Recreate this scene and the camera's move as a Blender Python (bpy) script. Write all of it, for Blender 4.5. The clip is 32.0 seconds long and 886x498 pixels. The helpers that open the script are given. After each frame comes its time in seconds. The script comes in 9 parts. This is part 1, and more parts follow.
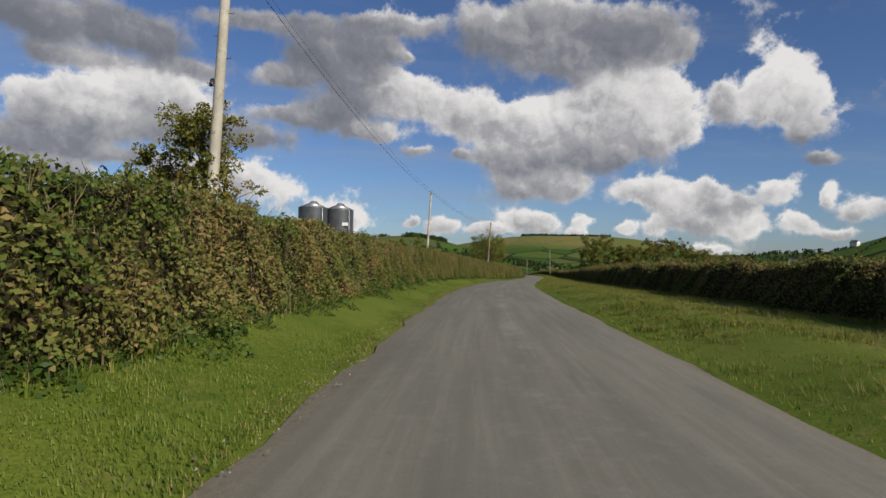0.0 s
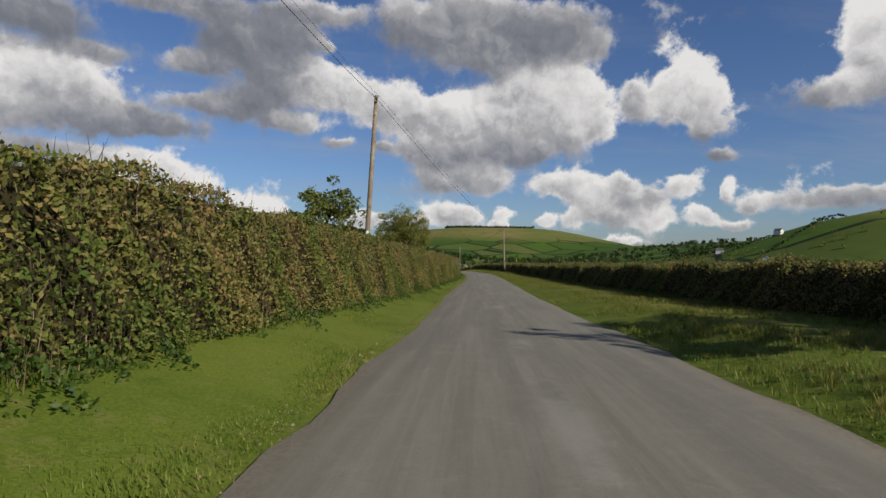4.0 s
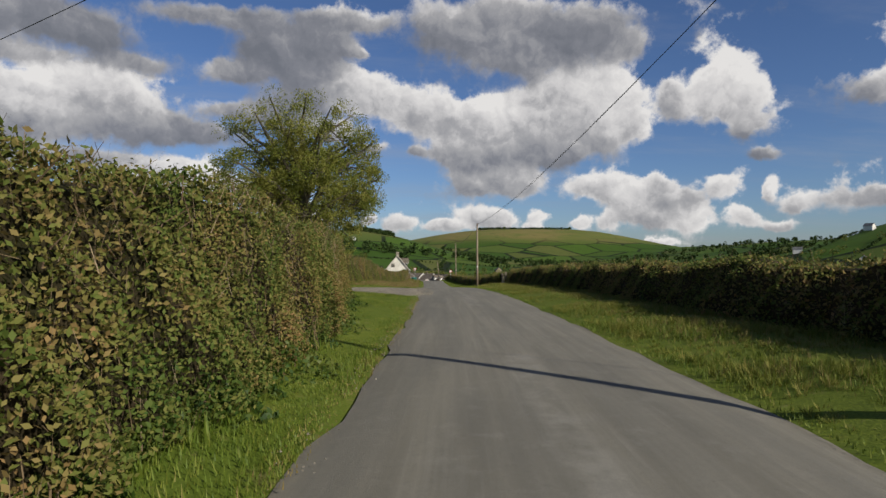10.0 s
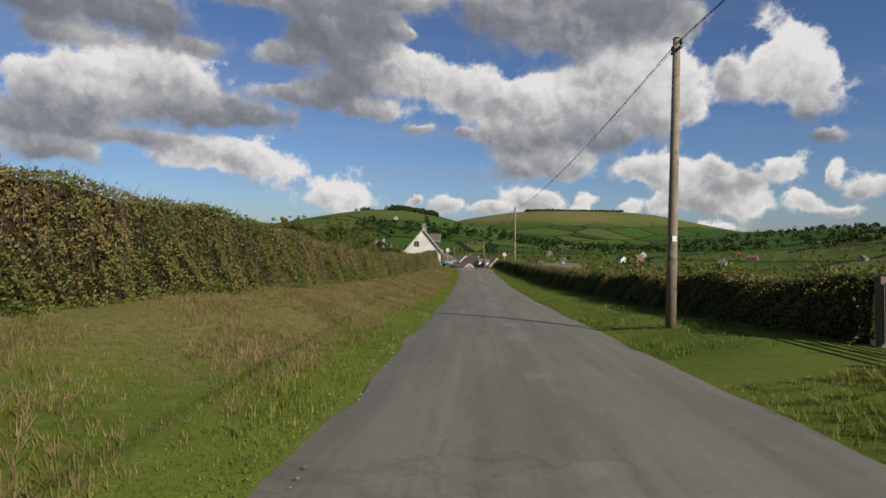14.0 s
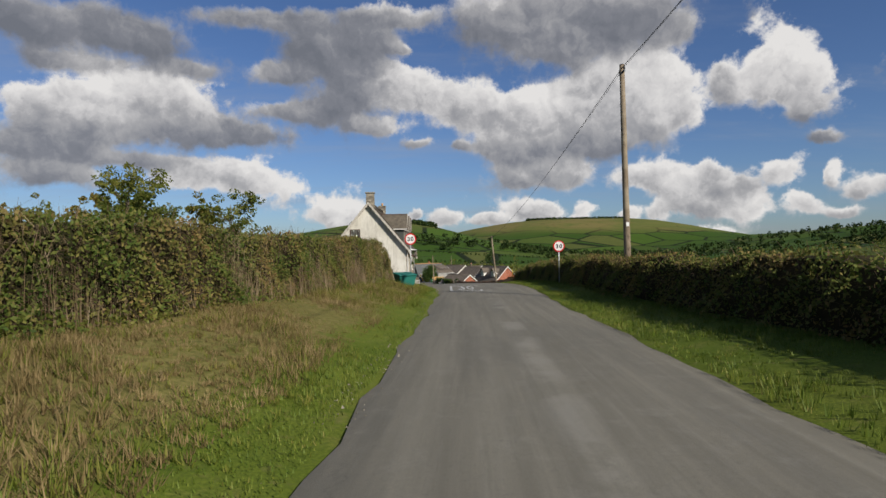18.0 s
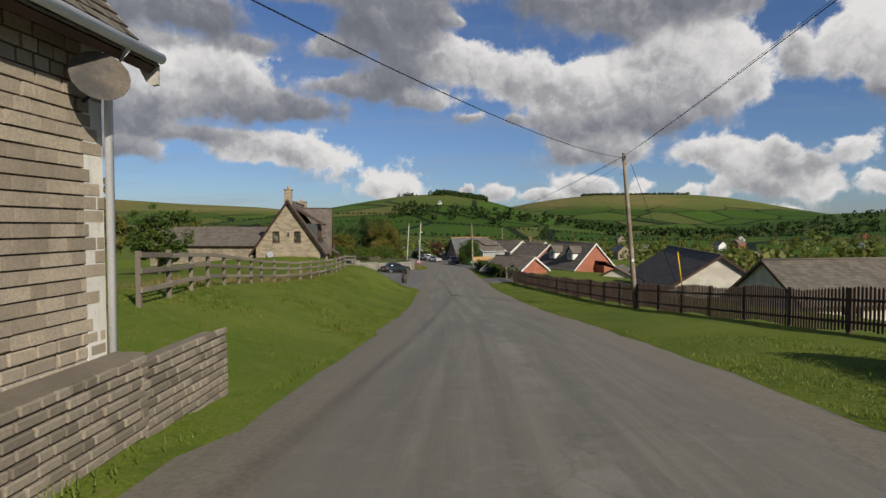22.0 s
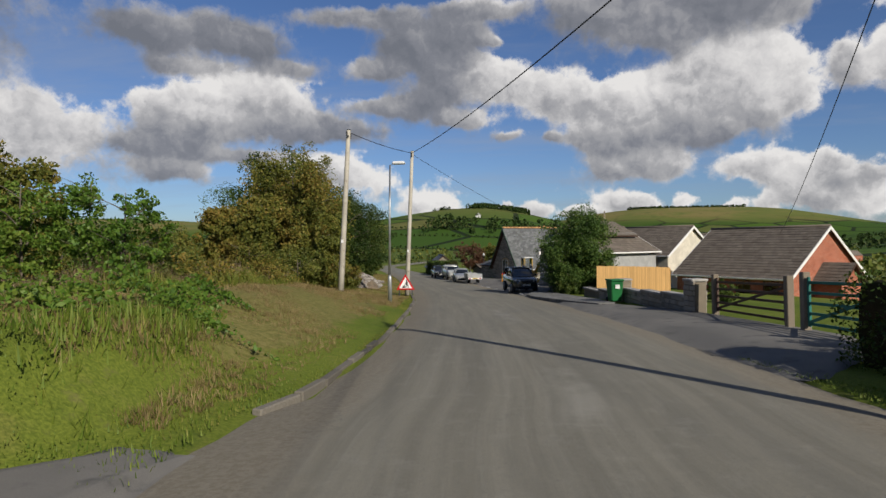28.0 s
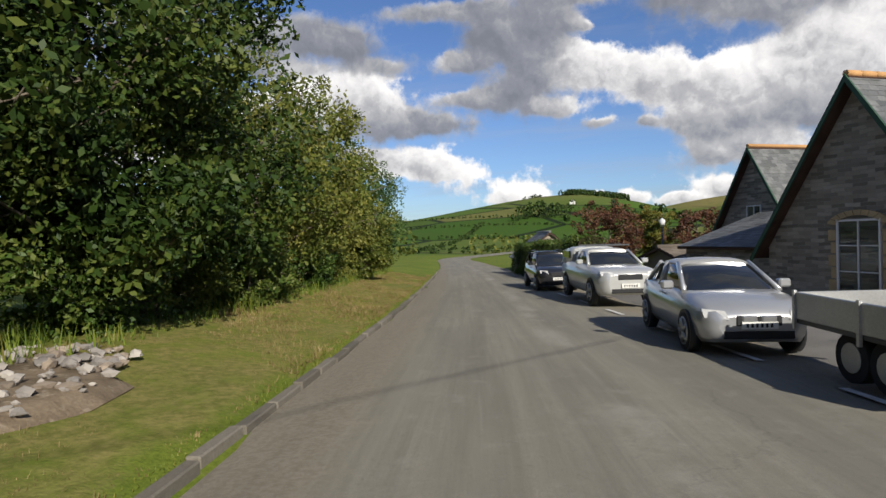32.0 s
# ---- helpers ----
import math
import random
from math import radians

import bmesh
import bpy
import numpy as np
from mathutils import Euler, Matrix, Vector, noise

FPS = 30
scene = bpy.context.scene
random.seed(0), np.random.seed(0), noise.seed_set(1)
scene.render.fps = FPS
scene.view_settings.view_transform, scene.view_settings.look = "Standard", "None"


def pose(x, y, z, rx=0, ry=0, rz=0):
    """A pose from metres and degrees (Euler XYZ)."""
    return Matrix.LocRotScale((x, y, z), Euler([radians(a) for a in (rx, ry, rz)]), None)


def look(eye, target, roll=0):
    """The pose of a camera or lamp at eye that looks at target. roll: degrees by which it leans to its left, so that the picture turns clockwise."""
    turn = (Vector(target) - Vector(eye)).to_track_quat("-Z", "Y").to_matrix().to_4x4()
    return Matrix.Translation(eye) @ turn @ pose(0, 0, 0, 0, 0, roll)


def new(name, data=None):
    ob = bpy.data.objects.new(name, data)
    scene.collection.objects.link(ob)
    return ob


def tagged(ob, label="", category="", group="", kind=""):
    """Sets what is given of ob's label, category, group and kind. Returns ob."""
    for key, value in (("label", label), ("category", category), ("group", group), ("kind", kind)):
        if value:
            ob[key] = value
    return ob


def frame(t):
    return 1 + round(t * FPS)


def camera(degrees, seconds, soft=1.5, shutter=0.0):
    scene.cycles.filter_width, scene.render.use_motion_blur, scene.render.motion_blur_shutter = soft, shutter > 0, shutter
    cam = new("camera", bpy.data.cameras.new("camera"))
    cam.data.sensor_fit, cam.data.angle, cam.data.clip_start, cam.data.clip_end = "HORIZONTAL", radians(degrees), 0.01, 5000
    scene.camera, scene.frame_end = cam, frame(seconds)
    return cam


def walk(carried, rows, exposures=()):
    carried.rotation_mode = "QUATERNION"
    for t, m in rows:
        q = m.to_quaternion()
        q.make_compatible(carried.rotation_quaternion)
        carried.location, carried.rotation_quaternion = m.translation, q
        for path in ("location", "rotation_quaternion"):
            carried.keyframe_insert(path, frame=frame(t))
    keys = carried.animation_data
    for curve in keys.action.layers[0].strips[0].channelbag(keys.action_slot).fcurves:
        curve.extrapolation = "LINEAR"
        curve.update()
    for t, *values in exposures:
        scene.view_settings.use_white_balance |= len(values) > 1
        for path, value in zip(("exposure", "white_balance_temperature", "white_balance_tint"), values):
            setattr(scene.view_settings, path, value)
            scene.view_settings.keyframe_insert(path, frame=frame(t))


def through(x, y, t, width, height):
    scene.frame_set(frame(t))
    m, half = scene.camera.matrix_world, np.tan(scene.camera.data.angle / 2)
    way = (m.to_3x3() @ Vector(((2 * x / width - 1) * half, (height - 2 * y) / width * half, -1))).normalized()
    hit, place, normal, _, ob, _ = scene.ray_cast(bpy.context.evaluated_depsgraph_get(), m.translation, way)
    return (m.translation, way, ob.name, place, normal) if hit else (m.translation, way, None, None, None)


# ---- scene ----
cam = camera(74.4, 32.0)
PATH = [
    (0.0, look((0.216, 0.156, 1.838), (0.240, 2.156, 1.869), 0.92)),
    (0.5, look((0.941, 10.731, 1.764), (0.984, 12.730, 1.793), 0.34)),
    (1.0, look((1.744, 21.170, 1.676), (1.802, 23.169, 1.700), 0.98)),
    (1.5, look((2.625, 31.204, 1.564), (2.711, 33.202, 1.588), 1.56)),
    (2.0, look((3.691, 40.804, 1.409), (3.821, 42.800, 1.435), 1.76)),
    (2.5, look((4.826, 49.828, 1.235), (4.989, 51.821, 1.256), 0.84)),
    (3.0, look((6.141, 59.163, 0.968), (6.348, 61.152, 0.987), 0.35)),
    (3.5, look((7.704, 68.565, 0.779), (7.957, 70.548, 0.793), 0.08)),
    (4.0, look((9.492, 77.944, 0.552), (9.775, 79.924, 0.562), 0.34)),
    (4.5, look((11.355, 87.141, 0.351), (11.661, 89.118, 0.362), 0.26)),
    (5.0, look((13.128, 96.269, 0.026), (13.435, 98.245, 0.037), 0.21)),
    (5.5, look((14.891, 105.327, -0.231), (15.202, 107.302, -0.219), 0.04)),
    (6.0, look((16.687, 114.330, -0.430), (17.013, 116.303, -0.416), -0.27)),
    (6.5, look((18.544, 123.299, -0.628), (18.889, 125.269, -0.617), -0.79)),
    (7.0, look((20.441, 132.270, -0.816), (20.779, 134.242, -0.810), -0.84)),
    (7.5, look((22.337, 141.110, -1.002), (22.670, 143.082, -0.984), -1.04)),
    (8.0, look((24.173, 149.670, -1.262), (24.489, 151.645, -1.248), -1.29)),
    (8.5, look((25.829, 157.988, -1.419), (26.117, 159.966, -1.403), -1.24)),
    (9.0, look((27.330, 166.086, -1.529), (27.580, 168.071, -1.522), -0.39)),
    (9.5, look((28.571, 173.852, -1.603), (28.781, 175.841, -1.589), 0.20)),
    (10.0, look((29.631, 181.840, -1.662), (29.799, 183.833, -1.640), -0.08)),
    (10.5, look((30.539, 189.885, -1.850), (30.674, 191.880, -1.841), 0.30)),
    (11.0, look((31.311, 197.774, -2.009), (31.413, 199.772, -1.994), 0.38)),
    (11.5, look((31.941, 205.517, -2.134), (32.009, 207.516, -2.120), 0.28)),
    (12.0, look((32.486, 213.128, -2.301), (32.525, 215.128, -2.301), -0.10)),
    (12.5, look((32.974, 220.581, -2.456), (32.994, 222.580, -2.468), -0.14)),
    (13.0, look((33.217, 227.386, -2.592), (33.232, 229.386, -2.612), -0.15)),
    (13.5, look((33.535, 234.098, -2.884), (33.547, 236.098, -2.923), 0.26)),
    (14.0, look((33.873, 240.976, -3.172), (33.887, 242.975, -3.213), 0.75)),
    (14.5, look((34.264, 248.064, -3.551), (34.285, 250.064, -3.591), 0.52)),
    (15.0, look((34.687, 255.424, -3.980), (34.715, 257.424, -4.023), -0.08)),
    (15.5, look((35.140, 263.017, -4.425), (35.170, 265.016, -4.466), -0.50)),
    (16.0, look((35.607, 270.803, -4.865), (35.637, 272.803, -4.899), -0.85)),
    (16.5, look((36.071, 278.745, -5.283), (36.096, 280.745, -5.308), -1.25)),
    (17.0, look((36.505, 286.810, -5.647), (36.519, 288.810, -5.664), -1.09)),
    (17.5, look((36.912, 294.898, -5.938), (36.920, 296.898, -5.946), -0.86)),
    (18.0, look((37.323, 302.941, -6.171), (37.334, 304.940, -6.167), -1.08)),
    (18.5, look((37.774, 310.977, -6.363), (37.787, 312.977, -6.351), -1.33)),
    (19.0, look((38.211, 319.113, -6.496), (38.217, 321.113, -6.483), -1.58)),
    (19.5, look((38.635, 327.137, -6.547), (38.612, 329.137, -6.526), -1.37)),
    (20.0, look((38.932, 334.950, -6.605), (38.874, 336.949, -6.592), 0.46)),
    (20.5, look((39.022, 342.629, -6.935), (38.931, 344.627, -6.929), 0.22)),
    (21.0, look((38.959, 350.216, -7.171), (38.834, 352.212, -7.199), -0.02)),
    (21.5, look((38.743, 357.784, -7.563), (38.602, 359.778, -7.617), 0.00)),
    (22.0, look((38.426, 365.439, -8.027), (38.264, 367.431, -8.106), -0.10)),
    (22.5, look((37.962, 372.992, -8.622), (37.783, 374.982, -8.719), -0.34)),
    (23.0, look((37.444, 380.509, -9.321), (37.245, 382.497, -9.414), -0.26)),
    (23.5, look((36.899, 387.922, -9.954), (36.685, 389.908, -10.059), -0.56)),
    (24.0, look((36.333, 395.246, -10.652), (36.103, 397.230, -10.754), 0.05)),
    (24.5, look((35.790, 402.322, -11.253), (35.542, 404.304, -11.333), 0.96)),
    (25.0, look((35.240, 409.097, -11.661), (34.977, 411.079, -11.719), 1.05)),
    (25.5, look((34.602, 416.076, -12.045), (34.331, 418.057, -12.082), 0.33)),
    (26.0, look((33.908, 423.291, -12.318), (33.632, 425.272, -12.346), -0.01)),
    (26.5, look((33.178, 430.736, -12.565), (32.901, 432.717, -12.584), -0.21)),
    (27.0, look((32.424, 438.402, -12.788), (32.148, 440.383, -12.800), -0.36)),
    (27.5, look((31.643, 446.273, -12.997), (31.365, 448.254, -13.008), -0.57)),
    (28.0, look((30.822, 454.334, -13.246), (30.528, 456.312, -13.262), -0.64)),
    (28.5, look((29.901, 462.111, -13.487), (29.576, 464.084, -13.504), -0.38)),
    (29.0, look((28.931, 469.454, -13.768), (28.568, 471.421, -13.795), -0.15)),
    (29.5, look((27.838, 476.501, -14.083), (27.434, 478.459, -14.121), 0.27)),
    (30.0, look((26.687, 483.362, -14.368), (26.239, 485.311, -14.412), 0.62)),
    (30.5, look((25.432, 490.020, -14.673), (24.943, 491.958, -14.718), 0.06)),
    (31.0, look((24.119, 496.491, -14.971), (23.595, 498.421, -15.007), -0.26)),
    (31.5, look((22.805, 502.477, -15.255), (22.242, 504.396, -15.299), -1.08)),
    (32.0, look((21.684, 507.477, -15.452), (21.089, 509.386, -15.490), -1.60)),
]
# the clip's camera opens up a little under the trees at the end
walk(cam, PATH, [(0.0, -.05), (20.0, -.05), (21.0, -.12), (23.0, -.06), (29.0, 0.0), (30.0, .22), (31.0, .35), (32.0, .4)])

# ---- the line and the height of the road, every 20 m along y ----
LINE_X = [-2.00, -1.27, 0.20, 1.65, 3.60, 6.28, 9.91, 13.85, 17.86, 22.10, 26.20, 29.39, 31.49, 32.94, 33.83, 34.96, 36.14, 37.17, 38.26, 38.99, 38.65, 37.48, 35.97, 34.22, 32.27, 30.15, 27.25, 23.35, 18.48, 12.95, 7.00, 0.85, -5.70, -12.40, -17.10, -17.10, -17.10, -17.10, -17.10]
LINE_Z = [0.37, 0.27, 0.07, -0.08, -0.35, -0.82, -1.26, -1.85, -2.33, -2.75, -3.22, -3.42, -3.81, -4.21, -4.90, -6.02, -7.11, -7.86, -8.27, -8.59, -9.47, -11.04, -12.83, -13.96, -14.60, -15.19, -16.00, -16.91, -17.49, -18.02, -18.57, -19.06, -19.49, -19.91, -20.27, -20.52, -20.76, -21.01, -21.25]
LINE_Y = np.arange(-40, 721, 20.0)


def cubic(y, ys, vs):
    """Catmull-Rom through evenly or unevenly spaced values; straight past the ends."""
    y = np.asarray(y, float)
    ys, vs = np.asarray(ys, float), np.asarray(vs, float)
    m = np.gradient(vs, ys)
    k = np.clip(np.searchsorted(ys, y) - 1, 0, len(ys) - 2)
    h = ys[k + 1] - ys[k]
    u = (y - ys[k]) / h
    inside = ((2 * u**3 - 3 * u**2 + 1) * vs[k] + (u**3 - 2 * u**2 + u) * h * m[k]
              + (-2 * u**3 + 3 * u**2) * vs[k + 1] + (u**3 - u**2) * h * m[k + 1])
    low, high = vs[0] + (y - ys[0]) * m[0], vs[-1] + (y - ys[-1]) * m[-1]
    return np.where(y < ys[0], low, np.where(y > ys[-1], high, inside))


def road_x(y):
    return cubic(y, LINE_Y, LINE_X)


def road_z(y):
    return cubic(np.minimum(y, 760), LINE_Y, LINE_Z)


def lin(y, *pairs):
    return np.interp(y, [p[0] for p in pairs], [p[1] for p in pairs])


def left_edge(y):
    return lin(y, (-48.8, -2.2), (85.4, -2.07), (140.3, -1.68), (176.9, -1.46), (213.5, -1.65), (235.5, -1.71), (305, -1.52), (336.7, -1.71),
               (347.7, -2.81), (363.6, -3.05), (380.6, -2.44), (420.9, -2.56), (460.5, -2.6), (462.2, -2.1), (468.5, -1.75), (484.3, -1.66), (495.3, -1.95), (506.3, -2.44), (573.4, -2.2))


def right_edge(y):
    return lin(y, (-48.8, 3.9), (91.5, 4.33), (140.3, 3.78), (183, 3.84), (235.5, 4.09), (298.9, 3.78), (329.4, 3.6), (346.5, 4.39),
               (366, 5.12), (390.4, 5.49), (422.1, 4.88), (446.5, 4.88), (461.2, 5.25), (488, 5.61), (524.6, 5.49), (549, 5.37), (573.4, 4.88))


def smooth(a, b, x):
    u = np.clip((np.asarray(x, float) - a) / (b - a), 0, 1)
    return u * u * (3 - 2 * u)


def hills(x, y):
    """The far hills: a rounded one ahead, a long plateau behind it, a big flank to the right, downs all round."""
    wide = np.where(x < -100, 380.0, 270.0)
    near = 92 * np.exp(-((x + 100) / wide) ** 2) * smooth(900, 1830, y) * (1 - .6 * smooth(1950, 2700, y))
    plateau = 146 * smooth(1700, 2950, y) * (smooth(-500, 520, x) - smooth(850, 1500, x) * .7)
    spur = 66 * smooth(1100, 2300, y) * smooth(900, 1500, x)
    big = 64 * smooth(450, 1150, x) * smooth(150, 950, y) * (1 - .3 * smooth(1300, 2400, y))
    knoll = 102 * np.exp(-(((x - 760) / 200) ** 2 + ((y - 790) / 230) ** 2))
    back = 78 * smooth(1900, 3300, y) * (1 - smooth(-1400, -300, x)) + 40 * smooth(2200, 3500, y)
    away = 60 * smooth(900, 2600, -x) * smooth(-900, 700, y) + 50 * smooth(600, 2500, -y)
    roll = 5 * np.sin(x / 170 + 1) * np.sin(y / 230) * smooth(700, 1300, y)
    return np.maximum(np.maximum(near, plateau), np.maximum(np.maximum(spur, big), np.maximum(back, knoll))) + away + roll


def side_height(y, d):
    """Height of the land over the road, d metres to the right of the line."""
    el, er = left_edge(y), right_edge(y)
    l, r = np.maximum(el - d, 0), np.maximum(d - er, 0)
    village = smooth(344, 361, y)
    bank = lin(y, (-49, .55), (73, .61), (134, .43), (210, .37), (222, .06), (239, .15), (256, .85), (305, .73), (339, .55), (347, .05),
               (361, .15), (369, .35), (377, 1.3), (400, 1.5), (411, 1.75), (418, 2.0), (432, 2.0), (437, .1), (452, .05), (460, .5), (467, 1.25), (479, 1.0), (488, .4), (573, .3))
    broad = lin(y, (-49, 2.7), (244, 6.1), (349, 3.7), (369, 4), (380, 6), (420, 6), (470, 5.5), (573, 3.7))
    left = bank * smooth(0.1, broad, l) * (1 - .8 * smooth(14, 40, l))
    left = left * np.where((y > 412) & (y < 450), 1 - smooth(-2.6, .2, y - (421 + .95 * l)), 1.0)
    lawn = .95 * smooth(0, .7, l - lin(y, (440, 30), (446, 12), (449.5, 6.7), (454, 4.1), (458.8, 1.4), (462, 1.6))) * smooth(444, 447, y) * (1 - smooth(459, 466, y))
    court = smooth(421, 428, y) * (1 - smooth(450, 460, y))
    left = left + 1.2 * (1 - village) * smooth(4, 60, l) + village * .8 * smooth(8, 60, l) * (1 - court) + court * .85 * smooth(3, 14, l) + lawn
    right = lin(y, (-48.8, 0.37), (244, 0.3), (341.6, 0.15), (378.2, 0.12), (573.4, 0.06)) * smooth(0.1, 2.4, r)
    fall = lin(y, (-48.8, 2.44), (183, 3.66), (244, 6.1), (366, 6.71), (427, 3.9), (488, 2.44), (573.4, 3.66))
    right = right - fall * smooth(6, 60, r) - 9 * smooth(60, 260, r)
    return np.where(d < 0, left, right)


def land(x, y):
    x, y = np.asarray(x, float), np.asarray(y, float)
    d = x - road_x(np.clip(y, -60, 760))
    z = road_z(np.maximum(y, -60)) + side_height(np.clip(y, -40, 573), d)
    z = z - 3.0 * smooth(640, 850, y)
    z = z * (1 - smooth(620, 1100, y)) + (-25) * smooth(620, 1100, y)
    return z + hills(x, y)


def spot(y, d, up=0.0):
    """A place beside the road: y, metres to the right of the line, height over the ground there."""
    x = float(road_x(y)) + d
    return Vector((x, y, float(land(x, y)) + up))


def slope_yaw(y):
    """Heading of the road at y, in degrees to the left of +y."""
    return math.degrees(math.atan2(-(float(road_x(y + 2)) - float(road_x(y - 2))), 4))


# ---- world and sun ----
SUN_AZ, SUN_EL = radians(40), radians(30)   # behind the camera, to the right
world = bpy.data.worlds.new("sky")
scene.world = world
world.use_nodes = True


class Nodes:
    """A short way to write node trees."""
    def __init__(self, tree):
        self.tree, self.n = tree, tree.nodes
        self.n.clear()

    def add(self, kind, **values):
        node = self.n.new(kind)
        for key, value in values.items():
            if key in node.inputs:
                sock = node.inputs[key]
                if isinstance(value, bpy.types.NodeSocket):
                    self.tree.links.new(value, sock)
                else:
                    sock.default_value = value
        return node

    def link(self, a, b):
        self.tree.links.new(a, b)

    def put(self, node, index, value):
        if isinstance(value, bpy.types.NodeSocket):
            self.tree.links.new(value, node.inputs[index])
        else:
            node.inputs[index].default_value = value

    def math(self, op, a, b=0.0, c=0.0, clamp=False):
        node = self.n.new("ShaderNodeMath")
        node.operation, node.use_clamp = op, clamp
        for i, v in enumerate((a, b, c)):
            self.put(node, i, v)
        return node.outputs[0]

    def vec(self, op, a, b=(0, 0, 0)):
        node = self.n.new("ShaderNodeVectorMath")
        node.operation = op
        self.put(node, 0, a), self.put(node, 1, b)
        return node.outputs[1] if op in ("DOT_PRODUCT", "LENGTH", "DISTANCE") else node.outputs[0]

    def mix(self, f, a, b, blend="MIX"):
        node = self.n.new("ShaderNodeMix")
        node.data_type, node.blend_type = "RGBA", blend
        self.put(node, 0, f)
        for i, v in ((6, a), (7, b)):
            self.put(node, i, v if isinstance(v, bpy.types.NodeSocket) else (*v, 1) if len(v) == 3 else v)
        return node.outputs[2]

    def noise(self, vector, scale, detail=5.0, rough=0.55, out=0, **more):
        return self.add("ShaderNodeTexNoise", Vector=vector, Scale=scale, Detail=detail, Roughness=rough, **more).outputs[out]

    def ramp(self, f, *stops):
        node = self.n.new("ShaderNodeValToRGB")
        self.put(node, 0, f)
        e = node.color_ramp.elements
        while len(e) < len(stops):
            e.new(0.5)
        for el, (p, c) in zip(e, stops):
            el.position, el.color = p, (*c, 1) if len(c) == 3 else c
        return node.outputs[0]

    def span(self, v, a, b, c=0.0, d=1.0):
        node = self.n.new("ShaderNodeMapRange")
        node.interpolation_type = "SMOOTHSTEP"
        for i, k in enumerate((v, a, b, c, d)):
            self.put(node, i, k)
        return node.outputs[0]


# the cumulus by parts of the sky: bearing to the right of +y, height, half width, half height in degrees, and how white it is
LEFT_CLOUDS = [(-34.4, 12.6, 2.3, 1.5, 0.95), (-29.8, 13.5, 3.1, 1.7, 1), (-24.9, 13.6, 3.2, 1.6, 0.85), (-32.1, 10.2, 5.1, 1.2, 0.45), (-23.1, 11.3, 4.2, 1.2, 0.35), (-35.2, 8.8, 2.6, 1.0, 0.3), (-28.9, 8.5, 5.5, 0.7, 0.35), (-22.7, 7.1, 2.9, 1.2, 0.95), (-17.9, 6.5, 3.7, 1.3, 1), (-33.4, 6.7, 3.4, 1.1, 0.5), (-18.8, 10.6, 4.4, 1.1, 0.35), (-9.6, 3.7, 2.8, 1.3, 1), (-15.2, 13.2, 2.8, 0.9, 0.6), (-14.6, 16.5, 2.7, 0.8, 0.62), (-10.8, 13.4, 4.0, 1.7, 0.2), (-46, 9, 7, 3, 0.8), (-52, 19, 10, 5, 0.3)]
HIGH_CLOUDS = [(-34.2, 18.7, 4.5, 1.4, 0.2), (-27.4, 18.5, 5.2, 1.9, 0.12), (-31.6, 16.0, 3.6, 0.7, 0.4), (-17.6, 21.2, 6.0, 1.0, 0.3), (-11.4, 18.6, 3.7, 2.2, 0.22), (-7.1, 19.7, 3.3, 1.9, 0.3), (-7.7, 15.8, 2.7, 2.0, 0.25), (-3.9, 19.1, 1.5, 0.5, 0.85), (7.2, 21.2, 5.2, 2.6, 0.42), (13.1, 19.6, 6.3, 2.8, 0.3), (19.3, 20.8, 4.0, 1.4, 0.35), (-4.3, 21.7, 4.9, 0.8, 0.4), (22.2, 18.8, 1.9, 1.1, 0.55), (-23.4, 16.3, 1.9, 0.7, 0.4)]
MAIN_CLOUDS = [(-3.9, 15.8, 2.3, 1.7, 1), (0.5, 14.7, 3.9, 1.9, 0.95), (5.4, 13.0, 3.8, 1.7, 0.9), (8.7, 13.4, 2.3, 1.2, 1), (13.0, 13.4, 3.4, 2.1, 0.9), (17.7, 14.8, 3.1, 2.3, 0.8), (20.6, 14.0, 2.5, 2.8, 0.95), (21.6, 11.9, 1.9, 1.0, 0.9), (12.4, 10.3, 5.0, 1.5, 0.5), (17.1, 10.0, 3.6, 1.4, 0.4), (-6.2, 11.9, 2.1, 0.7, 0.7), (-1.8, 10.3, 1.3, 0.6, 0.5), (7.5, 9.5, 3.3, 1.2, 0.55), (8.0, 7.1, 2.0, 1.3, 0.75), (11.5, 6.9, 2.9, 1.3, 0.6), (8.5, 3.5, 1.8, 1.1, 0.75), (10.7, 3.7, 1.4, 1.0, 0.85)]
RIGHT_CLOUDS = [(30.4, 16.1, 1.5, 1.5, 1), (32.0, 13.9, 1.8, 2.0, 0.9), (28.9, 13.9, 2.6, 1.6, 0.85), (32.4, 11.1, 1.1, 0.9, 0.6), (26.0, 14.3, 0.9, 1.2, 0.6), (19.3, 6.6, 2.7, 1.1, 0.9), (21.7, 5.4, 2.2, 1.2, 0.85), (25.0, 6.2, 1.5, 1.2, 0.9), (30.3, 6.4, 1.4, 1.1, 1), (27.0, 5.1, 2.2, 0.9, 0.6), (23.6, 3.7, 2.1, 0.8, 0.8), (27.7, 3.5, 1.8, 1.0, 0.95), (24.9, 1.4, 1.1, 0.4, 0.9), (32.3, 3.5, 1.4, 0.9, 0.9), (34.8, 6.0, 0.5, 1.0, 0.95), (36.5, 4.2, 0.8, 0.7, 0.8), (35.2, 2.6, 1.3, 0.5, 0.7), (45.0, 17.2, 2.6, 3.2, 0.95), (46.5, 13.4, 2.2, 1.8, 0.6), (41.5, 13.2, 2.4, 1.0, 0.5), (41.8, 4.6, 5, 1.0, 0.6)]
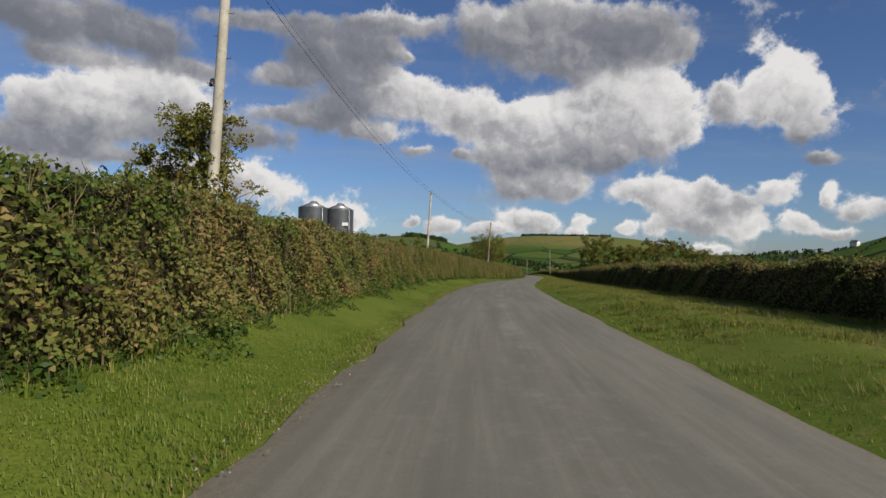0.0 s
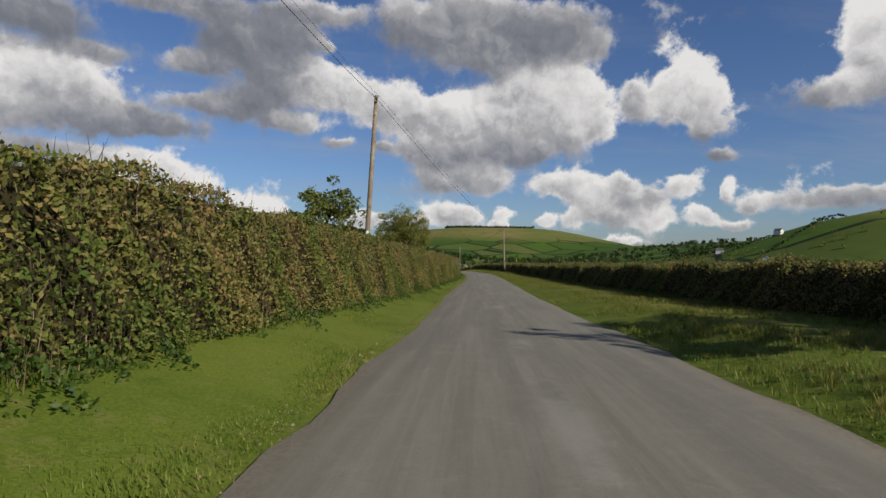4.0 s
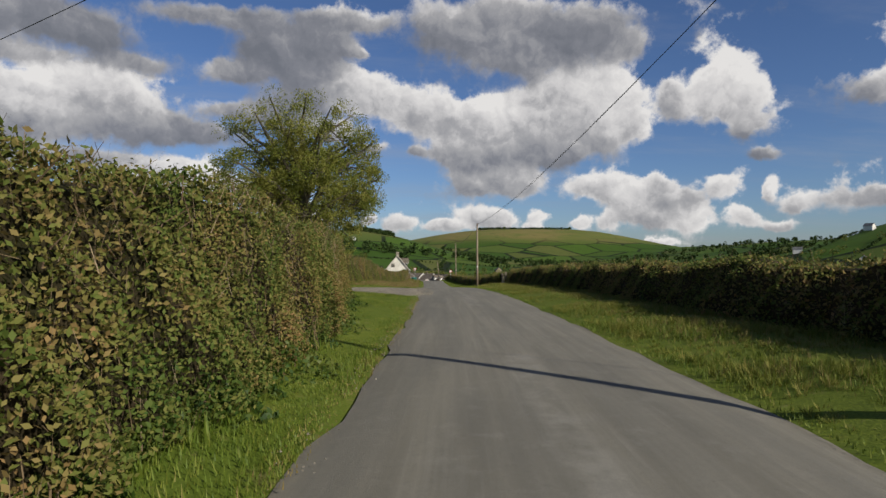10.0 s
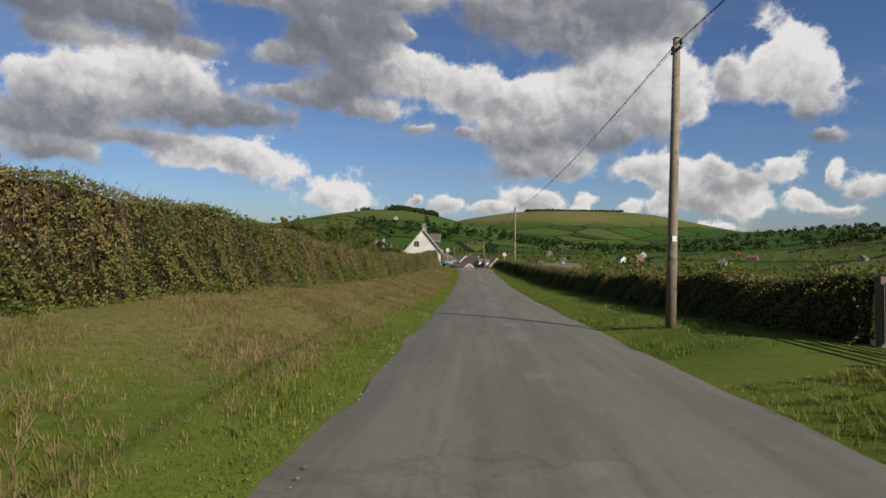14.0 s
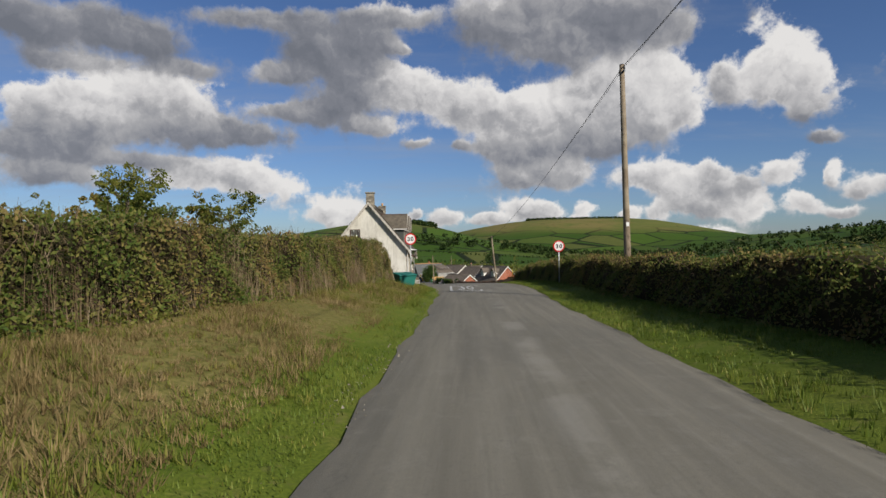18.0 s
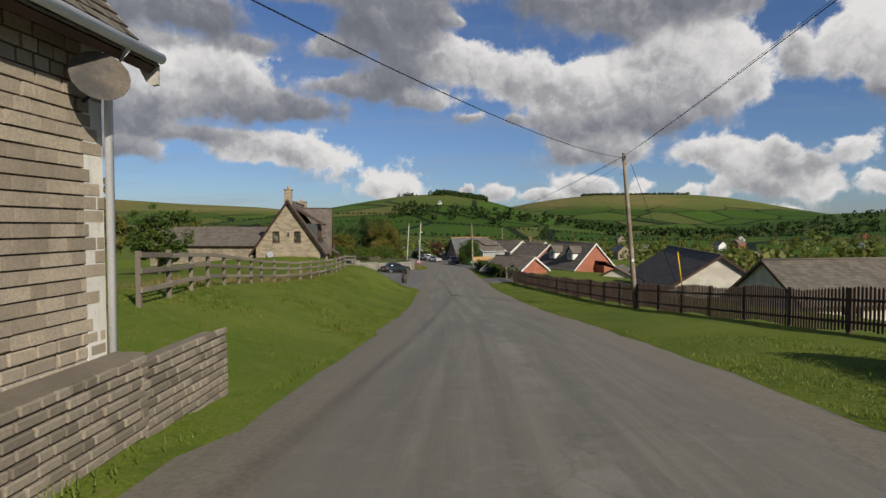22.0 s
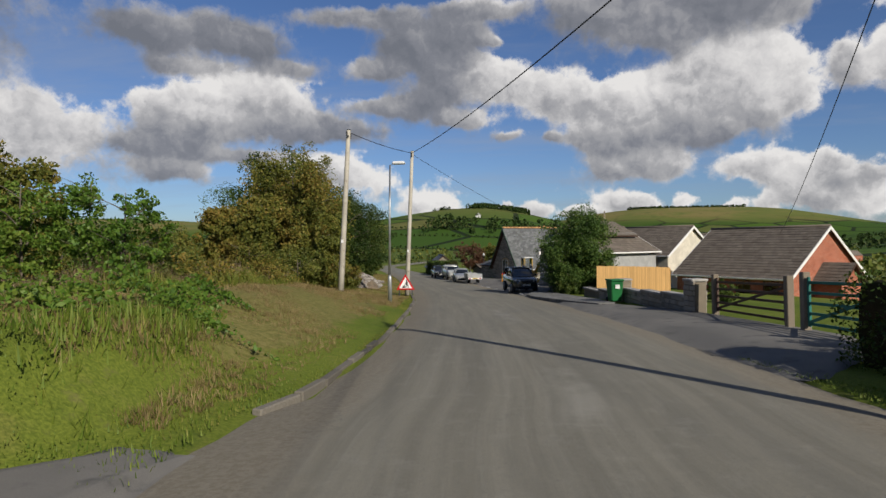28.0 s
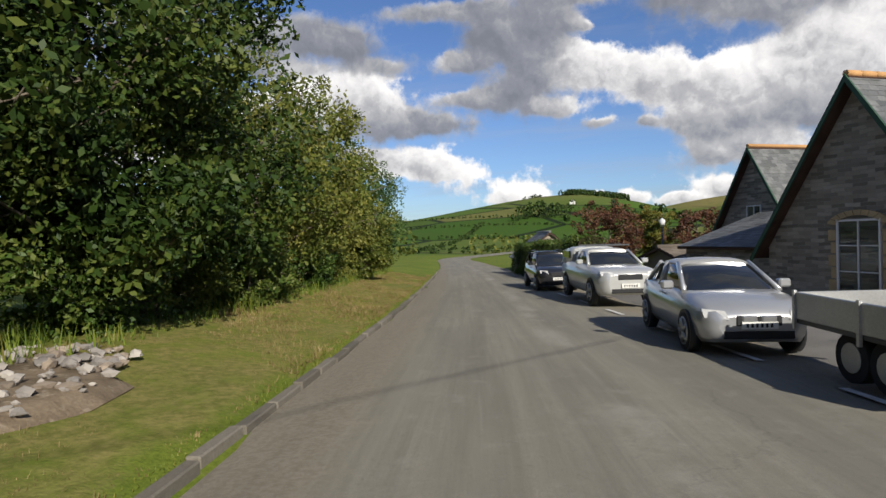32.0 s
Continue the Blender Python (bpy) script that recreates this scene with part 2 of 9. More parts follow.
SMALL_CLOUDS = [(0.3, 3.3, 1.4, 0.9, 0.95), (-2.8, 3.6, 0.8, 0.4, 0.8), (4.8, 2.8, 2.0, 0.5, 0.9), (17.7, 3.5, 1.0, 0.7, 0.95), (20.5, 3.1, 1.0, 0.7, 0.9), (14.0, 3.8, 0.8, 0.8, 0.9), (13.7, 2.5, 1.0, 0.5, 0.8), (34.1, 8.7, 1.3, 0.4, 0.35), (2.6, 9.9, 1.1, 0.5, 0.4)]


def build_sky():
    w = Nodes(world.node_tree)
    sky = w.add("ShaderNodeTexSky")
    sky.sky_type, sky.sun_disc, sky.sun_elevation, sky.sun_rotation = "NISHITA", False, SUN_EL, math.pi - SUN_AZ
    sky.altitude, sky.air_density, sky.dust_density, sky.ozone_density = 200.0, 1.0, 0.5, 2.0
    way = w.add("ShaderNodeTexCoord").outputs["Generated"]
    x, y, z = w.add("ShaderNodeSeparateXYZ", Vector=way).outputs
    # bearing and height, in degrees
    bear = w.math("MULTIPLY", w.math("ARCTAN2", x, y), 57.2958)
    high = w.math("MULTIPLY", w.math("ARCSINE", z), 57.2958)
    warp = w.vec("SUBTRACT", w.noise(way, 9.0, 6.0, 0.62, out=1), (.5, .5, .5))
    place = w.vec("ADD", w.add("ShaderNodeCombineXYZ", X=bear, Y=high).outputs[0], w.vec("MULTIPLY", warp, (4.6, 3.4, 0)))
    total = white = None
    for b, h, sx, sy, tone in LEFT_CLOUDS + HIGH_CLOUDS + MAIN_CLOUDS + RIGHT_CLOUDS + SMALL_CLOUDS:
        q = w.vec("DIVIDE", w.vec("SUBTRACT", place, (b, h, 0)), (sx * 1.15, sy * 1.15, 1e6))
        g = w.math("EXPONENT", w.math("MULTIPLY", w.vec("DOT_PRODUCT", q, q), -1.3))
        t = w.math("MULTIPLY_ADD", w.vec("DOT_PRODUCT", q, (.10, .32, 0)), 1.0, tone)
        total = g if total is None else w.math("ADD", total, g)
        white = w.math("MULTIPLY", g, t) if white is None else w.math("MULTIPLY_ADD", g, t, white)
    white = w.math("DIVIDE", white, w.math("ADD", total, .0005))
    flat = w.vec("DIVIDE", way, w.add("ShaderNodeCombineXYZ", X=w.math("ADD", w.math("ABSOLUTE", z), 0.12),
                                      Y=w.math("ADD", w.math("ABSOLUTE", z), 0.12), Z=1.0).outputs[0])
    wide = w.noise(flat, 1.1, 6.0, 0.55)
    behind = w.span(y, 0.45, 0.2)           # the sky behind the camera is like the rest
    field = w.math("ADD", w.math("MINIMUM", total, 1.25), w.math("MULTIPLY", behind, w.span(wide, .42, .6, 0, .8)))

    def billow(at):
        """Rounded heads of cumulus, large and small."""
        v = w.add("ShaderNodeTexVoronoi", Vector=at, Scale=13.0, Detail=4.0, Roughness=.55, Lacunarity=2.1)
        v.normalize = True
        return w.math("SUBTRACT", .5, v.outputs["Distance"])
    bent = w.vec("ADD", way, w.vec("MULTIPLY", w.vec("SUBTRACT", w.noise(way, 22.0, 4.0, .6, out=1), (.5, .5, .5)), (.05, .05, .05)))
    heads = billow(bent)
    fine = w.math("SUBTRACT", w.noise(way, 15.0, 12.0, 0.63), .5)
    dens = w.math("ADD", field, w.math("ADD", w.math("MULTIPLY", heads, .75), w.math("MULTIPLY", fine, 1.7)))
    # crisp where the cloud is white, torn and soft where it is grey
    soft = w.span(white, .25, .9, .62, .28)
    cover = w.span(dens, .30, w.math("ADD", soft, .30))
    # sunlit heads, grey hollows and undersides
    lift = billow(w.vec("ADD", bent, (0.010, -0.004, 0.014)))
    relief = w.math("SUBTRACT", heads, lift)
    mottle = w.math("SUBTRACT", w.noise(way, 7.0, 4.0, .5), .5)
    thin = w.span(dens, .3, 1.1, .22, 0)
    glow = w.math("ADD", w.math("MULTIPLY", white, .72), w.math("ADD", w.math("MULTIPLY", relief, 1.25), w.math("MULTIPLY", mottle, .8)))
    glow = w.math("ADD", glow, thin)
    body = w.ramp(glow, (0, (.25, .265, .30)), (.22, (.34, .35, .385)), (.5, (.60, .595, .60)), (.70, (.94, .92, .90)), (.92, (1.22, 1.19, 1.14)))
    veil = w.math("MULTIPLY", w.span(w.noise(w.vec("MULTIPLY", flat, (.6, 1.6, 1)), 0.9, 8.0, 0.62), .45, .75), .38)
    blue = w.vec("MULTIPLY", sky.outputs[0], (.80, .98, 1.33))
    sky_blue = w.mix(veil, blue, (5.0, 5.5, 6.6))
    lit = w.vec("MULTIPLY", body, (10.6, 10.6, 10.8))
    both = w.mix(w.math("MULTIPLY", cover, 0.97), sky_blue, lit)
    w.add("ShaderNodeOutputWorld", Surface=w.add("ShaderNodeBackground", Color=both, Strength=0.063).outputs[0])


build_sky()
sun = new("sun", bpy.data.lights.new("sun", "SUN"))
sun.data.energy, sun.data.angle, sun.data.color = 5.0, radians(0.6), (1.0, 0.93, 0.82)
toward = Vector((math.sin(SUN_AZ) * math.cos(SUN_EL), -math.cos(SUN_AZ) * math.cos(SUN_EL), math.sin(SUN_EL)))
sun.matrix_world = look((0, 0, 300), Vector((0, 0, 300)) - toward)
# ---- materials ----
MATS = {}


def principled(name, colour_of, rough=0.8, bump=0.0, bump_scale=40.0, metal=0.0, spec=0.3, through=0.0, clear=0.0):
    """A node material; colour_of(nodes, position) gives the base colour."""
    if name in MATS:
        return MATS[name]
    m = bpy.data.materials.new(name)
    m.use_nodes = True
    w = Nodes(m.node_tree)
    at = w.add("ShaderNodeNewGeometry").outputs["Position"]
    made = colour_of(w, at)
    colour, height = made if isinstance(made, tuple) else (made, None)
    b = w.add("ShaderNodeBsdfPrincipled", Roughness=rough, Metallic=metal)
    b.inputs["Specular IOR Level"].default_value = spec
    b.inputs["Coat Weight"].default_value = clear
    w.put(b, 0, colour)
    if bump:
        h = height if height is not None else w.noise(at, bump_scale, 6.0, 0.65)
        w.link(w.add("ShaderNodeBump", Strength=bump, Distance=0.02, Height=h).outputs[0], b.inputs["Normal"])
    shader = b.outputs[0]
    if through:
        t = w.add("ShaderNodeBsdfTranslucent")
        w.put(t, 0, colour)
        mixed = w.add("ShaderNodeMixShader")
        w.put(mixed, 0, through), w.link(shader, mixed.inputs[1]), w.link(t.outputs[0], mixed.inputs[2])
        shader = mixed.outputs[0]
    w.add("ShaderNodeOutputMaterial", Surface=shader)
    MATS[name] = m
    return m


def two_tone(a, b, scale=3.0, fine=60.0, c=None):
    """Colour between a and b in patches, with grain."""
    def colour(w, at):
        big = w.noise(at, scale, 4.0)
        small = w.noise(at, fine, 3.0)
        base = w.mix(w.span(big, .35, .65), a, b)
        if c:
            base = w.mix(w.span(w.noise(at, scale * 3.7, 5.0), .55, .72), base, c)
        return w.mix(w.span(small, .3, .7, 0, .35), base, [v * 0.6 for v in (a if sum(a) < sum(b) else b)])
    return colour


def leaf_colours(*stops, patch=0.5):
    """Leaf by leaf colours, with patches over the plant."""
    def colour(w, at):
        r = w.add("ShaderNodeNewGeometry").outputs["Random Per Island"]
        n = w.noise(at, patch, 3.0)
        f = w.math("ADD", w.math("MULTIPLY", r, 0.55), w.math("MULTIPLY", w.span(n, .3, .7), 0.5))
        return w.ramp(f, *stops)
    return colour


def asphalt(w, at):
    """Worn tarmac: paler wheel tracks, long seams, patches, cracks and chippings."""
    across, along = w.add("ShaderNodeAttribute"), w.add("ShaderNodeSeparateXYZ", Vector=at).outputs[1]
    across.attribute_name = "across"
    d = across.outputs["Fac"]
    run = w.add("ShaderNodeCombineXYZ", X=d, Y=w.math("MULTIPLY", along, .03), Z=0.0).outputs[0]
    slow = w.add("ShaderNodeCombineXYZ", X=w.math("MULTIPLY", d, .6), Y=w.math("MULTIPLY", along, .09), Z=2.0).outputs[0]
    streak = w.noise(run, 2.6, 7.0, 0.68)
    fine_streak = w.noise(run, 9.0, 4.0, 0.6)
    patch = w.noise(slow, 1.6, 6.0, 0.6)
    blot = w.noise(at, 2.3, 8.0, 0.72)
    speck = w.noise(at, 14.0, 6.0, 0.75)
    grain = w.noise(at, 110.0, 3.0)
    base = w.mix(w.span(streak, .30, .70), (.172, .160, .126), (.240, .224, .178))
    base = w.mix(w.span(fine_streak, .50, .72, 0, .30), base, (.29, .278, .235))
    base = w.mix(w.span(patch, .44, .62, 0, .42), base, (.135, .130, .110))
    base = w.mix(w.span(blot, .50, .74, 0, .50), base, (.28, .268, .226))
    base = w.mix(w.span(speck, .52, .75, 0, .45), base, (.10, .098, .086))
    # the strip between the wheels keeps its loose pale chippings
    ridge = w.span(w.math("ABSOLUTE", w.math("ADD", d, w.math("MULTIPLY", w.math("SUBTRACT", w.noise(slow, 3.0, 4.0), .5), .5))), .05, .42, 1, 0)
    broken = w.span(w.noise(at, .35, 6.0, .7), .46, .62)
    base = w.mix(w.math("MULTIPLY", w.math("MULTIPLY", ridge, broken), .5), base, (.34, .325, .28))
    # dirt and grit along the edges
    rim = w.span(w.math("ADD", w.math("ABSOLUTE", d), w.math("MULTIPLY", w.math("SUBTRACT", blot, .5), 1.1)), 2.45, 3.1)
    base = w.mix(w.math("MULTIPLY", rim, .6), base, w.mix(w.span(speck, .4, .6), (.17, .135, .09), (.26, .225, .165)))
    crack = w.add("ShaderNodeTexVoronoi", Vector=w.vec("ADD", w.vec("MULTIPLY", at, (1, .55, 1)), w.vec("MULTIPLY", w.noise(at, 2.0, 5.0, .7, out=1), (.8, .8, 0))), Scale=.55)
    crack.feature = "DISTANCE_TO_EDGE"
    line = w.math("MULTIPLY", w.span(crack.outputs["Distance"], .004, .016, 1, 0), w.span(w.noise(at, .16, 5.0), .57, .64))
    base = w.mix(w.math("MULTIPLY", line, .22), base, (.05, .05, .047))
    base = w.mix(w.span(grain, .35, .65, 0, .35), base, (.10, .098, .088))
    return base, w.math("ADD", w.math("MULTIPLY", grain, .7), speck)


def grass_ground(w, at):
    n = w.noise(at, 0.22, 5.0)
    m = w.noise(at, 1.7, 5.0)
    f = w.noise(at, 24.0, 4.0)
    part = w.add("ShaderNodeSeparateXYZ", Vector=at)
    fields = w.add("ShaderNodeTexVoronoi", Vector=at, Scale=0.0065)
    border = w.add("ShaderNodeTexVoronoi", Vector=at, Scale=0.0065)
    border.feature = "DISTANCE_TO_EDGE"
    edges = border.outputs["Distance"]
    dist = w.math("SUBTRACT", w.vec("LENGTH", w.vec("SUBTRACT", at, (30, 250, 0))), 400.0)
    farf = w.span(dist, 0, 300)
    lush = w.mix(w.span(n, .35, .65), (.108, .150, .018), (.160, .192, .028))
    lush = w.mix(w.span(m, .55, .75, 0, .6), lush, (.20, .19, .05))
    lush = w.mix(w.span(f, .3, .7, 0, .6), lush, (.048, .078, .010))
    lush = w.mix(w.span(w.noise(at, 3.0, 7.0, .72), .54, .70, 0, .6), lush, (.185, .165, .06))
    lush = w.mix(w.span(w.noise(at, 1.3, 6.0, .7), .30, .46, .55, 0), lush, (.05, .085, .012))
    dry = w.add("ShaderNodeAttribute")
    dry.attribute_name = "dry"
    straw = w.mix(w.span(w.noise(at, 7.0, 6.0, .7), .35, .65), (.115, .10, .034), (.25, .20, .08))
    lush = w.mix(w.span(w.math("ADD", dry.outputs["Fac"], w.math("MULTIPLY", w.math("SUBTRACT", m, .5), .9)), .3, .75, 0, .7), lush, straw)
    r = w.add("ShaderNodeSeparateColor", Color=fields.outputs["Color"]).outputs[0]
    meadow = w.ramp(r, (0.0, (.036, .078, .010)), (.35, (.062, .115, .014)), (.6, (.085, .115, .024)), (.8, (.135, .13, .04)), (1.0, (.05, .09, .013)))
    high = w.span(w.math("ADD", part.outputs[2], w.math("MULTIPLY", w.noise(at, .012, 5.0), 30.0)), 48, 88)
    meadow = w.mix(w.span(w.noise(at, .05, 4.0), .3, .7, 0, .3), meadow, (.04, .075, .012))
    meadow = w.mix(w.span(edges, .022, .040, .95, 0), meadow, (.010, .018, .007))
    bracken = w.mix(w.span(w.noise(at, .006, 6.0, .65), .4, .6), (.20, .165, .058), (.13, .145, .036))
    meadow = w.mix(w.math("MULTIPLY", high, .85), meadow, bracken)
    meadow = w.mix(w.span(w.noise(at, .02, 6.0, .7), .56, .68, 0, .5), meadow, (.05, .07, .018))
    return w.mix(farf, lush, meadow), f


grass_mat = principled("turf", grass_ground, rough=0.95, bump=0.6, spec=0.1)
road_mat = principled("worn_tarmac", asphalt, rough=0.85, bump=0.35, spec=0.25)
hedge_leaf = principled("hedge_leaf", leaf_colours((0, (0.040, 0.085, 0.015)), (.34, (0.108, 0.142, 0.030)), (.6, (0.180, 0.175, 0.046)), (.82, (0.25, 0.185, 0.07)), (1, (0.31, 0.195, 0.08)), patch=.5), rough=.7, spec=.15, through=.25)
green_leaf = principled("green_leaf", leaf_colours((0, (0.020, 0.045, 0.008)), (.5, (0.048, 0.088, 0.014)), (1, (0.125, 0.145, 0.03))), rough=.55, spec=.25, through=.22)
autumn_leaf = principled("autumn_leaf", leaf_colours((0, (0.048, 0.072, 0.013)), (.5, (0.135, 0.140, 0.024)), (1, (0.270, 0.180, 0.042))), rough=.6, spec=.22, through=.25)
olive_leaf = principled("olive_leaf", leaf_colours((0, (0.045, 0.075, 0.013)), (.5, (0.125, 0.150, 0.027)), (1, (0.25, 0.235, 0.058))), rough=.55, spec=.25, through=.35)
dark_leaf = principled("conifer_leaf", leaf_colours((0, (0.018, 0.042, 0.011)), (.5, (0.048, 0.092, 0.02)), (1, (0.115, 0.165, 0.04))), rough=.6, spec=.3, through=.15)
far_leaf = principled("distant_leaf", leaf_colours((0, (0.012, 0.026, 0.008)), (.5, (0.026, 0.048, 0.012)), (1, (0.06, 0.082, 0.022))), rough=.8, spec=.1)
yew_leaf = principled("yew_leaf", leaf_colours((0, (0.022, 0.050, 0.010)), (.5, (0.055, 0.105, 0.018)), (1, (0.13, 0.185, 0.035))), rough=.6, spec=.25, through=.2)
ash_leaf = principled("ash_leaf", leaf_colours((0, (0.09, 0.12, 0.02)), (.5, (0.19, 0.21, 0.036)), (1, (0.33, 0.30, 0.075))), rough=.55, spec=.25, through=.4)
# dark green leaf, darkened further to stand for shade on the kerbside trees
shaded_leaf = principled("shaded_green_leaf", leaf_colours((0, (0.010, 0.024, 0.005)), (.5, (0.028, 0.055, 0.009)), (1, (0.095, 0.115, 0.022))), rough=.55, spec=.2, through=.15)
privet_leaf = principled("privet_leaf", leaf_colours((0, (0.040, 0.095, 0.012)), (.5, (0.095, 0.175, 0.020)), (1, (0.19, 0.24, 0.04))), rough=.5, spec=.3, through=.3)
red_leaf = principled("copper_leaf", leaf_colours((0, (0.045, 0.018, 0.015)), (.5, (0.105, 0.045, 0.027)), (1, (0.180, 0.090, 0.045))), rough=.55, spec=.3, through=.25)
blade_mat = principled("grass_blade", leaf_colours((0, (0.062, 0.112, 0.012)), (.5, (0.132, 0.188, 0.022)), (.85, (0.20, 0.225, 0.036)), (1, (0.29, 0.25, 0.075)), patch=1.9), rough=.6, spec=.3, through=.3)
tussock_mat = principled("tussock_blade", leaf_colours((0, (.075, .115, .014)), (.5, (.165, .19, .03)), (1, (.29, .245, .07)), patch=.9), rough=.65, spec=.2, through=.3)
hay_mat = principled("hay_blade", leaf_colours((0, (.12, .095, .035)), (.5, (.23, .17, .075)), (1, (.37, .28, .14)), patch=1.2), rough=.75, spec=.15, through=.25)
straw_mat = principled("dry_blade", leaf_colours((0, (.09, .11, .02)), (.35, (.20, .16, .055)), (1, (.34, .26, .11)), patch=.6), rough=.7, spec=.2, through=.3)
stalk_mat = principled("dry_stalk", leaf_colours((0, (.09, .06, .035)), (.5, (.20, .145, .085)), (1, (.38, .30, .20)), patch=.8), rough=.8, spec=.1, through=.15)
twig_mat = principled("twig", two_tone((.10, .065, .04), (.20, .14, .09), 2.0, 50.0), rough=.85)
# near black: shade inside the hedges as colour; also the tubs' soil
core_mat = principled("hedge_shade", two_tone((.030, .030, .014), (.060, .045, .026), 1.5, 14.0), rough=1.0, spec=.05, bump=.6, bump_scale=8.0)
bark_mat = principled("bark", two_tone((.09, .075, .055), (.17, .145, .11), 1.5, 22.0), rough=.9, bump=.7, bump_scale=16.0)
pole_wood = principled("pole_wood", two_tone((.22, .17, .12), (.36, .30, .22), 1.2, 35.0, (.10, .07, .05)), rough=.85, bump=.4, bump_scale=30.0)
pale_wood = principled("pale_pole_wood", two_tone((.38, .35, .29), (.52, .48, .40), 1.0, 40.0, (.25, .22, .18)), rough=.85, bump=.4, bump_scale=30.0)
wire_mat = principled("wire", two_tone((.012, .012, .013), (.02, .02, .02)), rough=.6)
def coursed(stone, joint, length, height, wobble=.02, spread=.3):
    """Coursed masonry or tiles by a brick texture on the horizontal run and z."""
    def colour(w, at):
        part_ = w.add("ShaderNodeSeparateXYZ", Vector=at)
        nrm = w.add("ShaderNodeSeparateXYZ", Vector=w.add("ShaderNodeNewGeometry").outputs["Normal"])
        run = w.mix(w.math("GREATER_THAN", w.math("ABSOLUTE", nrm.outputs[0]), w.math("ABSOLUTE", nrm.outputs[1])), (0, 0, 0), (1, 1, 1))
        u = w.math("ADD", w.math("MULTIPLY", part_.outputs[0], w.math("SUBTRACT", 1.0, run)), w.math("MULTIPLY", part_.outputs[1], run))
        at2 = w.add("ShaderNodeCombineXYZ", X=u, Y=part_.outputs[2], Z=0.0).outputs[0]
        at2 = w.vec("ADD", at2, w.vec("MULTIPLY", w.noise(at, 2.5, 3.0, out=1), (wobble, wobble, 0)))
        b = w.add("ShaderNodeTexBrick", Vector=at2, Scale=1.0)
        b.inputs["Brick Width"].default_value, b.inputs["Row Height"].default_value = length, height
        b.inputs["Mortar Size"].default_value, b.inputs["Mortar Smooth"].default_value = height * .06, .4
        b.inputs["Color1"].default_value = (*[v * (1 - spread) for v in stone], 1)
        b.inputs["Color2"].default_value = (*[min(1, v * (1 + spread)) for v in stone], 1)
        b.inputs["Mortar"].default_value = (*joint, 1)
        c = w.mix(w.span(w.noise(at, .7, 5.0), .4, .7, 0, .35), b.outputs[0], [v * .55 for v in stone])
        c = w.mix(w.span(w.noise(at, 28.0, 4.0), .3, .7, 0, .35), c, [v * .7 for v in stone])
        return c, b.outputs[1]
    return colour


def by_object(stone, spread=.3, fine=30.0):
    """Piece by piece colour."""
    def colour(w, at):
        r = w.add("ShaderNodeObjectInfo").outputs["Random"]
        c = w.mix(r, [v * (1 - spread) for v in stone], [min(1, v * (1 + spread)) for v in stone])
        c = w.mix(w.span(w.noise(at, fine, 5.0), .3, .7, 0, .4), c, [v * .6 for v in stone])
        return w.mix(w.span(w.noise(at, 1.1, 4.0), .5, .75, 0, .3), c, [v * .5 for v in stone])
    return colour


def plain(c, spread=.12, fine=50.0):
    return two_tone([v * (1 - spread) for v in c], [min(1, v * (1 + spread)) for v in c], 1.3, fine)


def stained_render(w, at):
    part_ = w.add("ShaderNodeSeparateXYZ", Vector=at)
    drip = w.add("ShaderNodeCombineXYZ", X=w.math("MULTIPLY", part_.outputs[0], 3.0), Y=w.math("MULTIPLY", part_.outputs[1], 3.0), Z=w.math("MULTIPLY", part_.outputs[2], .5)).outputs[0]
    c = w.mix(w.span(w.noise(at, .6, 5.0), .35, .65), (.70, .68, .615), (.55, .53, .465))
    c = w.mix(w.span(w.noise(drip, .9, 8.0, .72), .46, .7, 0, .6), c, (.36, .345, .295))
    c = w.mix(w.span(w.noise(at, 3.2, 8.0, .75), .55, .68, 0, .45), c, (.30, .28, .235))
    c = w.mix(w.span(w.noise(at, 9.0, 6.0, .7), .6, .72, 0, .5), c, (.22, .20, .17))
    return w.mix(w.span(w.noise(at, 60.0, 3.0), .3, .7, 0, .2), c, (.4, .37, .32))


def slate_rows(a, b, moss=None):
    def colour(w, at):
        r = w.add("ShaderNodeNewGeometry").outputs["Random Per Island"]
        c = w.mix(r, a, b)
        c = w.mix(w.span(w.noise(at, 1.3, 5.0), .45, .7, 0, .45), c, moss or [v * .6 for v in a])
        return w.mix(w.span(w.noise(at, 40.0, 4.0), .3, .7, 0, .4), c, [v * .55 for v in a])
    return colour


def car_paint(c):
    def colour(w, at):
        return w.mix(w.span(w.noise(at, 6.0, 4.0), .4, .8, 0, .12), c, [v * .6 + .05 for v in c])
    return colour


def glass_material():
    m = bpy.data.materials.new("window_glass")
    m.use_nodes = True
    w = Nodes(m.node_tree)
    b = w.add("ShaderNodeBsdfPrincipled", Roughness=.03, IOR=1.45)
    w.put(b, 0, (.75, .8, .8, 1))
    b.inputs["Transmission Weight"].default_value = 1.0
    w.add("ShaderNodeOutputMaterial", Surface=b.outputs[0])
    return m


glass_mat = glass_material()
render_mat = principled("stained_white_render", stained_render, rough=.92, bump=.25, bump_scale=35.0, spec=.15)
cream_mat = principled("cream_render", plain((.62, .57, .47)), rough=.92, bump=.2, spec=.15)
grey_render = principled("grey_render", plain((.36, .36, .35), .1), rough=.92, bump=.25, spec=.15)
buff_stone = principled("buff_block", by_object((.37, .31, .23), .3), rough=.92, bump=.55, bump_scale=22.0, spec=.15)
buff_back = principled("buff_mortar", plain((.20, .168, .125)), rough=.95, bump=.3)
pale_stone = principled("pale_coursed_stone", coursed((.33, .27, .19), (.24, .205, .155), .5, .17), rough=.92, bump=.5, spec=.15)
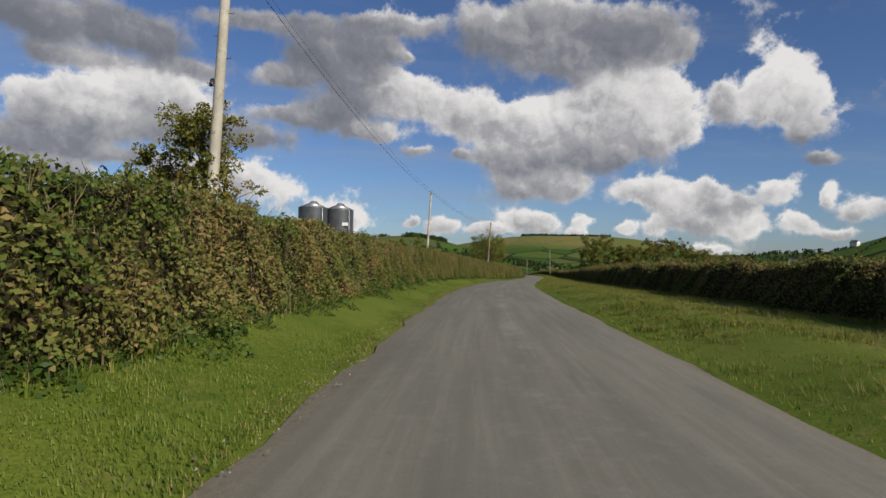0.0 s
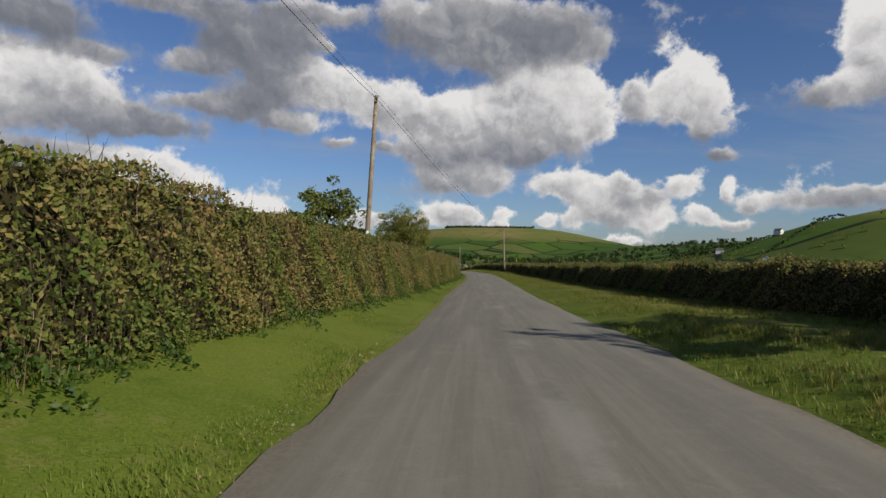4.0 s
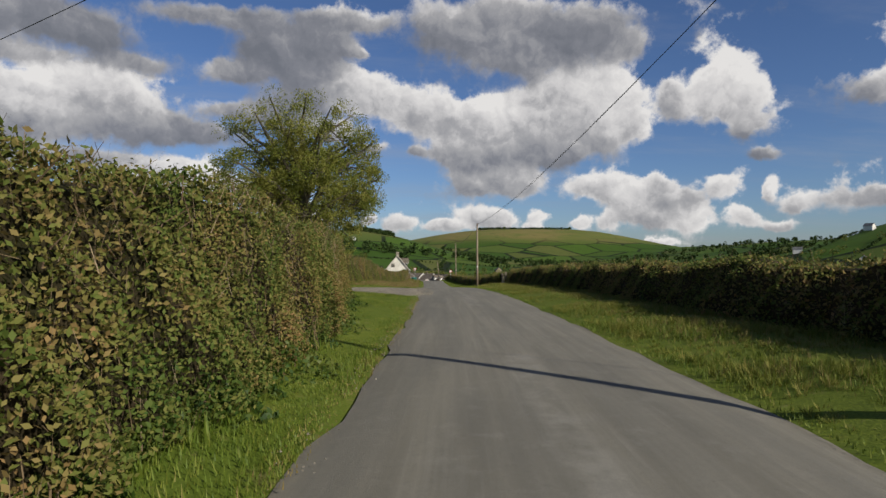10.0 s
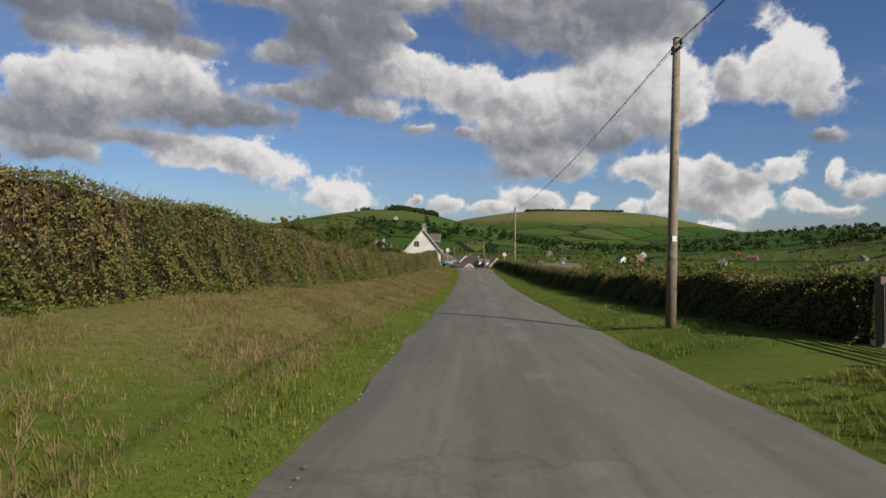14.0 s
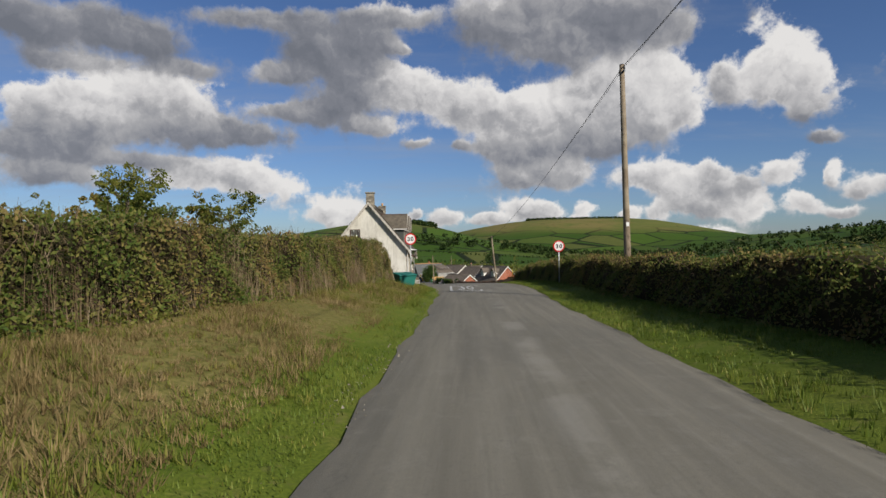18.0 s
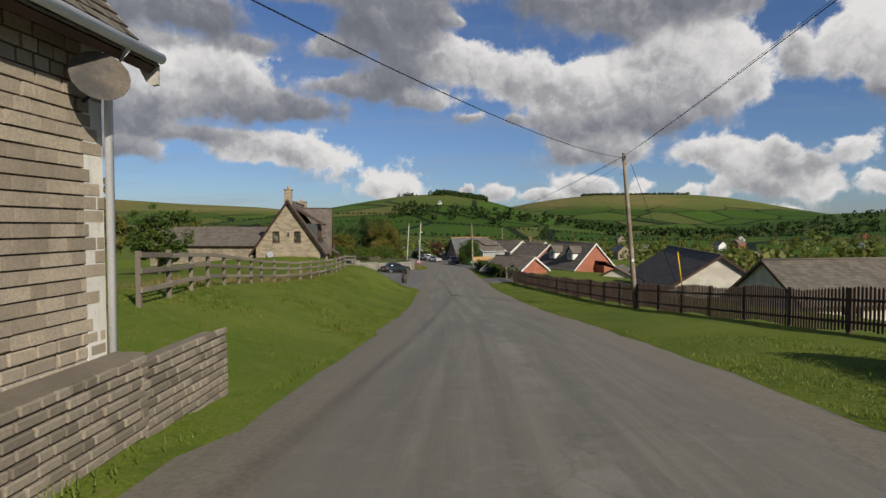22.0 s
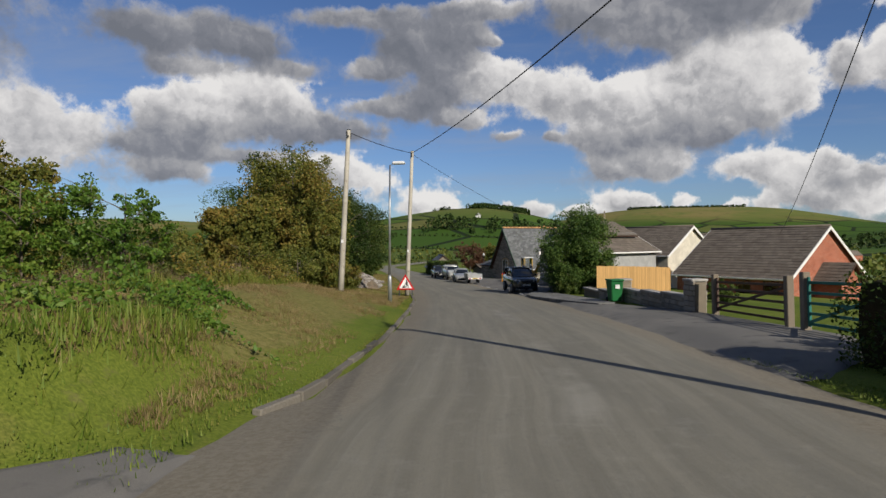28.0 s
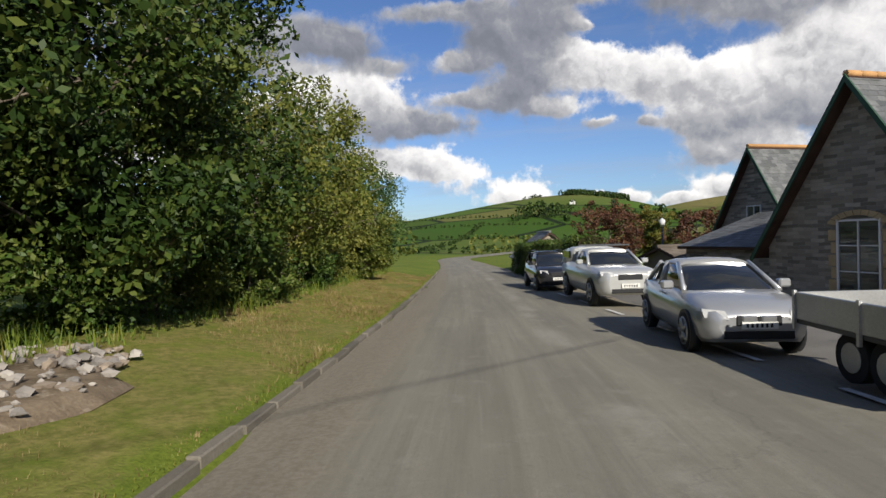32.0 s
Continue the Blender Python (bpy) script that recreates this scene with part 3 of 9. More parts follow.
school_stone = principled("rubble_stone", coursed((.30, .268, .215), (.34, .315, .265), .38, .11, .10, .5), rough=.92, bump=.7, spec=.15)
terrace_stone = principled("terrace_stone", by_object((.23, .195, .148), .4), rough=.93, bump=.6, bump_scale=18.0, spec=.15)
dark_wall = principled("sooty_walling", by_object((.10, .098, .09), .35), rough=.93, bump=.6, bump_scale=18.0, spec=.15)
grey_block = principled("grey_walling", by_object((.31, .28, .235), .3), rough=.93, bump=.6, bump_scale=18.0, spec=.15)
dressed = principled("dressed_sandstone", plain((.48, .36, .2)), rough=.9, bump=.3)
red_brick = principled("red_brick", coursed((.36, .12, .07), (.40, .33, .27), .225, .075, .004, .25), rough=.9, bump=.3, spec=.15)
brown_tile = principled("brown_concrete_tile", slate_rows((.14, .117, .095), (.20, .17, .14)), rough=.9, bump=.3, spec=.2)
grey_slate = principled("grey_slate", slate_rows((.075, .08, .084), (.185, .19, .19), (.07, .075, .062)), rough=.6, bump=.25, spec=.4)
house_slate = principled("lichened_tile", slate_rows((.125, .108, .086), (.19, .165, .13), (.085, .075, .058)), rough=.9, bump=.4, spec=.2)
slate_clad = principled("slate_cladding", slate_rows((.045, .052, .05), (.075, .083, .078)), rough=.6, bump=.2, spec=.35)
ridge_mat = principled("terracotta_ridge", plain((.50, .28, .12)), rough=.9, bump=.3)
white_paint = principled("white_paint", plain((.78, .77, .74), .05), rough=.45, spec=.4)
old_white = principled("flaking_white_paint", two_tone((.42, .39, .34), (.58, .545, .48), 3.0, 30.0, (.24, .21, .17)), rough=.7)
grey_frame = principled("bare_grey_window_frame", two_tone((.17, .16, .14), (.27, .25, .215), 4.0, 40.0), rough=.8)
buff_rest = principled("buff_blockwork", slate_rows((.27, .225, .165), (.47, .395, .295)), rough=.92, bump=.55, bump_scale=22.0, spec=.15)
brown_paint = principled("brown_stain", plain((.075, .04, .028), .2), rough=.6)
dark_fence = principled("creosoted_timber", by_object((.075, .045, .03), .35), rough=.75)
grey_timber = principled("weathered_timber", by_object((.24, .20, .15), .3), rough=.9, bump=.4, bump_scale=25.0)
new_timber = principled("new_larch_board", by_object((.52, .31, .12), .2), rough=.75, bump=.2)
red_door = principled("maroon_paint", plain((.16, .02, .018), .15), rough=.5)
green_paint = principled("dark_green_paint", plain((.03, .08, .045)), rough=.5)
green_plastic = principled("green_plastic", plain((.012, .13, .035), .08), rough=.5)
teal_plastic = principled("teal_plastic", plain((.02, .16, .13), .1), rough=.55)
black_plastic = principled("black_plastic", plain((.02, .021, .023), .15), rough=.5)
planter_mat = principled("old_planter", two_tone((.07, .065, .06), (.16, .13, .1), 3.0, 30.0), rough=.85)
metal_grey = principled("galvanised_steel", plain((.45, .46, .46), .08), rough=.42, metal=.75)
dark_metal = principled("dark_steel", plain((.09, .095, .10), .15), rough=.45, metal=.6)
silo_mat = principled("grey_silo_steel", plain((.10, .108, .118), .12), rough=.4, metal=.35)
rust_mat = principled("rusty_iron", two_tone((.12, .06, .035), (.22, .10, .05), 5.0, 60.0), rough=.9)
sign_white = principled("sign_white", plain((.80, .80, .79), .03), rough=.4)
sign_red = principled("sign_red", plain((.56, .012, .015), .06), rough=.4)
sign_black = principled("sign_black", plain((.012, .012, .013), .05), rough=.4)
mark_mat = principled("road_paint", two_tone((.50, .50, .48), (.68, .68, .65), 6.0, 70.0, (.25, .25, .24)), rough=.7)
patch_mat = principled("tarmac_patch", plain((.10, .098, .088), .3, 20.0), rough=.9, bump=.3, bump_scale=90.0)
court_mat = principled("dark_tarmac", two_tone((.135, .13, .12), (.185, .175, .158), .5, 90.0, (.09, .088, .082)), rough=.9, bump=.3, bump_scale=90.0)
gravel_mat = principled("stony_track", two_tone((.17, .148, .112), (.31, .275, .215), 1.1, 22.0, (.40, .365, .30)), rough=.95, bump=.9, bump_scale=28.0)
kerb_mat = principled("concrete_kerb", by_object((.15, .135, .11), .35), rough=.9, bump=.5)
footway_mat = principled("stony_footway", two_tone((.13, .13, .125), (.22, .215, .205), 1.2, 60.0, (.09, .09, .085)), rough=.95, bump=.8, bump_scale=45.0)
loose_stone = principled("loose_stone", leaf_colours((0, (.10, .095, .09)), (.5, (.24, .22, .20)), (1, (.40, .37, .33)), patch=.9), rough=.95, bump=.5)
gravel_bits = principled("loose_gravel", leaf_colours((0, (.11, .095, .07)), (.5, (.19, .17, .132)), (1, (.30, .275, .225)), patch=.9), rough=.95)
earth_mat = principled("stony_earth", two_tone((.115, .085, .055), (.22, .17, .115), 2.0, 25.0, (.29, .24, .175)), rough=.97, bump=.9, bump_scale=20.0)
concrete_mat = principled("concrete", plain((.36, .34, .31), .2), rough=.92, bump=.35)
rubble_mat = principled("broken_stone", by_object((.25, .205, .16), .4), rough=.95, bump=.5)
rubber_mat = principled("rubber", plain((.018, .018, .019), .1), rough=.8)
rim_mat = principled("alloy", plain((.42, .43, .44), .08), rough=.3, metal=.8)
silver_paint = principled("silver_paint", car_paint((.42, .43, .44)), rough=.28, metal=.55, clear=.7)
pale_silver = principled("pale_silver_paint", car_paint((.52, .53, .52)), rough=.3, metal=.5, clear=.7)
black_paint = principled("black_car_paint", car_paint((.012, .013, .016)), rough=.2, clear=.9, spec=.5)
navy_paint = principled("dark_green_car_paint", car_paint((.016, .022, .024)), rough=.22, clear=.9, spec=.5)
car_glass = principled("tinted_glass", plain((.012, .014, .015), .1), rough=.05, spec=.8, clear=1.0)
lamp_lens = principled("lamp_lens", plain((.62, .63, .63), .08), rough=.1, spec=.7, clear=1.0)
red_lens = principled("red_lens", plain((.36, .008, .008), .08), rough=.15, clear=1.0)
plate_white = principled("plate_white", plain((.72, .72, .68), .03), rough=.4)
plate_yellow = principled("plate_yellow", plain((.75, .52, .02), .03), rough=.4)
digger_yellow = principled("digger_yellow", two_tone((.52, .30, .03), (.62, .38, .04), 3.0, 30.0, (.2, .12, .05)), rough=.6)
barrier_yellow = principled("barrier_orange", plain((.72, .30, .01), .08), rough=.5)
panel_blue = principled("solar_glass", plain((.012, .018, .05), .1), rough=.08, spec=.8, clear=1.0)
flower_mat = principled("white_flower", plain((.7, .68, .6), .1), rough=.7)
yellow_sleeve = principled("yellow_sleeve", plain((.75, .46, .01), .06), rough=.5)
statue_mat = principled("grey_statue", plain((.18, .18, .175), .15), rough=.85)
# ---- mesh helpers ----
def mesh_of(name, verts, faces, material):
    me = bpy.data.meshes.new(name)
    me.from_pydata([tuple(v) for v in verts], [], faces)
    me.materials.append(material)
    return me


def quads_mesh(name, v, material, n=4):
    """Mesh of loose polygons with n corners each, from an array (k, n, 3)."""
    k = len(v)
    me = bpy.data.meshes.new(name)
    me.vertices.add(k * n), me.loops.add(k * n), me.polygons.add(k)
    me.vertices.foreach_set("co", np.asarray(v, np.float32).ravel())
    me.loops.foreach_set("vertex_index", np.arange(k * n, dtype=np.int32))
    me.polygons.foreach_set("loop_start", np.arange(0, k * n, n, dtype=np.int32))
    me.polygons.foreach_set("loop_total", np.full(k, n, dtype=np.int32))
    me.materials.append(material)
    me.update(calc_edges=True)
    return me


def part(name, bm, material, parent=None, label=""):
    """One mesh object from a bmesh (or a mesh), under a thing or a part."""
    if isinstance(bm, bmesh.types.BMesh):
        me = bpy.data.meshes.new(name)
        bm.to_mesh(me)
        bm.free()
        me.materials.append(material)
    else:
        me = bm
    ob = new(name, me)
    if parent is not None:
        ob.parent = parent
    return tagged(ob, label)


def thing(name, m, label, category, group="", kind=""):
    ob = new(name)
    ob.matrix_basis = m
    ob.empty_display_size = 0.2
    return tagged(ob, label, category, group, kind)


def box_bm(x0, y0, z0, x1, y1, z1, bevel=0.0, bm=None):
    bm = bm or bmesh.new()
    made = bmesh.ops.create_cube(bm, size=1, matrix=Matrix.Translation(((x0 + x1) / 2, (y0 + y1) / 2, (z0 + z1) / 2))
                                 @ Matrix.Diagonal((abs(x1 - x0), abs(y1 - y0), abs(z1 - z0), 1)))
    if bevel:
        edges = list({e for v in made["verts"] for e in v.link_edges})
        bmesh.ops.bevel(bm, geom=edges, offset=bevel, segments=1, affect="EDGES")
    return bm


def tube_bm(points, radii, sides=8, bm=None, caps=True):
    """A round tube along points, with a radius for each."""
    bm = bm or bmesh.new()
    rings = []
    pts = [Vector([float(c) for c in p]) for p in points]
    for i, p in enumerate(pts):
        ahead = (pts[min(i + 1, len(pts) - 1)] - pts[max(i - 1, 0)]).normalized()
        side = ahead.cross(Vector((0, 0, 1)) if abs(ahead.z) < 0.95 else Vector((1, 0, 0))).normalized()
        up = side.cross(ahead)
        r = float(radii[i] if hasattr(radii, "__len__") else radii)
        rings.append([bm.verts.new(p + r * (math.cos(a) * side + math.sin(a) * up)) for a in np.linspace(0, 2 * math.pi, sides, endpoint=False)])
    for a, b in zip(rings, rings[1:]):
        for k in range(sides):
            f = bm.faces.new((a[k], a[(k + 1) % sides], b[(k + 1) % sides], b[k]))
            f.smooth = True
    if caps:
        bm.faces.new(rings[0]), bm.faces.new(rings[-1][::-1])
    bmesh.ops.recalc_face_normals(bm, faces=bm.faces[:])
    return bm


def prism_bm(profile, y0, y1, bm=None, axis="y"):
    """A profile of (x, z) drawn out from y0 to y1 (axis x: profile of (y, z) drawn along x)."""
    bm = bm or bmesh.new()
    put = (lambda p, t: (p[0], t, p[1])) if axis == "y" else (lambda p, t: (t, p[0], p[1]))
    a = [bm.verts.new(put(p, y0)) for p in profile]
    b = [bm.verts.new(put(p, y1)) for p in profile]
    n = len(profile)
    fs = [bm.faces.new(a), bm.faces.new(b[::-1])] + [bm.faces.new((a[i], b[i], b[(i + 1) % n], a[(i + 1) % n])) for i in range(n)]
    bmesh.ops.recalc_face_normals(bm, faces=fs)
    return bm


rng = np.random.default_rng(7)


def leaves(centres, size, spread=1.0, up=0.0, length=1.5):
    """Bent four-cornered leaves at the centres: array (k, 4, 3)."""
    k = len(centres)
    a = rng.normal(size=(k, 3))
    a[:, 2] += up
    a /= np.linalg.norm(a, axis=1, keepdims=True)
    b = np.cross(a, rng.normal(size=(k, 3)))
    b /= np.linalg.norm(b, axis=1, keepdims=True) + 1e-9
    c = np.cross(a, b)
    s = (size * rng.uniform(.6, 1.4, k))[:, None]
    tip, tail = centres + a * s * length * .5, centres - a * s * length * .5
    return np.stack([tail, centres + b * s * .42 + c * s * .12, tip, centres - b * s * .42 + c * s * .12], 1)


def clump_points(centres, radius, per):
    """Points in balls round the centres."""
    k = len(centres)
    d = rng.normal(size=(k, per, 3))
    d /= np.linalg.norm(d, axis=2, keepdims=True)
    r = np.asarray(radius).reshape(-1, 1, 1) * rng.uniform(.25, 1, (k, per, 1)) ** .5
    return (centres[:, None] + d * r * (1, 1, .8)).reshape(-1, 3)
# ---- ground, road ----
# paved sheets: name, y0, y1, inner and outer place, material, label, lift, columns, ragged edge
SHEETS = [
    ("lane_mouth", 218.5, 237.9, lambda y: lin(y, (218.5, -2.2), (219.5, -3.2), (223, -5.3), (225.6, -7.1), (228.1, -8.9), (231, -11), (232.8, -11.6), (233.2, -9.6), (235, -6.7), (236.5, -5), (237.9, -2.3)),
     lambda y: left_edge(y) + .25, gravel_mat, "stony farm lane mouth with broken edges", .05, 16, .3),
    ("farm_lane", 230.5, 252.5, lambda y: lin(y, (230.5, -10.6), (237.2, -16), (252.5, -28)), lambda y: lin(y, (230.5, -8), (233, -9.8), (234, -11.4), (237, -13.2), (252.5, -24.5)), gravel_mat, "narrow stony farm lane between hedges", .06, 8, .2),
    ("drive", 350.5, 357.6, lambda y: -11.5, lambda y: left_edge(y) + .25, court_mat, "tarmac drive to the cottage garage", .05, 10),
    ("forecourt", 420.5, 460, lambda y: lin(y, (420.5, -2.7), (424.5, -6.6), (428, -10.3), (434, -17), (444, -17), (446, -14.3), (449.1, -9.3), (454, -6.5), (458.8, -3.8), (460, -3.0)), lambda y: left_edge(y) + .3, court_mat, "dark tarmac court before the stone house", .04, 16),
    ("drive", 429, 438, lambda y: right_edge(y) - .3, lambda y: lin(y, (429, 5.6), (431, 8), (432.5, 9.5), (436, 8.5), (438, 6)), court_mat, "tarmac drive behind a timber gate", .05, 10),
    ("forecourt", 464, 485, lambda y: right_edge(y) - .3, lambda y: lin(y, (464, 5.8), (466, 7.6), (469, 9.3), (476, 9), (480, 7.6), (485, 6.2)), court_mat, "open tarmac forecourt by the brick bungalow", .04, 10),
    ("lay_by", 485, 540, lambda y: right_edge(y) - .3, lambda y: lin(y, (485, 6.3), (494, 7), (500, 9), (508, 13.5), (522, 12.5), (540, 6.5)), court_mat, "tarmac lay-by with parked cars", .04, 14)]


def build_ground():
    ys = np.concatenate([np.arange(-1400, -60, 120), np.arange(-60, 580, 2.0), np.arange(580, 800, 8), np.arange(800, 3900, 50)])
    half = np.concatenate([[0, .8, 1.2], np.arange(1.5, 12, .75), np.arange(12, 30, 2.5), np.arange(30, 90, 10), np.arange(90, 400, 30), np.arange(400, 3800, 95)])
    ds = np.concatenate([-half[:0:-1], half])
    Y, D = np.meshgrid(ys, ds, indexing="ij")
    edge_l, edge_r = left_edge(np.clip(Y, -40, 573)), right_edge(np.clip(Y, -40, 573))
    X = road_x(np.clip(Y, -60, 640)) + D
    Z = land(X, Y)
    under = (D > edge_l - .22) & (D < edge_r + .22) & (Y < 760)
    for y0, y1, d0, d1 in [spec[1:5] for spec in SHEETS]:
        a, b = np.array([float(d0(q)) for q in ys]), np.array([float(d1(q)) for q in ys])
        under |= (Y > y0 + .1) & (Y < y1 - .1) & (D > a[:, None] - .1) & (D < b[:, None] + .1)
    n = np.sin(X * 1.7 + Y * .9) * np.sin(Y * 1.3 - X * .7) * .03 + np.sin(X * .31) * np.sin(Y * .23) * .05
    Z = Z + np.where(under, -.12, np.where(np.abs(D) < 40, n, 0))
    rows, cols = Y.shape
    i = np.arange(rows * cols).reshape(rows, cols)
    f = np.stack([i[:-1, :-1], i[:-1, 1:], i[1:, 1:], i[1:, :-1]], -1).reshape(-1, 4)
    me = bpy.data.meshes.new("ground")
    me.from_pydata(np.stack([X, Y, Z], -1).reshape(-1, 3).tolist(), [], f.tolist())
    me.polygons.foreach_set("use_smooth", np.ones(len(f), bool))
    # where the grass has dried to straw
    yy, dd = Y.ravel(), D.ravel()
    gap = edge_l.ravel() - dd
    dry = smooth(243, 256, yy) * (1 - smooth(335, 346, yy)) * smooth(.9, 2.2, gap) * (1 - smooth(7, 10, gap))
    dry = np.maximum(dry, smooth(461, 465, yy) * (1 - smooth(484, 492, yy)) * smooth(.7, 1.8, gap) * (1 - smooth(6, 8, gap)))
    dry = np.maximum(dry, .6 * smooth(488, 494, yy) * (1 - smooth(530, 560, yy)) * smooth(.2, .6, gap) * (1 - smooth(4, 6, gap)))
    dry = np.maximum(dry, .45 * (yy > -60) * (yy < 220) * smooth(1.4, 3.0, dd - edge_r.ravel()) * (1 - smooth(8, 12, dd)))
    at = me.attributes.new("dry", "FLOAT", "POINT")
    at.data.foreach_set("value", dry.astype(np.float32))
    me.materials.append(grass_mat)
    tagged(new("ground", me), "rolling green pasture with verges and hill fields", "ground", kind="structure")


def build_road():
    ys = np.arange(-60, 761, 1.0)
    us = np.linspace(0, 1, 13)
    el, er = left_edge(ys), right_edge(ys)
    wob = .12 * np.sin(ys * .9) * np.sin(ys * .37 + 1) + .05 * np.sin(ys * 2.3)
    D = (el + wob)[:, None] * (1 - us) + (er + .8 * wob[::-1])[:, None] * us
    X = road_x(ys)[:, None] + D
    Y = np.repeat(ys[:, None], 13, 1)
    camber = .05 * (1 - (2 * us - 1) ** 2)
    Z = road_z(ys)[:, None] + camber - .03
    Z[:, 0] -= .05
    Z[:, -1] -= .05
    i = np.arange(Y.size).reshape(Y.shape)
    f = np.stack([i[:-1, :-1], i[:-1, 1:], i[1:, 1:], i[1:, :-1]], -1).reshape(-1, 4)
    me = bpy.data.meshes.new("road")
    me.from_pydata(np.stack([X, Y, Z], -1).reshape(-1, 3).tolist(), [], f.tolist())
    me.polygons.foreach_set("use_smooth", np.ones(len(f), bool))
    near = me.attributes.new("across", "FLOAT", "POINT")
    near.data.foreach_set("value", (D - (el + er)[:, None] / 2).astype(np.float32).ravel())
    me.materials.append(road_mat)
    tagged(new("road", me), "narrow worn grey tarmac country road with streaks", "road", kind="structure")


build_ground()
build_road()
# ---- tracks, courts, kerbs, markings ----
def sheet(name, y0, y1, d0, d1, material, label, lift=.03, nd=10, rag=.15, dy=1.0):
    ys = np.arange(y0, y1 + .01, dy)
    us = np.linspace(0, 1, nd)
    V = []
    for i, y in enumerate(ys):
        for u in us:
            d = d0(y) * (1 - u) + d1(y) * u
            wob = rag * math.sin(y * 2.1 + u * 9) * math.sin(y * .7 + 2 * u)
            x = float(road_x(y)) + d + (wob if u in (0, 1) else 0)
            edge = i in (0, len(ys) - 1) or u in (0, 1)
            z = float(land(x, y)) + (-.04 if edge else lift)
            if float(left_edge(y)) - .2 < d < float(right_edge(y)) + .2:
                z = float(road_z(y)) - .07
            V.append((x, y, z))
    n = len(us)
    F = [(i * n + k, i * n + k + 1, (i + 1) * n + k + 1, (i + 1) * n + k) for i in range(len(ys) - 1) for k in range(n - 1)]
    me = mesh_of(name, V, F, material)
    me.polygons.foreach_set("use_smooth", np.ones(len(F), bool))
    return tagged(new(name, me), label, kind="structure")


for spec in SHEETS:
    sheet(*spec)


def pavement():
    """A raised footway with a kerb round the corner by the yew."""
    ys = np.arange(480.5, 495.1, .5)
    bm = bmesh.new()
    rows = []
    for y in ys:
        a = lin(y, (480.5, 6.6), (483, 5.9), (486, 5.3), (488.3, 5.1), (491, 5.4), (495, 6.6))
        b = a + lin(y, (480.5, .7), (484, 1.9), (488, 2.4), (491, 2.0), (495, .5))
        row = []
        for d, up in ((a, -.05), (a, .12), (a + .12, .14), (b, .16), (b, -.05)):
            x = float(road_x(y)) + float(d)
            row.append(bm.verts.new((x, y, float(road_z(y)) + up)))
        rows.append(row)
    for a, b in zip(rows, rows[1:]):
        for k in range(4):
            bm.faces.new((a[k], a[k + 1], b[k + 1], b[k]))
    bm.faces.new(rows[0][::-1]), bm.faces.new(rows[-1])
    bmesh.ops.recalc_face_normals(bm, faces=bm.faces[:])
    tagged(part("pavement", bm, footway_mat), "grey stony footway with a low kerb", kind="structure")


pavement()


def kerb(y0, y1, d, up, label, step=.92):
    root = thing("kerb", Matrix.Translation(spot(y0, float(d(y0)))), label, "kerb", kind="structure")
    me = bpy.data.meshes.new("kerb_stone")
    b = box_bm(-.07, 0, -.25, .07, step - .02, .12, .015)
    b.to_mesh(me), b.free()
    me.materials.append(kerb_mat)
    y = y0
    r = np.random.default_rng(5)
    while y < y1:
        a, c = Vector((float(road_x(y)) + float(d(y)), y, float(road_z(y)))), Vector((float(road_x(y + step)) + float(d(y + step)), y + step, float(road_z(y + step))))
        v = c - a
        ob = new("kerb_stone", me)
        ob.parent = root
        ob.matrix_local = root.matrix_basis.inverted() @ (Matrix.Translation(a + Vector((float(r.normal(0, .012)), 0, up + float(r.normal(0, .012))))) @ v.to_track_quat("Y", "Z").to_matrix().to_4x4())
        y += step * .998


kerb(461, 560, lambda y: left_edge(y) - .05, -.105, "worn grey concrete kerb beside the grass", )


def marking(name, corners, label, category="road marking"):
    """A painted patch, corners as (y, metres to the right of the line)."""
    V = [(float(road_x(y)) + d, y, float(road_z(y)) + .028) for y, d in corners]
    me = mesh_of(name, V, [tuple(range(len(V)))], mark_mat)
    return tagged(new(name, me), label, category)


for y in np.arange(486.5, 537, 3.05):
    d = float(lin(y, (486, 5.55), (496, 5.45), (509, 5.0), (514, 4.5), (520, 4.1), (537, 3.2)))
    e = float(lin(y + 1.4, (486, 5.55), (496, 5.45), (509, 5.0), (514, 4.5), (520, 4.1), (537, 3.2)))
    ob = marking("dash", [(y, d - .06), (y, d + .06), (y + 1.4, e + .06), (y + 1.4, e - .06)], "white painted dash at the edge of the lay-by")
    tagged(ob, group="dashes along the lay-by")


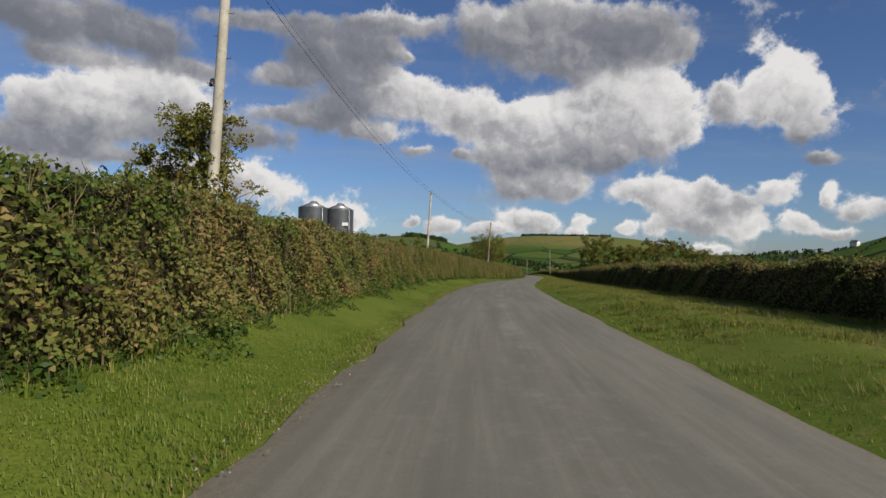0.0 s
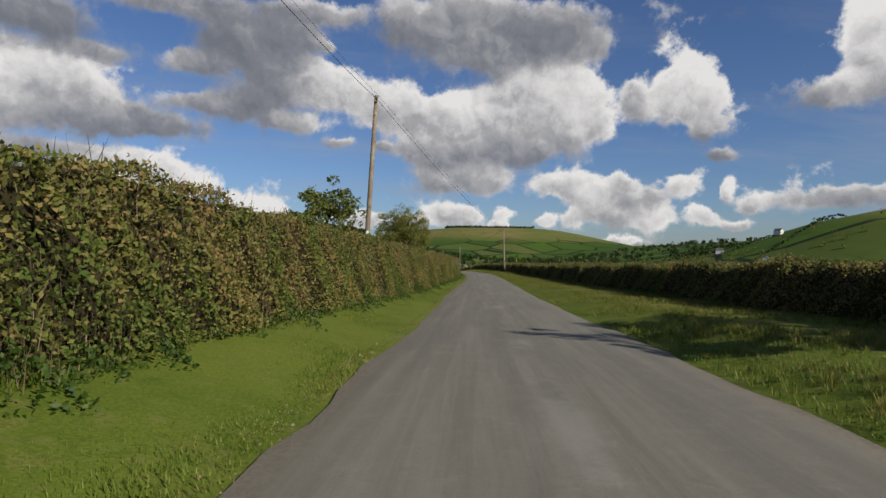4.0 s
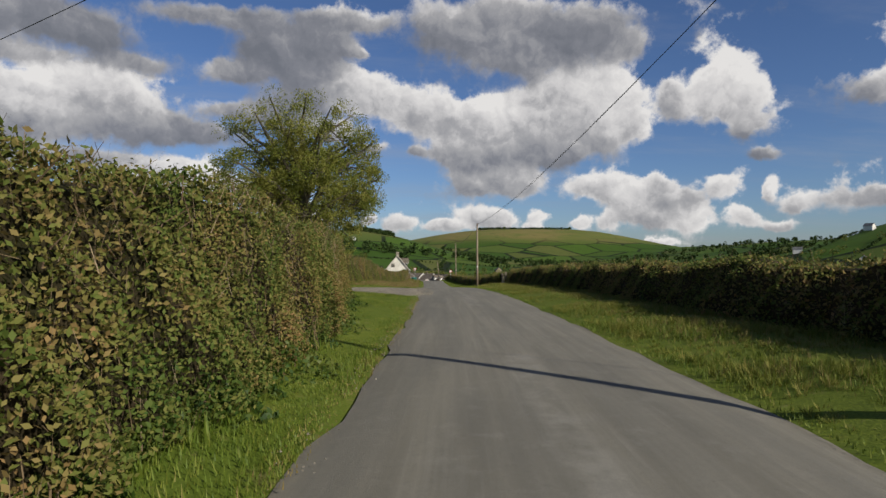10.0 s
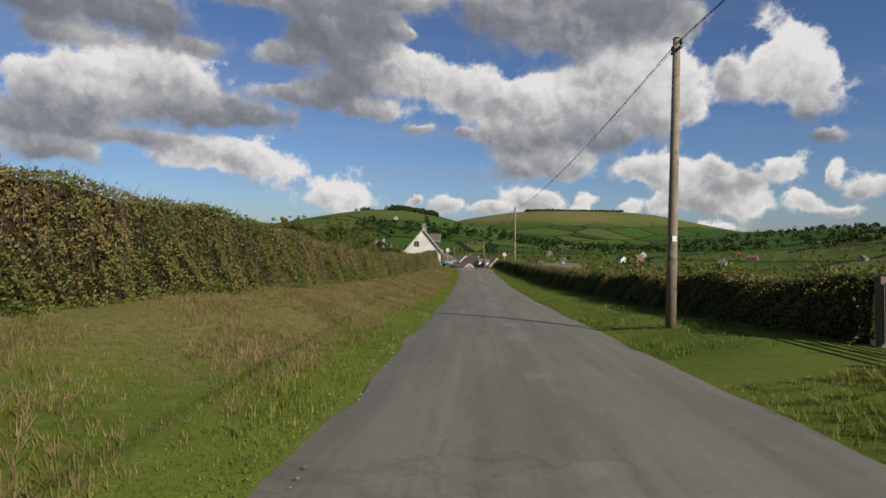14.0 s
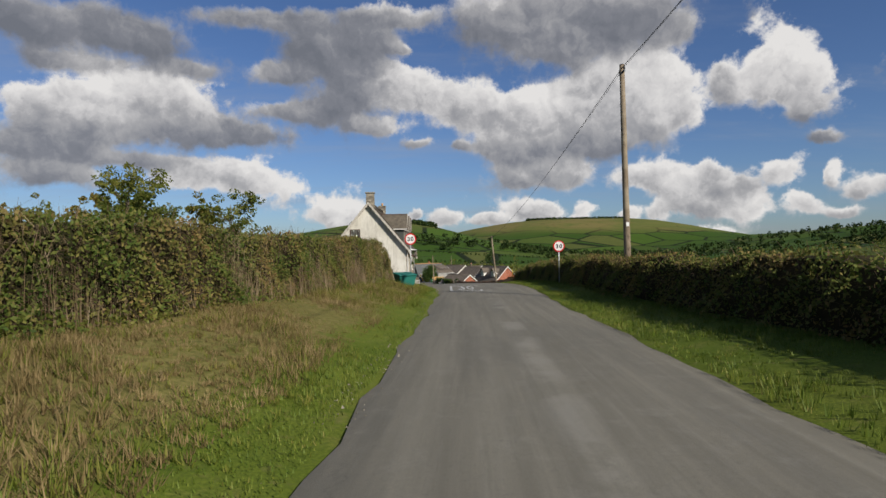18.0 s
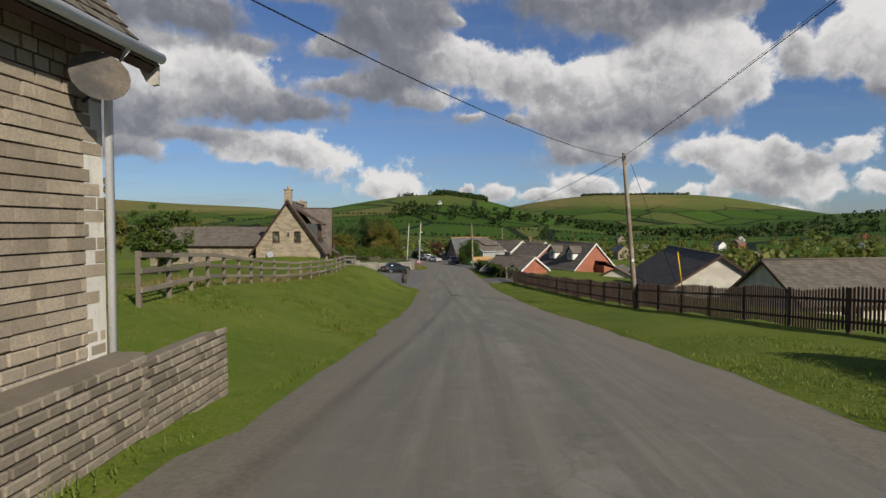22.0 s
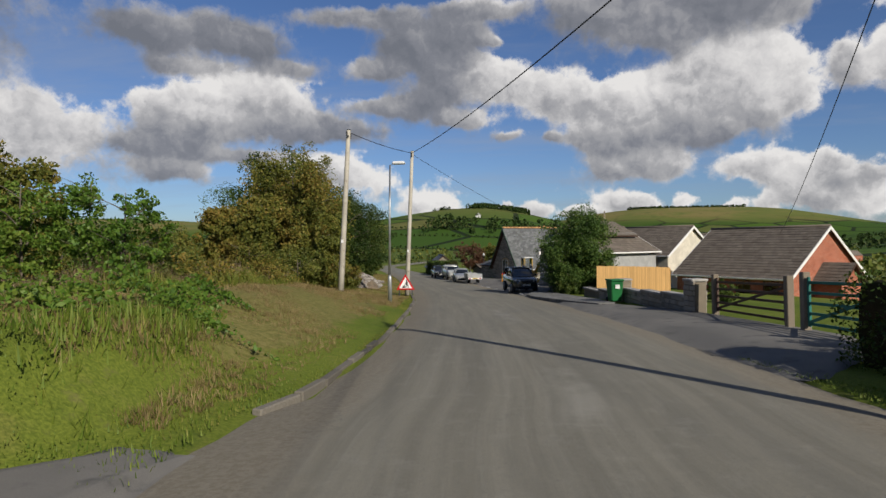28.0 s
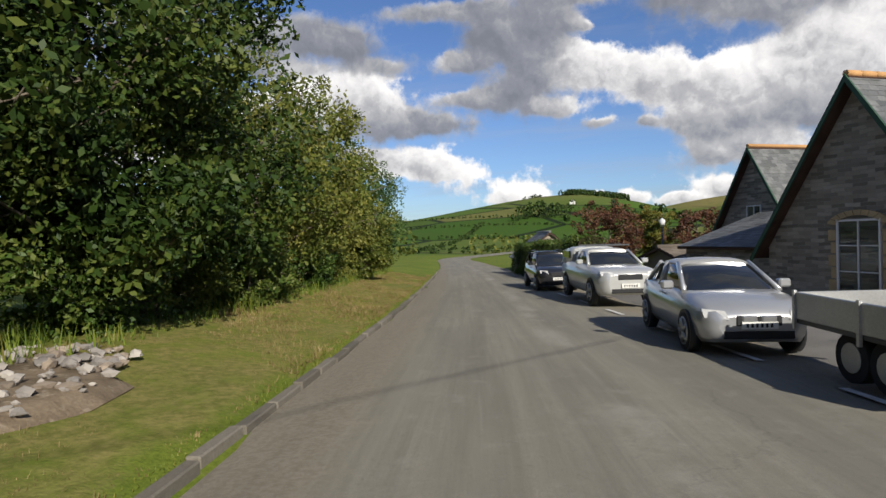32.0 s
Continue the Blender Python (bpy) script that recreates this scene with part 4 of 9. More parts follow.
def speed_roundel():
    """The painted 30 in a rounded box on the road."""
    root = thing("road_marking", Matrix.Translation((float(road_x(340)), 340, float(road_z(340)) + .03)), "white 30 painted in a rounded box on the tarmac", "road marking")
    off = root.matrix_basis.translation

    def up(u, v):
        y = 335.2 + v * 8.6
        return Vector((float(road_x(y)) - 1.03 + u * 1.85, y, float(road_z(y)) + .026)) - off

    def strip(pts, wu, wv, closed=True):
        bm = bmesh.new()
        n = len(pts)
        c = np.mean(pts, axis=0)
        out = [bm.verts.new(up(*p)) for p in pts]
        ins = [bm.verts.new(up(p[0] + (wu if p[0] < c[0] else -wu), p[1] + (wv if p[1] < c[1] else -wv))) for p in pts]
        for i in range(n if closed else n - 1):
            bm.faces.new((out[i], out[(i + 1) % n], ins[(i + 1) % n], ins[i]))
        return bm
    part("border", strip([(.06, 0), (.94, 0), (1, .05), (1, .95), (.94, 1), (.06, 1), (0, .95), (0, .05)], .065, .035), mark_mat, root)
    for u0, digit in ((.24, "3"), (.54, "0")):
        cu = bpy.data.curves.new("digit", "FONT")
        cu.body = digit
        ob = new("digit_shape", cu)
        dg = bpy.context.evaluated_depsgraph_get()
        me = bpy.data.meshes.new_from_object(ob.evaluated_get(dg))
        bpy.data.objects.remove(ob)
        co = np.array([v.co for v in me.vertices])
        lo, hi = co.min(0), co.max(0)
        for v in me.vertices:
            v.co = up(u0 + .23 * (v.co.x - lo[0]) / (hi[0] - lo[0]), .2 + .6 * (v.co.y - lo[1]) / (hi[1] - lo[1]))
        me.materials.clear()
        me.materials.append(mark_mat)
        part("digit", me, mark_mat, root)


speed_roundel()
for y, d0, d1, ln, lab in ((143, .9, 1.02, 1.1, "broken dark crack in the tarmac"), (144.6, 1.0, 1.14, .8, "broken dark crack in the tarmac"),
                           (146.0, .95, 1.1, 1.5, "broken dark crack in the tarmac"), (148.2, 1.05, 1.15, .7, "broken dark crack in the tarmac"), (152.5, 1.1, 1.24, 1.0, "broken dark crack in the tarmac")):
    k = max(4, int(ln / .12))
    wob = np.random.default_rng(int(y)).normal(0, .035, (2, k + 1))
    V = [(float(road_x(y + ln * i / k)) + d + wob[j, i], y + ln * i / k, float(road_z(y + ln * i / k)) + .034) for j, d in ((0, d0), (1, d1)) for i in range(k + 1)]
    tagged(new("road_patch", mesh_of("road_patch", V, [(i, i + 1, k + 2 + i, k + 1 + i) for i in range(k)], patch_mat)), lab, "road patch")
seam = [(float(x), float(y)) for x, y in zip(cubic(np.linspace(0, 1, 15), [0, .45, 1], [32.2, 34.0, 37.4]), cubic(np.linspace(0, 1, 15), [0, .45, 1], [424.8, 429.4, 432.7]))]
V = [(x + s * .035, y - s * .03, float(road_z(y)) + .033) for s in (-1, 1) for x, y in seam]
tagged(new("road_seam", mesh_of("road_seam", V, [(i, i + 1, 16 + i, 15 + i) for i in range(14)], concrete_mat)), "pale filled seam curving across the tarmac", "road seam")
# ---- hedges ----
def hedge(y0, y1, face, side, height, depth, label, base=0.0, dens=230, size=.085, leaf=None, step=1.0, twigs=14):
    """A clipped hedge along the road: face(y) is the lateral place of its road side, side -1 for left of the road, 1 for right."""
    leaf = leaf or hedge_leaf
    root = thing("hedge", Matrix.Translation(spot((y0 + y1) / 2, float(face((y0 + y1) / 2)))), label, "hedge")
    inv = root.matrix_basis.inverted()
    off = np.array(inv.translation)
    ys = np.linspace(y0, y1, max(2, int((y1 - y0) / step) + 1))
    hs = height(ys) + .12 * np.sin(ys * .8) + .07 * np.sin(ys * 2.1 + 1)
    # inner body, with the shade behind the leaves put into its dark colour
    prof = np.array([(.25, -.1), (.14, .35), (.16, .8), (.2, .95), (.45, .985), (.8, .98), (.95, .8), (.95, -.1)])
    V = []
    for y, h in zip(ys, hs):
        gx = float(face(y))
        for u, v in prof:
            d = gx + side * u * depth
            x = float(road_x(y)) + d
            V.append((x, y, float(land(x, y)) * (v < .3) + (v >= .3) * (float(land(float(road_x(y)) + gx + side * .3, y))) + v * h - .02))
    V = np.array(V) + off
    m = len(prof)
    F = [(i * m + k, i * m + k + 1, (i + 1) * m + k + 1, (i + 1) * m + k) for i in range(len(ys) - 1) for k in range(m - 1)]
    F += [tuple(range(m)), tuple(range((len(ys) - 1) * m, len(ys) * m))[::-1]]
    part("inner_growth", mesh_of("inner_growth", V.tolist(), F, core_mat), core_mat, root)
    # leaves over the road side, the top and the ends
    ln = y1 - y0
    hm = float(np.mean(hs))
    k = int(dens * ln * (hm + depth * .45))
    y = rng.uniform(y0 - .15, y1 + .15, k)
    ke = int(dens * hm * depth * 1.3)
    y[:ke] = np.where(rng.uniform(0, 1, ke) < .5, y0 - .05, y1 + .05) + rng.normal(0, .06, ke)
    h = np.interp(y, ys, hs)
    s = rng.uniform(0, 1, k)
    cut = hm / (hm + depth * .45)
    on_face = s < cut
    v = np.where(on_face, rng.uniform(0.02, 1, k), 1.0)
    bulge = .13 * np.sin(y * 1.9 + v * 4) + .14 * np.sin(y * .63 + v * 3 + 2) + .08 * np.sin(y * 5.1 + v * 9) + .35 * (1 - v) ** 2
    d_in = np.where(on_face, .05 + .10 * v ** 3 * depth - bulge, rng.uniform(.05, 1, k) ** 1.6 * depth)
    d_in = np.where(on_face, np.minimum(d_in, .17), d_in)
    d_in[:ke] = rng.uniform(0, 1, ke) * depth
    v[:ke] = rng.uniform(0, 1, ke)
    on_face[:ke] = True
    top = np.where(on_face, v * h, h + .05 * np.sin(y * 3.1) + rng.normal(0, .05, k))
    d = face(y) + side * (d_in + rng.normal(0, .05, k))
    x = road_x(y) + d
    gz = land(road_x(y) + face(y) + side * .3, y)
    pts = np.stack([x, y, gz + top], -1) + off
    tagged(part("foliage", quads_mesh("foliage", leaves(pts, size), leaf), leaf, root), kind="stuff")
    # bare stems and dead stalks running up the face
    ks = int(twigs * 7 * ln)
    if ks:
        y = rng.uniform(y0, y1, ks)
        y = y + .25 * np.sin(y * 2.3) + .4 * np.sin(y * .7)
        h = np.interp(y, ys, hs)
        v0 = rng.uniform(0.05, .98, ks) ** .8
        v1 = np.minimum(v0 + rng.uniform(-.02, .15, ks), 1.04)
        put = lambda v, dy: np.stack([road_x(y) + face(y) - side * (.06 + .16 * (1 - v) ** 2 + rng.uniform(-.1, .12, ks)), y + dy, land(road_x(y) + face(y) + side * .3, y) + v * h], -1) + off
        p, q = put(v0, 0), put(v1, rng.normal(0, .16, ks))
        w = np.stack([rng.normal(0, .4, ks), rng.normal(0, 1, ks), rng.normal(0, .2, ks)], -1)
        w *= (rng.uniform(.002, .0055, ks) / np.linalg.norm(w, axis=1))[:, None]
        tagged(part("stem_growth", quads_mesh("stem_growth", np.stack([p - w, p + w, q + w * .4, q - w * .4], 1), stalk_mat), stalk_mat, root), kind="stuff")
    # cut twigs sticking out at the top and the shoulder
    kt = int(twigs * ln)
    if kt:
        y = rng.uniform(y0, y1, kt)
        h = np.interp(y, ys, hs)
        v = rng.uniform(.35, 1.0, kt) ** .5
        d = face(y) + side * np.where(rng.uniform(0, 1, kt) < .6, rng.uniform(.05, .8, kt) * depth, .08)
        p = np.stack([road_x(y) + d, y, land(road_x(y) + face(y) + side * .3, y) + h * np.where(d * side > face(y) * side + .1, 1, v)], -1) + off
        q = p + np.stack([-side * rng.uniform(-.1, .3, kt), rng.normal(0, .12, kt), rng.uniform(.05, .38, kt)], -1)
        w = np.stack([rng.normal(0, 1, kt), rng.normal(0, 1, kt), rng.normal(0, .3, kt)], -1)
        w *= .008 / np.linalg.norm(w, axis=1, keepdims=True)
        tagged(part("twig_growth", quads_mesh("twig_growth", np.stack([p - w, p + w, q + w * .4, q - w * .4], 1), twig_mat), twig_mat, root), kind="stuff")
    return root


def tree(name, place, height, radius, leaf, label, category="tree", trunk_r=.18, bare=.25, clumps=110, per=55, size=.16, seed=1, lobes=9, squash=1.0, group="", kind="", tuft=1.0, fork=0.0):
    """A tapered trunk with limbs and boughs, and a crown of leaf tufts set along the bough ends; fork: where the trunk parts in two."""
    r = np.random.default_rng(seed)
    root = thing(name, Matrix.Translation(place), label, category, group, kind)
    bm = bmesh.new()
    lean = r.normal(0, .03, 2)
    top = height * .78
    pts = [Vector((lean[0] * h + .05 * math.sin(h * 1.3 + seed), lean[1] * h, h)) for h in np.linspace(-.3, top, 7)]
    tube_bm(pts, np.linspace(trunk_r * 1.25, trunk_r * .18, 7), 8, bm)
    tips = []

    def kept(p):
        """The place, drawn in to the crown's outline."""
        mid_z = height * (bare + 1) / 2
        v = Vector((p.x / radius, p.y / radius, (p.z - mid_z) / (height * (1 - bare) / 2)))
        f = min(1, .9 / max(v.length, .01))
        return Vector((p.x * f, p.y * f, mid_z + (p.z - mid_z) * f))
    for k in range(lobes):
        z0 = height * (bare + (0.72 - bare) * (k + r.uniform(0, .8)) / lobes)
        a = k * 2.4 + r.uniform(-.5, .5)
        u = (z0 / height - bare) / (1 - bare)
        if fork:
            z0 = height * (fork + (z0 / height - bare) * .55)
        start = Vector((lean[0] * z0, lean[1] * z0, z0))
        reach = radius * (0.75 + .3 * r.uniform()) * math.sqrt(max(.15, 1 - (1.5 * u - .45) ** 2))
        rise = height * (.10 + .14 * r.uniform()) + (height * (.04 + .34 * u) if fork else 0)
        end = kept(start + Vector((math.cos(a) * reach, math.sin(a) * reach, rise * squash)))
        mid = start.lerp(end, .5) + Vector((r.normal(0, radius * .05), r.normal(0, radius * .05), rise * .14))
        r0 = trunk_r * (.5 - .28 * u)
        tube_bm([start, start.lerp(mid, .5) + Vector((0, 0, rise * .03)), mid, end], [r0, r0 * .8, r0 * .6, r0 * .2], 6, bm, caps=False)
        for q in range(6):
            f = r.uniform(.3, 1)
            twig = kept(start.lerp(end, f) + Vector((r.normal(0, radius * .22), r.normal(0, radius * .22), r.normal(0, radius * .18) - (radius * .12 if fork else 0))))
            tube_bm([start.lerp(end, f * .8), twig], [r0 * .28, r0 * .08], 4, bm, caps=False)
            tips += [twig, start.lerp(end, f * .8).lerp(twig, .6)]
        tips.append(end)
    tips.append(Vector((0, 0, height * .9)))
    part("trunk", bm, bark_mat, root, "rough grey-brown bark")
    tips = np.array(tips)
    zc = height * (bare + 1) / 2
    centres = tips[np.arange(clumps) % len(tips)] + r.normal(0, radius * .11, (clumps, 3)) * (1, 1, .8)
    sc = np.array([radius, radius, height * (1 - bare) / 2])
    q = (centres - (0, 0, zc)) / sc
    n = np.linalg.norm(q, axis=1, keepdims=True)
    ang = np.arctan2(q[:, 1:2], q[:, :1])
    limit = .93 + .10 * np.sin(3 * ang + seed) + .08 * np.sin(5 * ang + 4 * q[:, 2:] + 2 * seed)
    centres = (0, 0, zc) + q / np.maximum(1, n / limit) * sc
    cr = radius * r.uniform(.08, .22, clumps) * tuft
    pts = clump_points(centres, cr, per)
    tagged(part("crown", quads_mesh("crown", leaves(pts, size), leaf), leaf, root), kind="stuff")
    return root


face_l1 = lambda y: lin(y, (-48.8, -4.76), (24.4, -4.76), (54.9, -5.25), (95.2, -5), (122, -3.78), (140.3, -3.42), (176.9, -2.81), (195.2, -3.17), (209.8, -5.12), (217.2, -6.71))
face_r1 = lambda y: lin(y, (-48.8, 9.76), (24.4, 10.49), (97.6, 10.49), (122, 9.27), (148.8, 8.54), (181.8, 7.81), (214.7, 8.05), (246.4, 8.42))
face_l2 = lambda y: lin(y, (236.5, -8.6), (240, -9.4), (262.3, -8.54), (286.7, -7.81), (305, -7.4), (323.3, -6.1), (334, -5.6), (346, -5.4))
face_r2 = lambda y: lin(y, (251.3, 8.05), (301.3, 7.2), (331.8, 5.98), (361.1, 7.69), (373.3, 8.78))
tall = lambda y: lin(y, (-30, 2.3), (45, 2.2), (52, 2.6), (134, 2.75), (217, 2.6))
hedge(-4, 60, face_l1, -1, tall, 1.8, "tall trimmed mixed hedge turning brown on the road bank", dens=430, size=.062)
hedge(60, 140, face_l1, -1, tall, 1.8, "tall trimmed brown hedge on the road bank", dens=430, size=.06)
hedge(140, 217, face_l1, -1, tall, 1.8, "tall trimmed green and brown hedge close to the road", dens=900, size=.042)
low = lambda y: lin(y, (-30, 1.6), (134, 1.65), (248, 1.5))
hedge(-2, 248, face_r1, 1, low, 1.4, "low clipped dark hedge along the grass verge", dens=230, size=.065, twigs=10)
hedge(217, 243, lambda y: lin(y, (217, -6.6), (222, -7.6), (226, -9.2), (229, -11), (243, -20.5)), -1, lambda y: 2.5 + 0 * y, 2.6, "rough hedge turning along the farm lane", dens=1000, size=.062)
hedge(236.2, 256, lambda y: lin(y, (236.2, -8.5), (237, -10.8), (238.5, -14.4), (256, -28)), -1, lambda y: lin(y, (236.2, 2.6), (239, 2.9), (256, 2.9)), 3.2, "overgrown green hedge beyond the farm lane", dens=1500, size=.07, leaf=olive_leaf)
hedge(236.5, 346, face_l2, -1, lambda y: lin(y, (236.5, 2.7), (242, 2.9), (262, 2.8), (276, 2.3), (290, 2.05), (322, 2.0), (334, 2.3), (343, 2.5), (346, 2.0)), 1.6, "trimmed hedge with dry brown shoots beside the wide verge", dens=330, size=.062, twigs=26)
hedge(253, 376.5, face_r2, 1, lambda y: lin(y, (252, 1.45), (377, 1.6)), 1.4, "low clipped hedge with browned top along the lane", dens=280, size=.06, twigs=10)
# ---- buildings ----
def on_wall(side, w, l):
    """Matrix from (along the wall, out of it, up) to the house's own axes."""
    return {"S": Matrix(((1, 0, 0, 0), (0, -1, 0, 0), (0, 0, 1, 0), (0, 0, 0, 1))),
            "N": Matrix(((-1, 0, 0, w), (0, 1, 0, l), (0, 0, 1, 0), (0, 0, 0, 1))),
            "E": Matrix(((0, 1, 0, w), (1, 0, 0, 0), (0, 0, 1, 0), (0, 0, 0, 1))),
            "W": Matrix(((0, -1, 0, 0), (-1, 0, 0, l), (0, 0, 1, 0), (0, 0, 0, 1)))}[side]


def moved(bm, m):
    bmesh.ops.transform(bm, matrix=m, verts=bm.verts[:])
    bmesh.ops.recalc_face_normals(bm, faces=bm.faces[:])
    return bm


def window(root, m, u, z, wd, ht, cols=2, rows=2, frame=None, sill=True, depth=-.06, bar=.055, name="window"):
    """A framed window with panes: u, z its lower corner on the wall."""
    frame = frame or white_paint
    bm = bmesh.new()
    d0, d1 = depth, depth + .07
    for x0, x1, z0, z1 in ((0, bar, 0, ht), (wd - bar, wd, 0, ht), (bar, wd - bar, 0, bar), (bar, wd - bar, ht - bar, ht)):
        box_bm(u + x0, d0, z + z0, u + x1, d1, z + z1, 0, bm)
    for k in range(1, cols):
        x = u + wd * k / cols
        box_bm(x - .02, d0 + .01, z + bar, x + .02, d1 - .01, z + ht - bar, 0, bm)
    for k in range(1, rows):
        q = z + ht * k / rows
        box_bm(u + bar, d0 + .015, q - .015, u + wd - bar, d1 - .015, q + .015, 0, bm)
    win = part(name, moved(bm, m), frame, root)
    part("pane", moved(box_bm(u + bar, d0 + .02, z + bar, u + wd - bar, d0 + .03, z + ht - bar), m), glass_mat, win, "dark glass pane")
    if sill:
        part("sill", moved(box_bm(u - .05, d0, z - .07, u + wd + .05, .09, z - .004, .01), m), frame, win)
    return win


def pierced(width, height, holes, thick=.28, bm=None):
    """A wall of the given size with rectangular holes, in wall axes."""
    bm = bm or bmesh.new()
    us = sorted({0, width, *[h[0] for h in holes], *[h[0] + h[2] for h in holes]})
    zs = sorted({0, height, *[h[1] for h in holes], *[h[1] + h[3] for h in holes]})
    for a, b in zip(us, us[1:]):
        for c, d in zip(zs, zs[1:]):
            if not any(h[0] < (a + b) / 2 < h[0] + h[2] and h[1] < (c + d) / 2 < h[1] + h[3] for h in holes):
                box_bm(a, -thick, c, b, 0, d, 0, bm)
    return bm


def roof_slope(a, b, c, d, material, root, course=.3, tile=.33, thick=.03, name="roof", label=""):
    """Overlapping courses of tiles on the slope with lower corners a, b and upper corners d, c."""
    a, b, c, d = (Vector(p) for p in (a, b, c, d))
    up = ((d - a).length + (c - b).length) / 2
    rows = max(3, int(up / course))
    n = (b - a).cross(d - a).normalized()
    V, F = [], []
    r = np.random.default_rng(int(abs(a.x * 7 + a.y * 13)) % 1000)
    for k in range(rows):
        f0, f1 = k / rows, min(1, (k + 1.25) / rows)
        p0, p1 = a.lerp(d, f0), b.lerp(c, f0)
        q0, q1 = a.lerp(d, f1), b.lerp(c, f1)
        run = (p1 - p0).length
        m = max(2, int(run / tile))
        cuts = np.clip((np.arange(m + 1) + (.5 if k % 2 else 0)) / m, 0, 1)
        cuts = np.unique(np.concatenate([[0], cuts, [1]]))
        for u0, u1 in zip(cuts, cuts[1:]):
            if u1 - u0 < 1e-3:
                continue
            e = .004 / run
            lift = thick * (1 + .25 * r.uniform(-1, 1))
            lo0, lo1 = p0.lerp(p1, u0 + e) + n * lift, p0.lerp(p1, u1 - e) + n * lift
            hi0, hi1 = q0.lerp(q1, u0 + e) + n * .004, q0.lerp(q1, u1 - e) + n * .004
            i = len(V)
            V += [lo0, lo1, hi1, hi0, lo0 - n * thick, lo1 - n * thick]
            F += [(i, i + 1, i + 2, i + 3), (i + 4, i + 5, i + 1, i)]
    tiles = part(name, mesh_of(name, V, F, material), material, root, label)
    if len(F) > 30:
        tagged(tiles, kind="stuff")
    bm = bmesh.new()
    lower = [bm.verts.new(p - n * .02) for p in (a, b, c, d)]
    under = [bm.verts.new(p - n * .12) for p in (a, b, c, d)]
    bm.faces.new(lower), bm.faces.new(under[::-1])
    for i in range(4):
        bm.faces.new((under[i], under[(i + 1) % 4], lower[(i + 1) % 4], lower[i]))
    part("roof_deck", bm, brown_paint, root)
    return tiles


def gable_roof(root, w, l, eave, apex, material, over=.3, verge=.25, ridge=None, course=.3, tile=.33):
    rise = (apex - eave) / (w / 2)
    lo, z0 = -over, eave - over * rise
    roof_slope((w + over, -verge, z0), (w + over, l + verge, z0), (w / 2, l + verge, apex), (w / 2, -verge, apex), material, root, course, tile)
    roof_slope((lo, l + verge, z0), (lo, -verge, z0), (w / 2, -verge, apex), (w / 2, l + verge, apex), material, root, course, tile)
    bm = tube_bm([(w / 2, -verge - .02, apex + .02), (w / 2, l + verge + .02, apex + .02)], .11, 8)
    part("ridge", bm, ridge or material, root)


def barge(root, w, eave, apex, y, material, over=.3, high=.22, scallop=False, name="bargeboard"):
    """The two boards along a gable's edge."""
    rise = (apex - eave) / (w / 2)
    for s in (-1, 1):
        x0 = -over if s < 0 else w + over
        p, q = Vector((x0, y, eave - over * rise)), Vector((w / 2, y, apex))
        n = 14 if scallop else 1
        bm = bmesh.new()
        top, low = [], []
        steps = n * 4 if scallop else 1
        for k in range(steps + 1):
            c = p.lerp(q, k / steps)
            drop = high * (.75 + .5 * abs(math.sin(math.pi * k / 4))) if scallop else high
            top.append((c.x, c.z + .02)), low.append((c.x, c.z - drop))
        for k in range(steps):
            prism_bm([top[k], top[k + 1], low[k + 1], low[k]], y - .05, y, bm)
        bmesh.ops.remove_doubles(bm, verts=bm.verts[:], dist=.0006)
        part(name, bm, material, root)


def chimney(root, x, y, z0, z1, sx, sy, material, pots=1, pot_mat=None):
    ch = part("chimney", box_bm(x - sx / 2, y - sy / 2, z0, x + sx / 2, y + sy / 2, z1, .015), material, root)
    part("cap", box_bm(x - sx / 2 - .07, y - sy / 2 - .07, z1 + .003, x + sx / 2 + .07, y + sy / 2 + .07, z1 + .13, .02), material, ch)
    for k in range(pots):
        py = y + (k - (pots - 1) / 2) * .45
        part("chimney_pot", tube_bm([(x, py, z1 + .13), (x, py, z1 + .45)], [.13, .11], 10), pot_mat or ridge_mat, ch)


def house_frame(name, place, yaw, label, category="house"):
    return thing(name, Matrix.Translation(place) @ Matrix.Rotation(radians(yaw), 4, "Z"), label, category)


def simple_house(place, yaw, w, l, eave, apex, wall, roof, label, windows=(), holes=None, trim=None, course=.32, tile=.42, over=.35, base=-1.2, name="house"):
    """A gabled house: x across, y along the ridge, z from its floor."""
    root = house_frame(name, place, yaw, label)
    part("gable_wall", prism_bm([(0, base), (w, base), (w, eave), (w / 2, apex - .12), (0, eave)], 0, .3), wall, root)
    part("gable_wall", prism_bm([(0, base), (w, base), (w, eave), (w / 2, apex - .12), (0, eave)], l - .3, l), wall, root)
    for side, u0 in (("E", .3), ("W", .3)):
        mine = [(k[1] - .3, k[2] - base, k[3], k[4]) for k in windows if k[0] == side]
        bm = pierced(l - .6, eave - base, mine)
        part("side_wall", moved(bm, on_wall(side, w, l) @ Matrix.Translation((.3, 0, base))), wall, root)
    for side, u, z, wd, ht, cols, rows, fr in windows:
        window(root, on_wall(side, w, l), u, z, wd, ht, cols, rows, fr, depth=-.06 if side in "EW" else -.02)
    gable_roof(root, w, l, eave, apex, roof, over, .25, None, course, tile)
    if trim:
        barge(root, w, eave, apex, -.25, trim, over)
        barge(root, w, eave, apex, l + .3, trim, over)
        rise = (apex - eave) / (w / 2)
        for x in (-over - .06, w + over):
            part("gutter", box_bm(x, -.25, eave - over * rise - .12, x + .1, l + .25, eave - over * rise + .0, .02), trim, root)
    return root


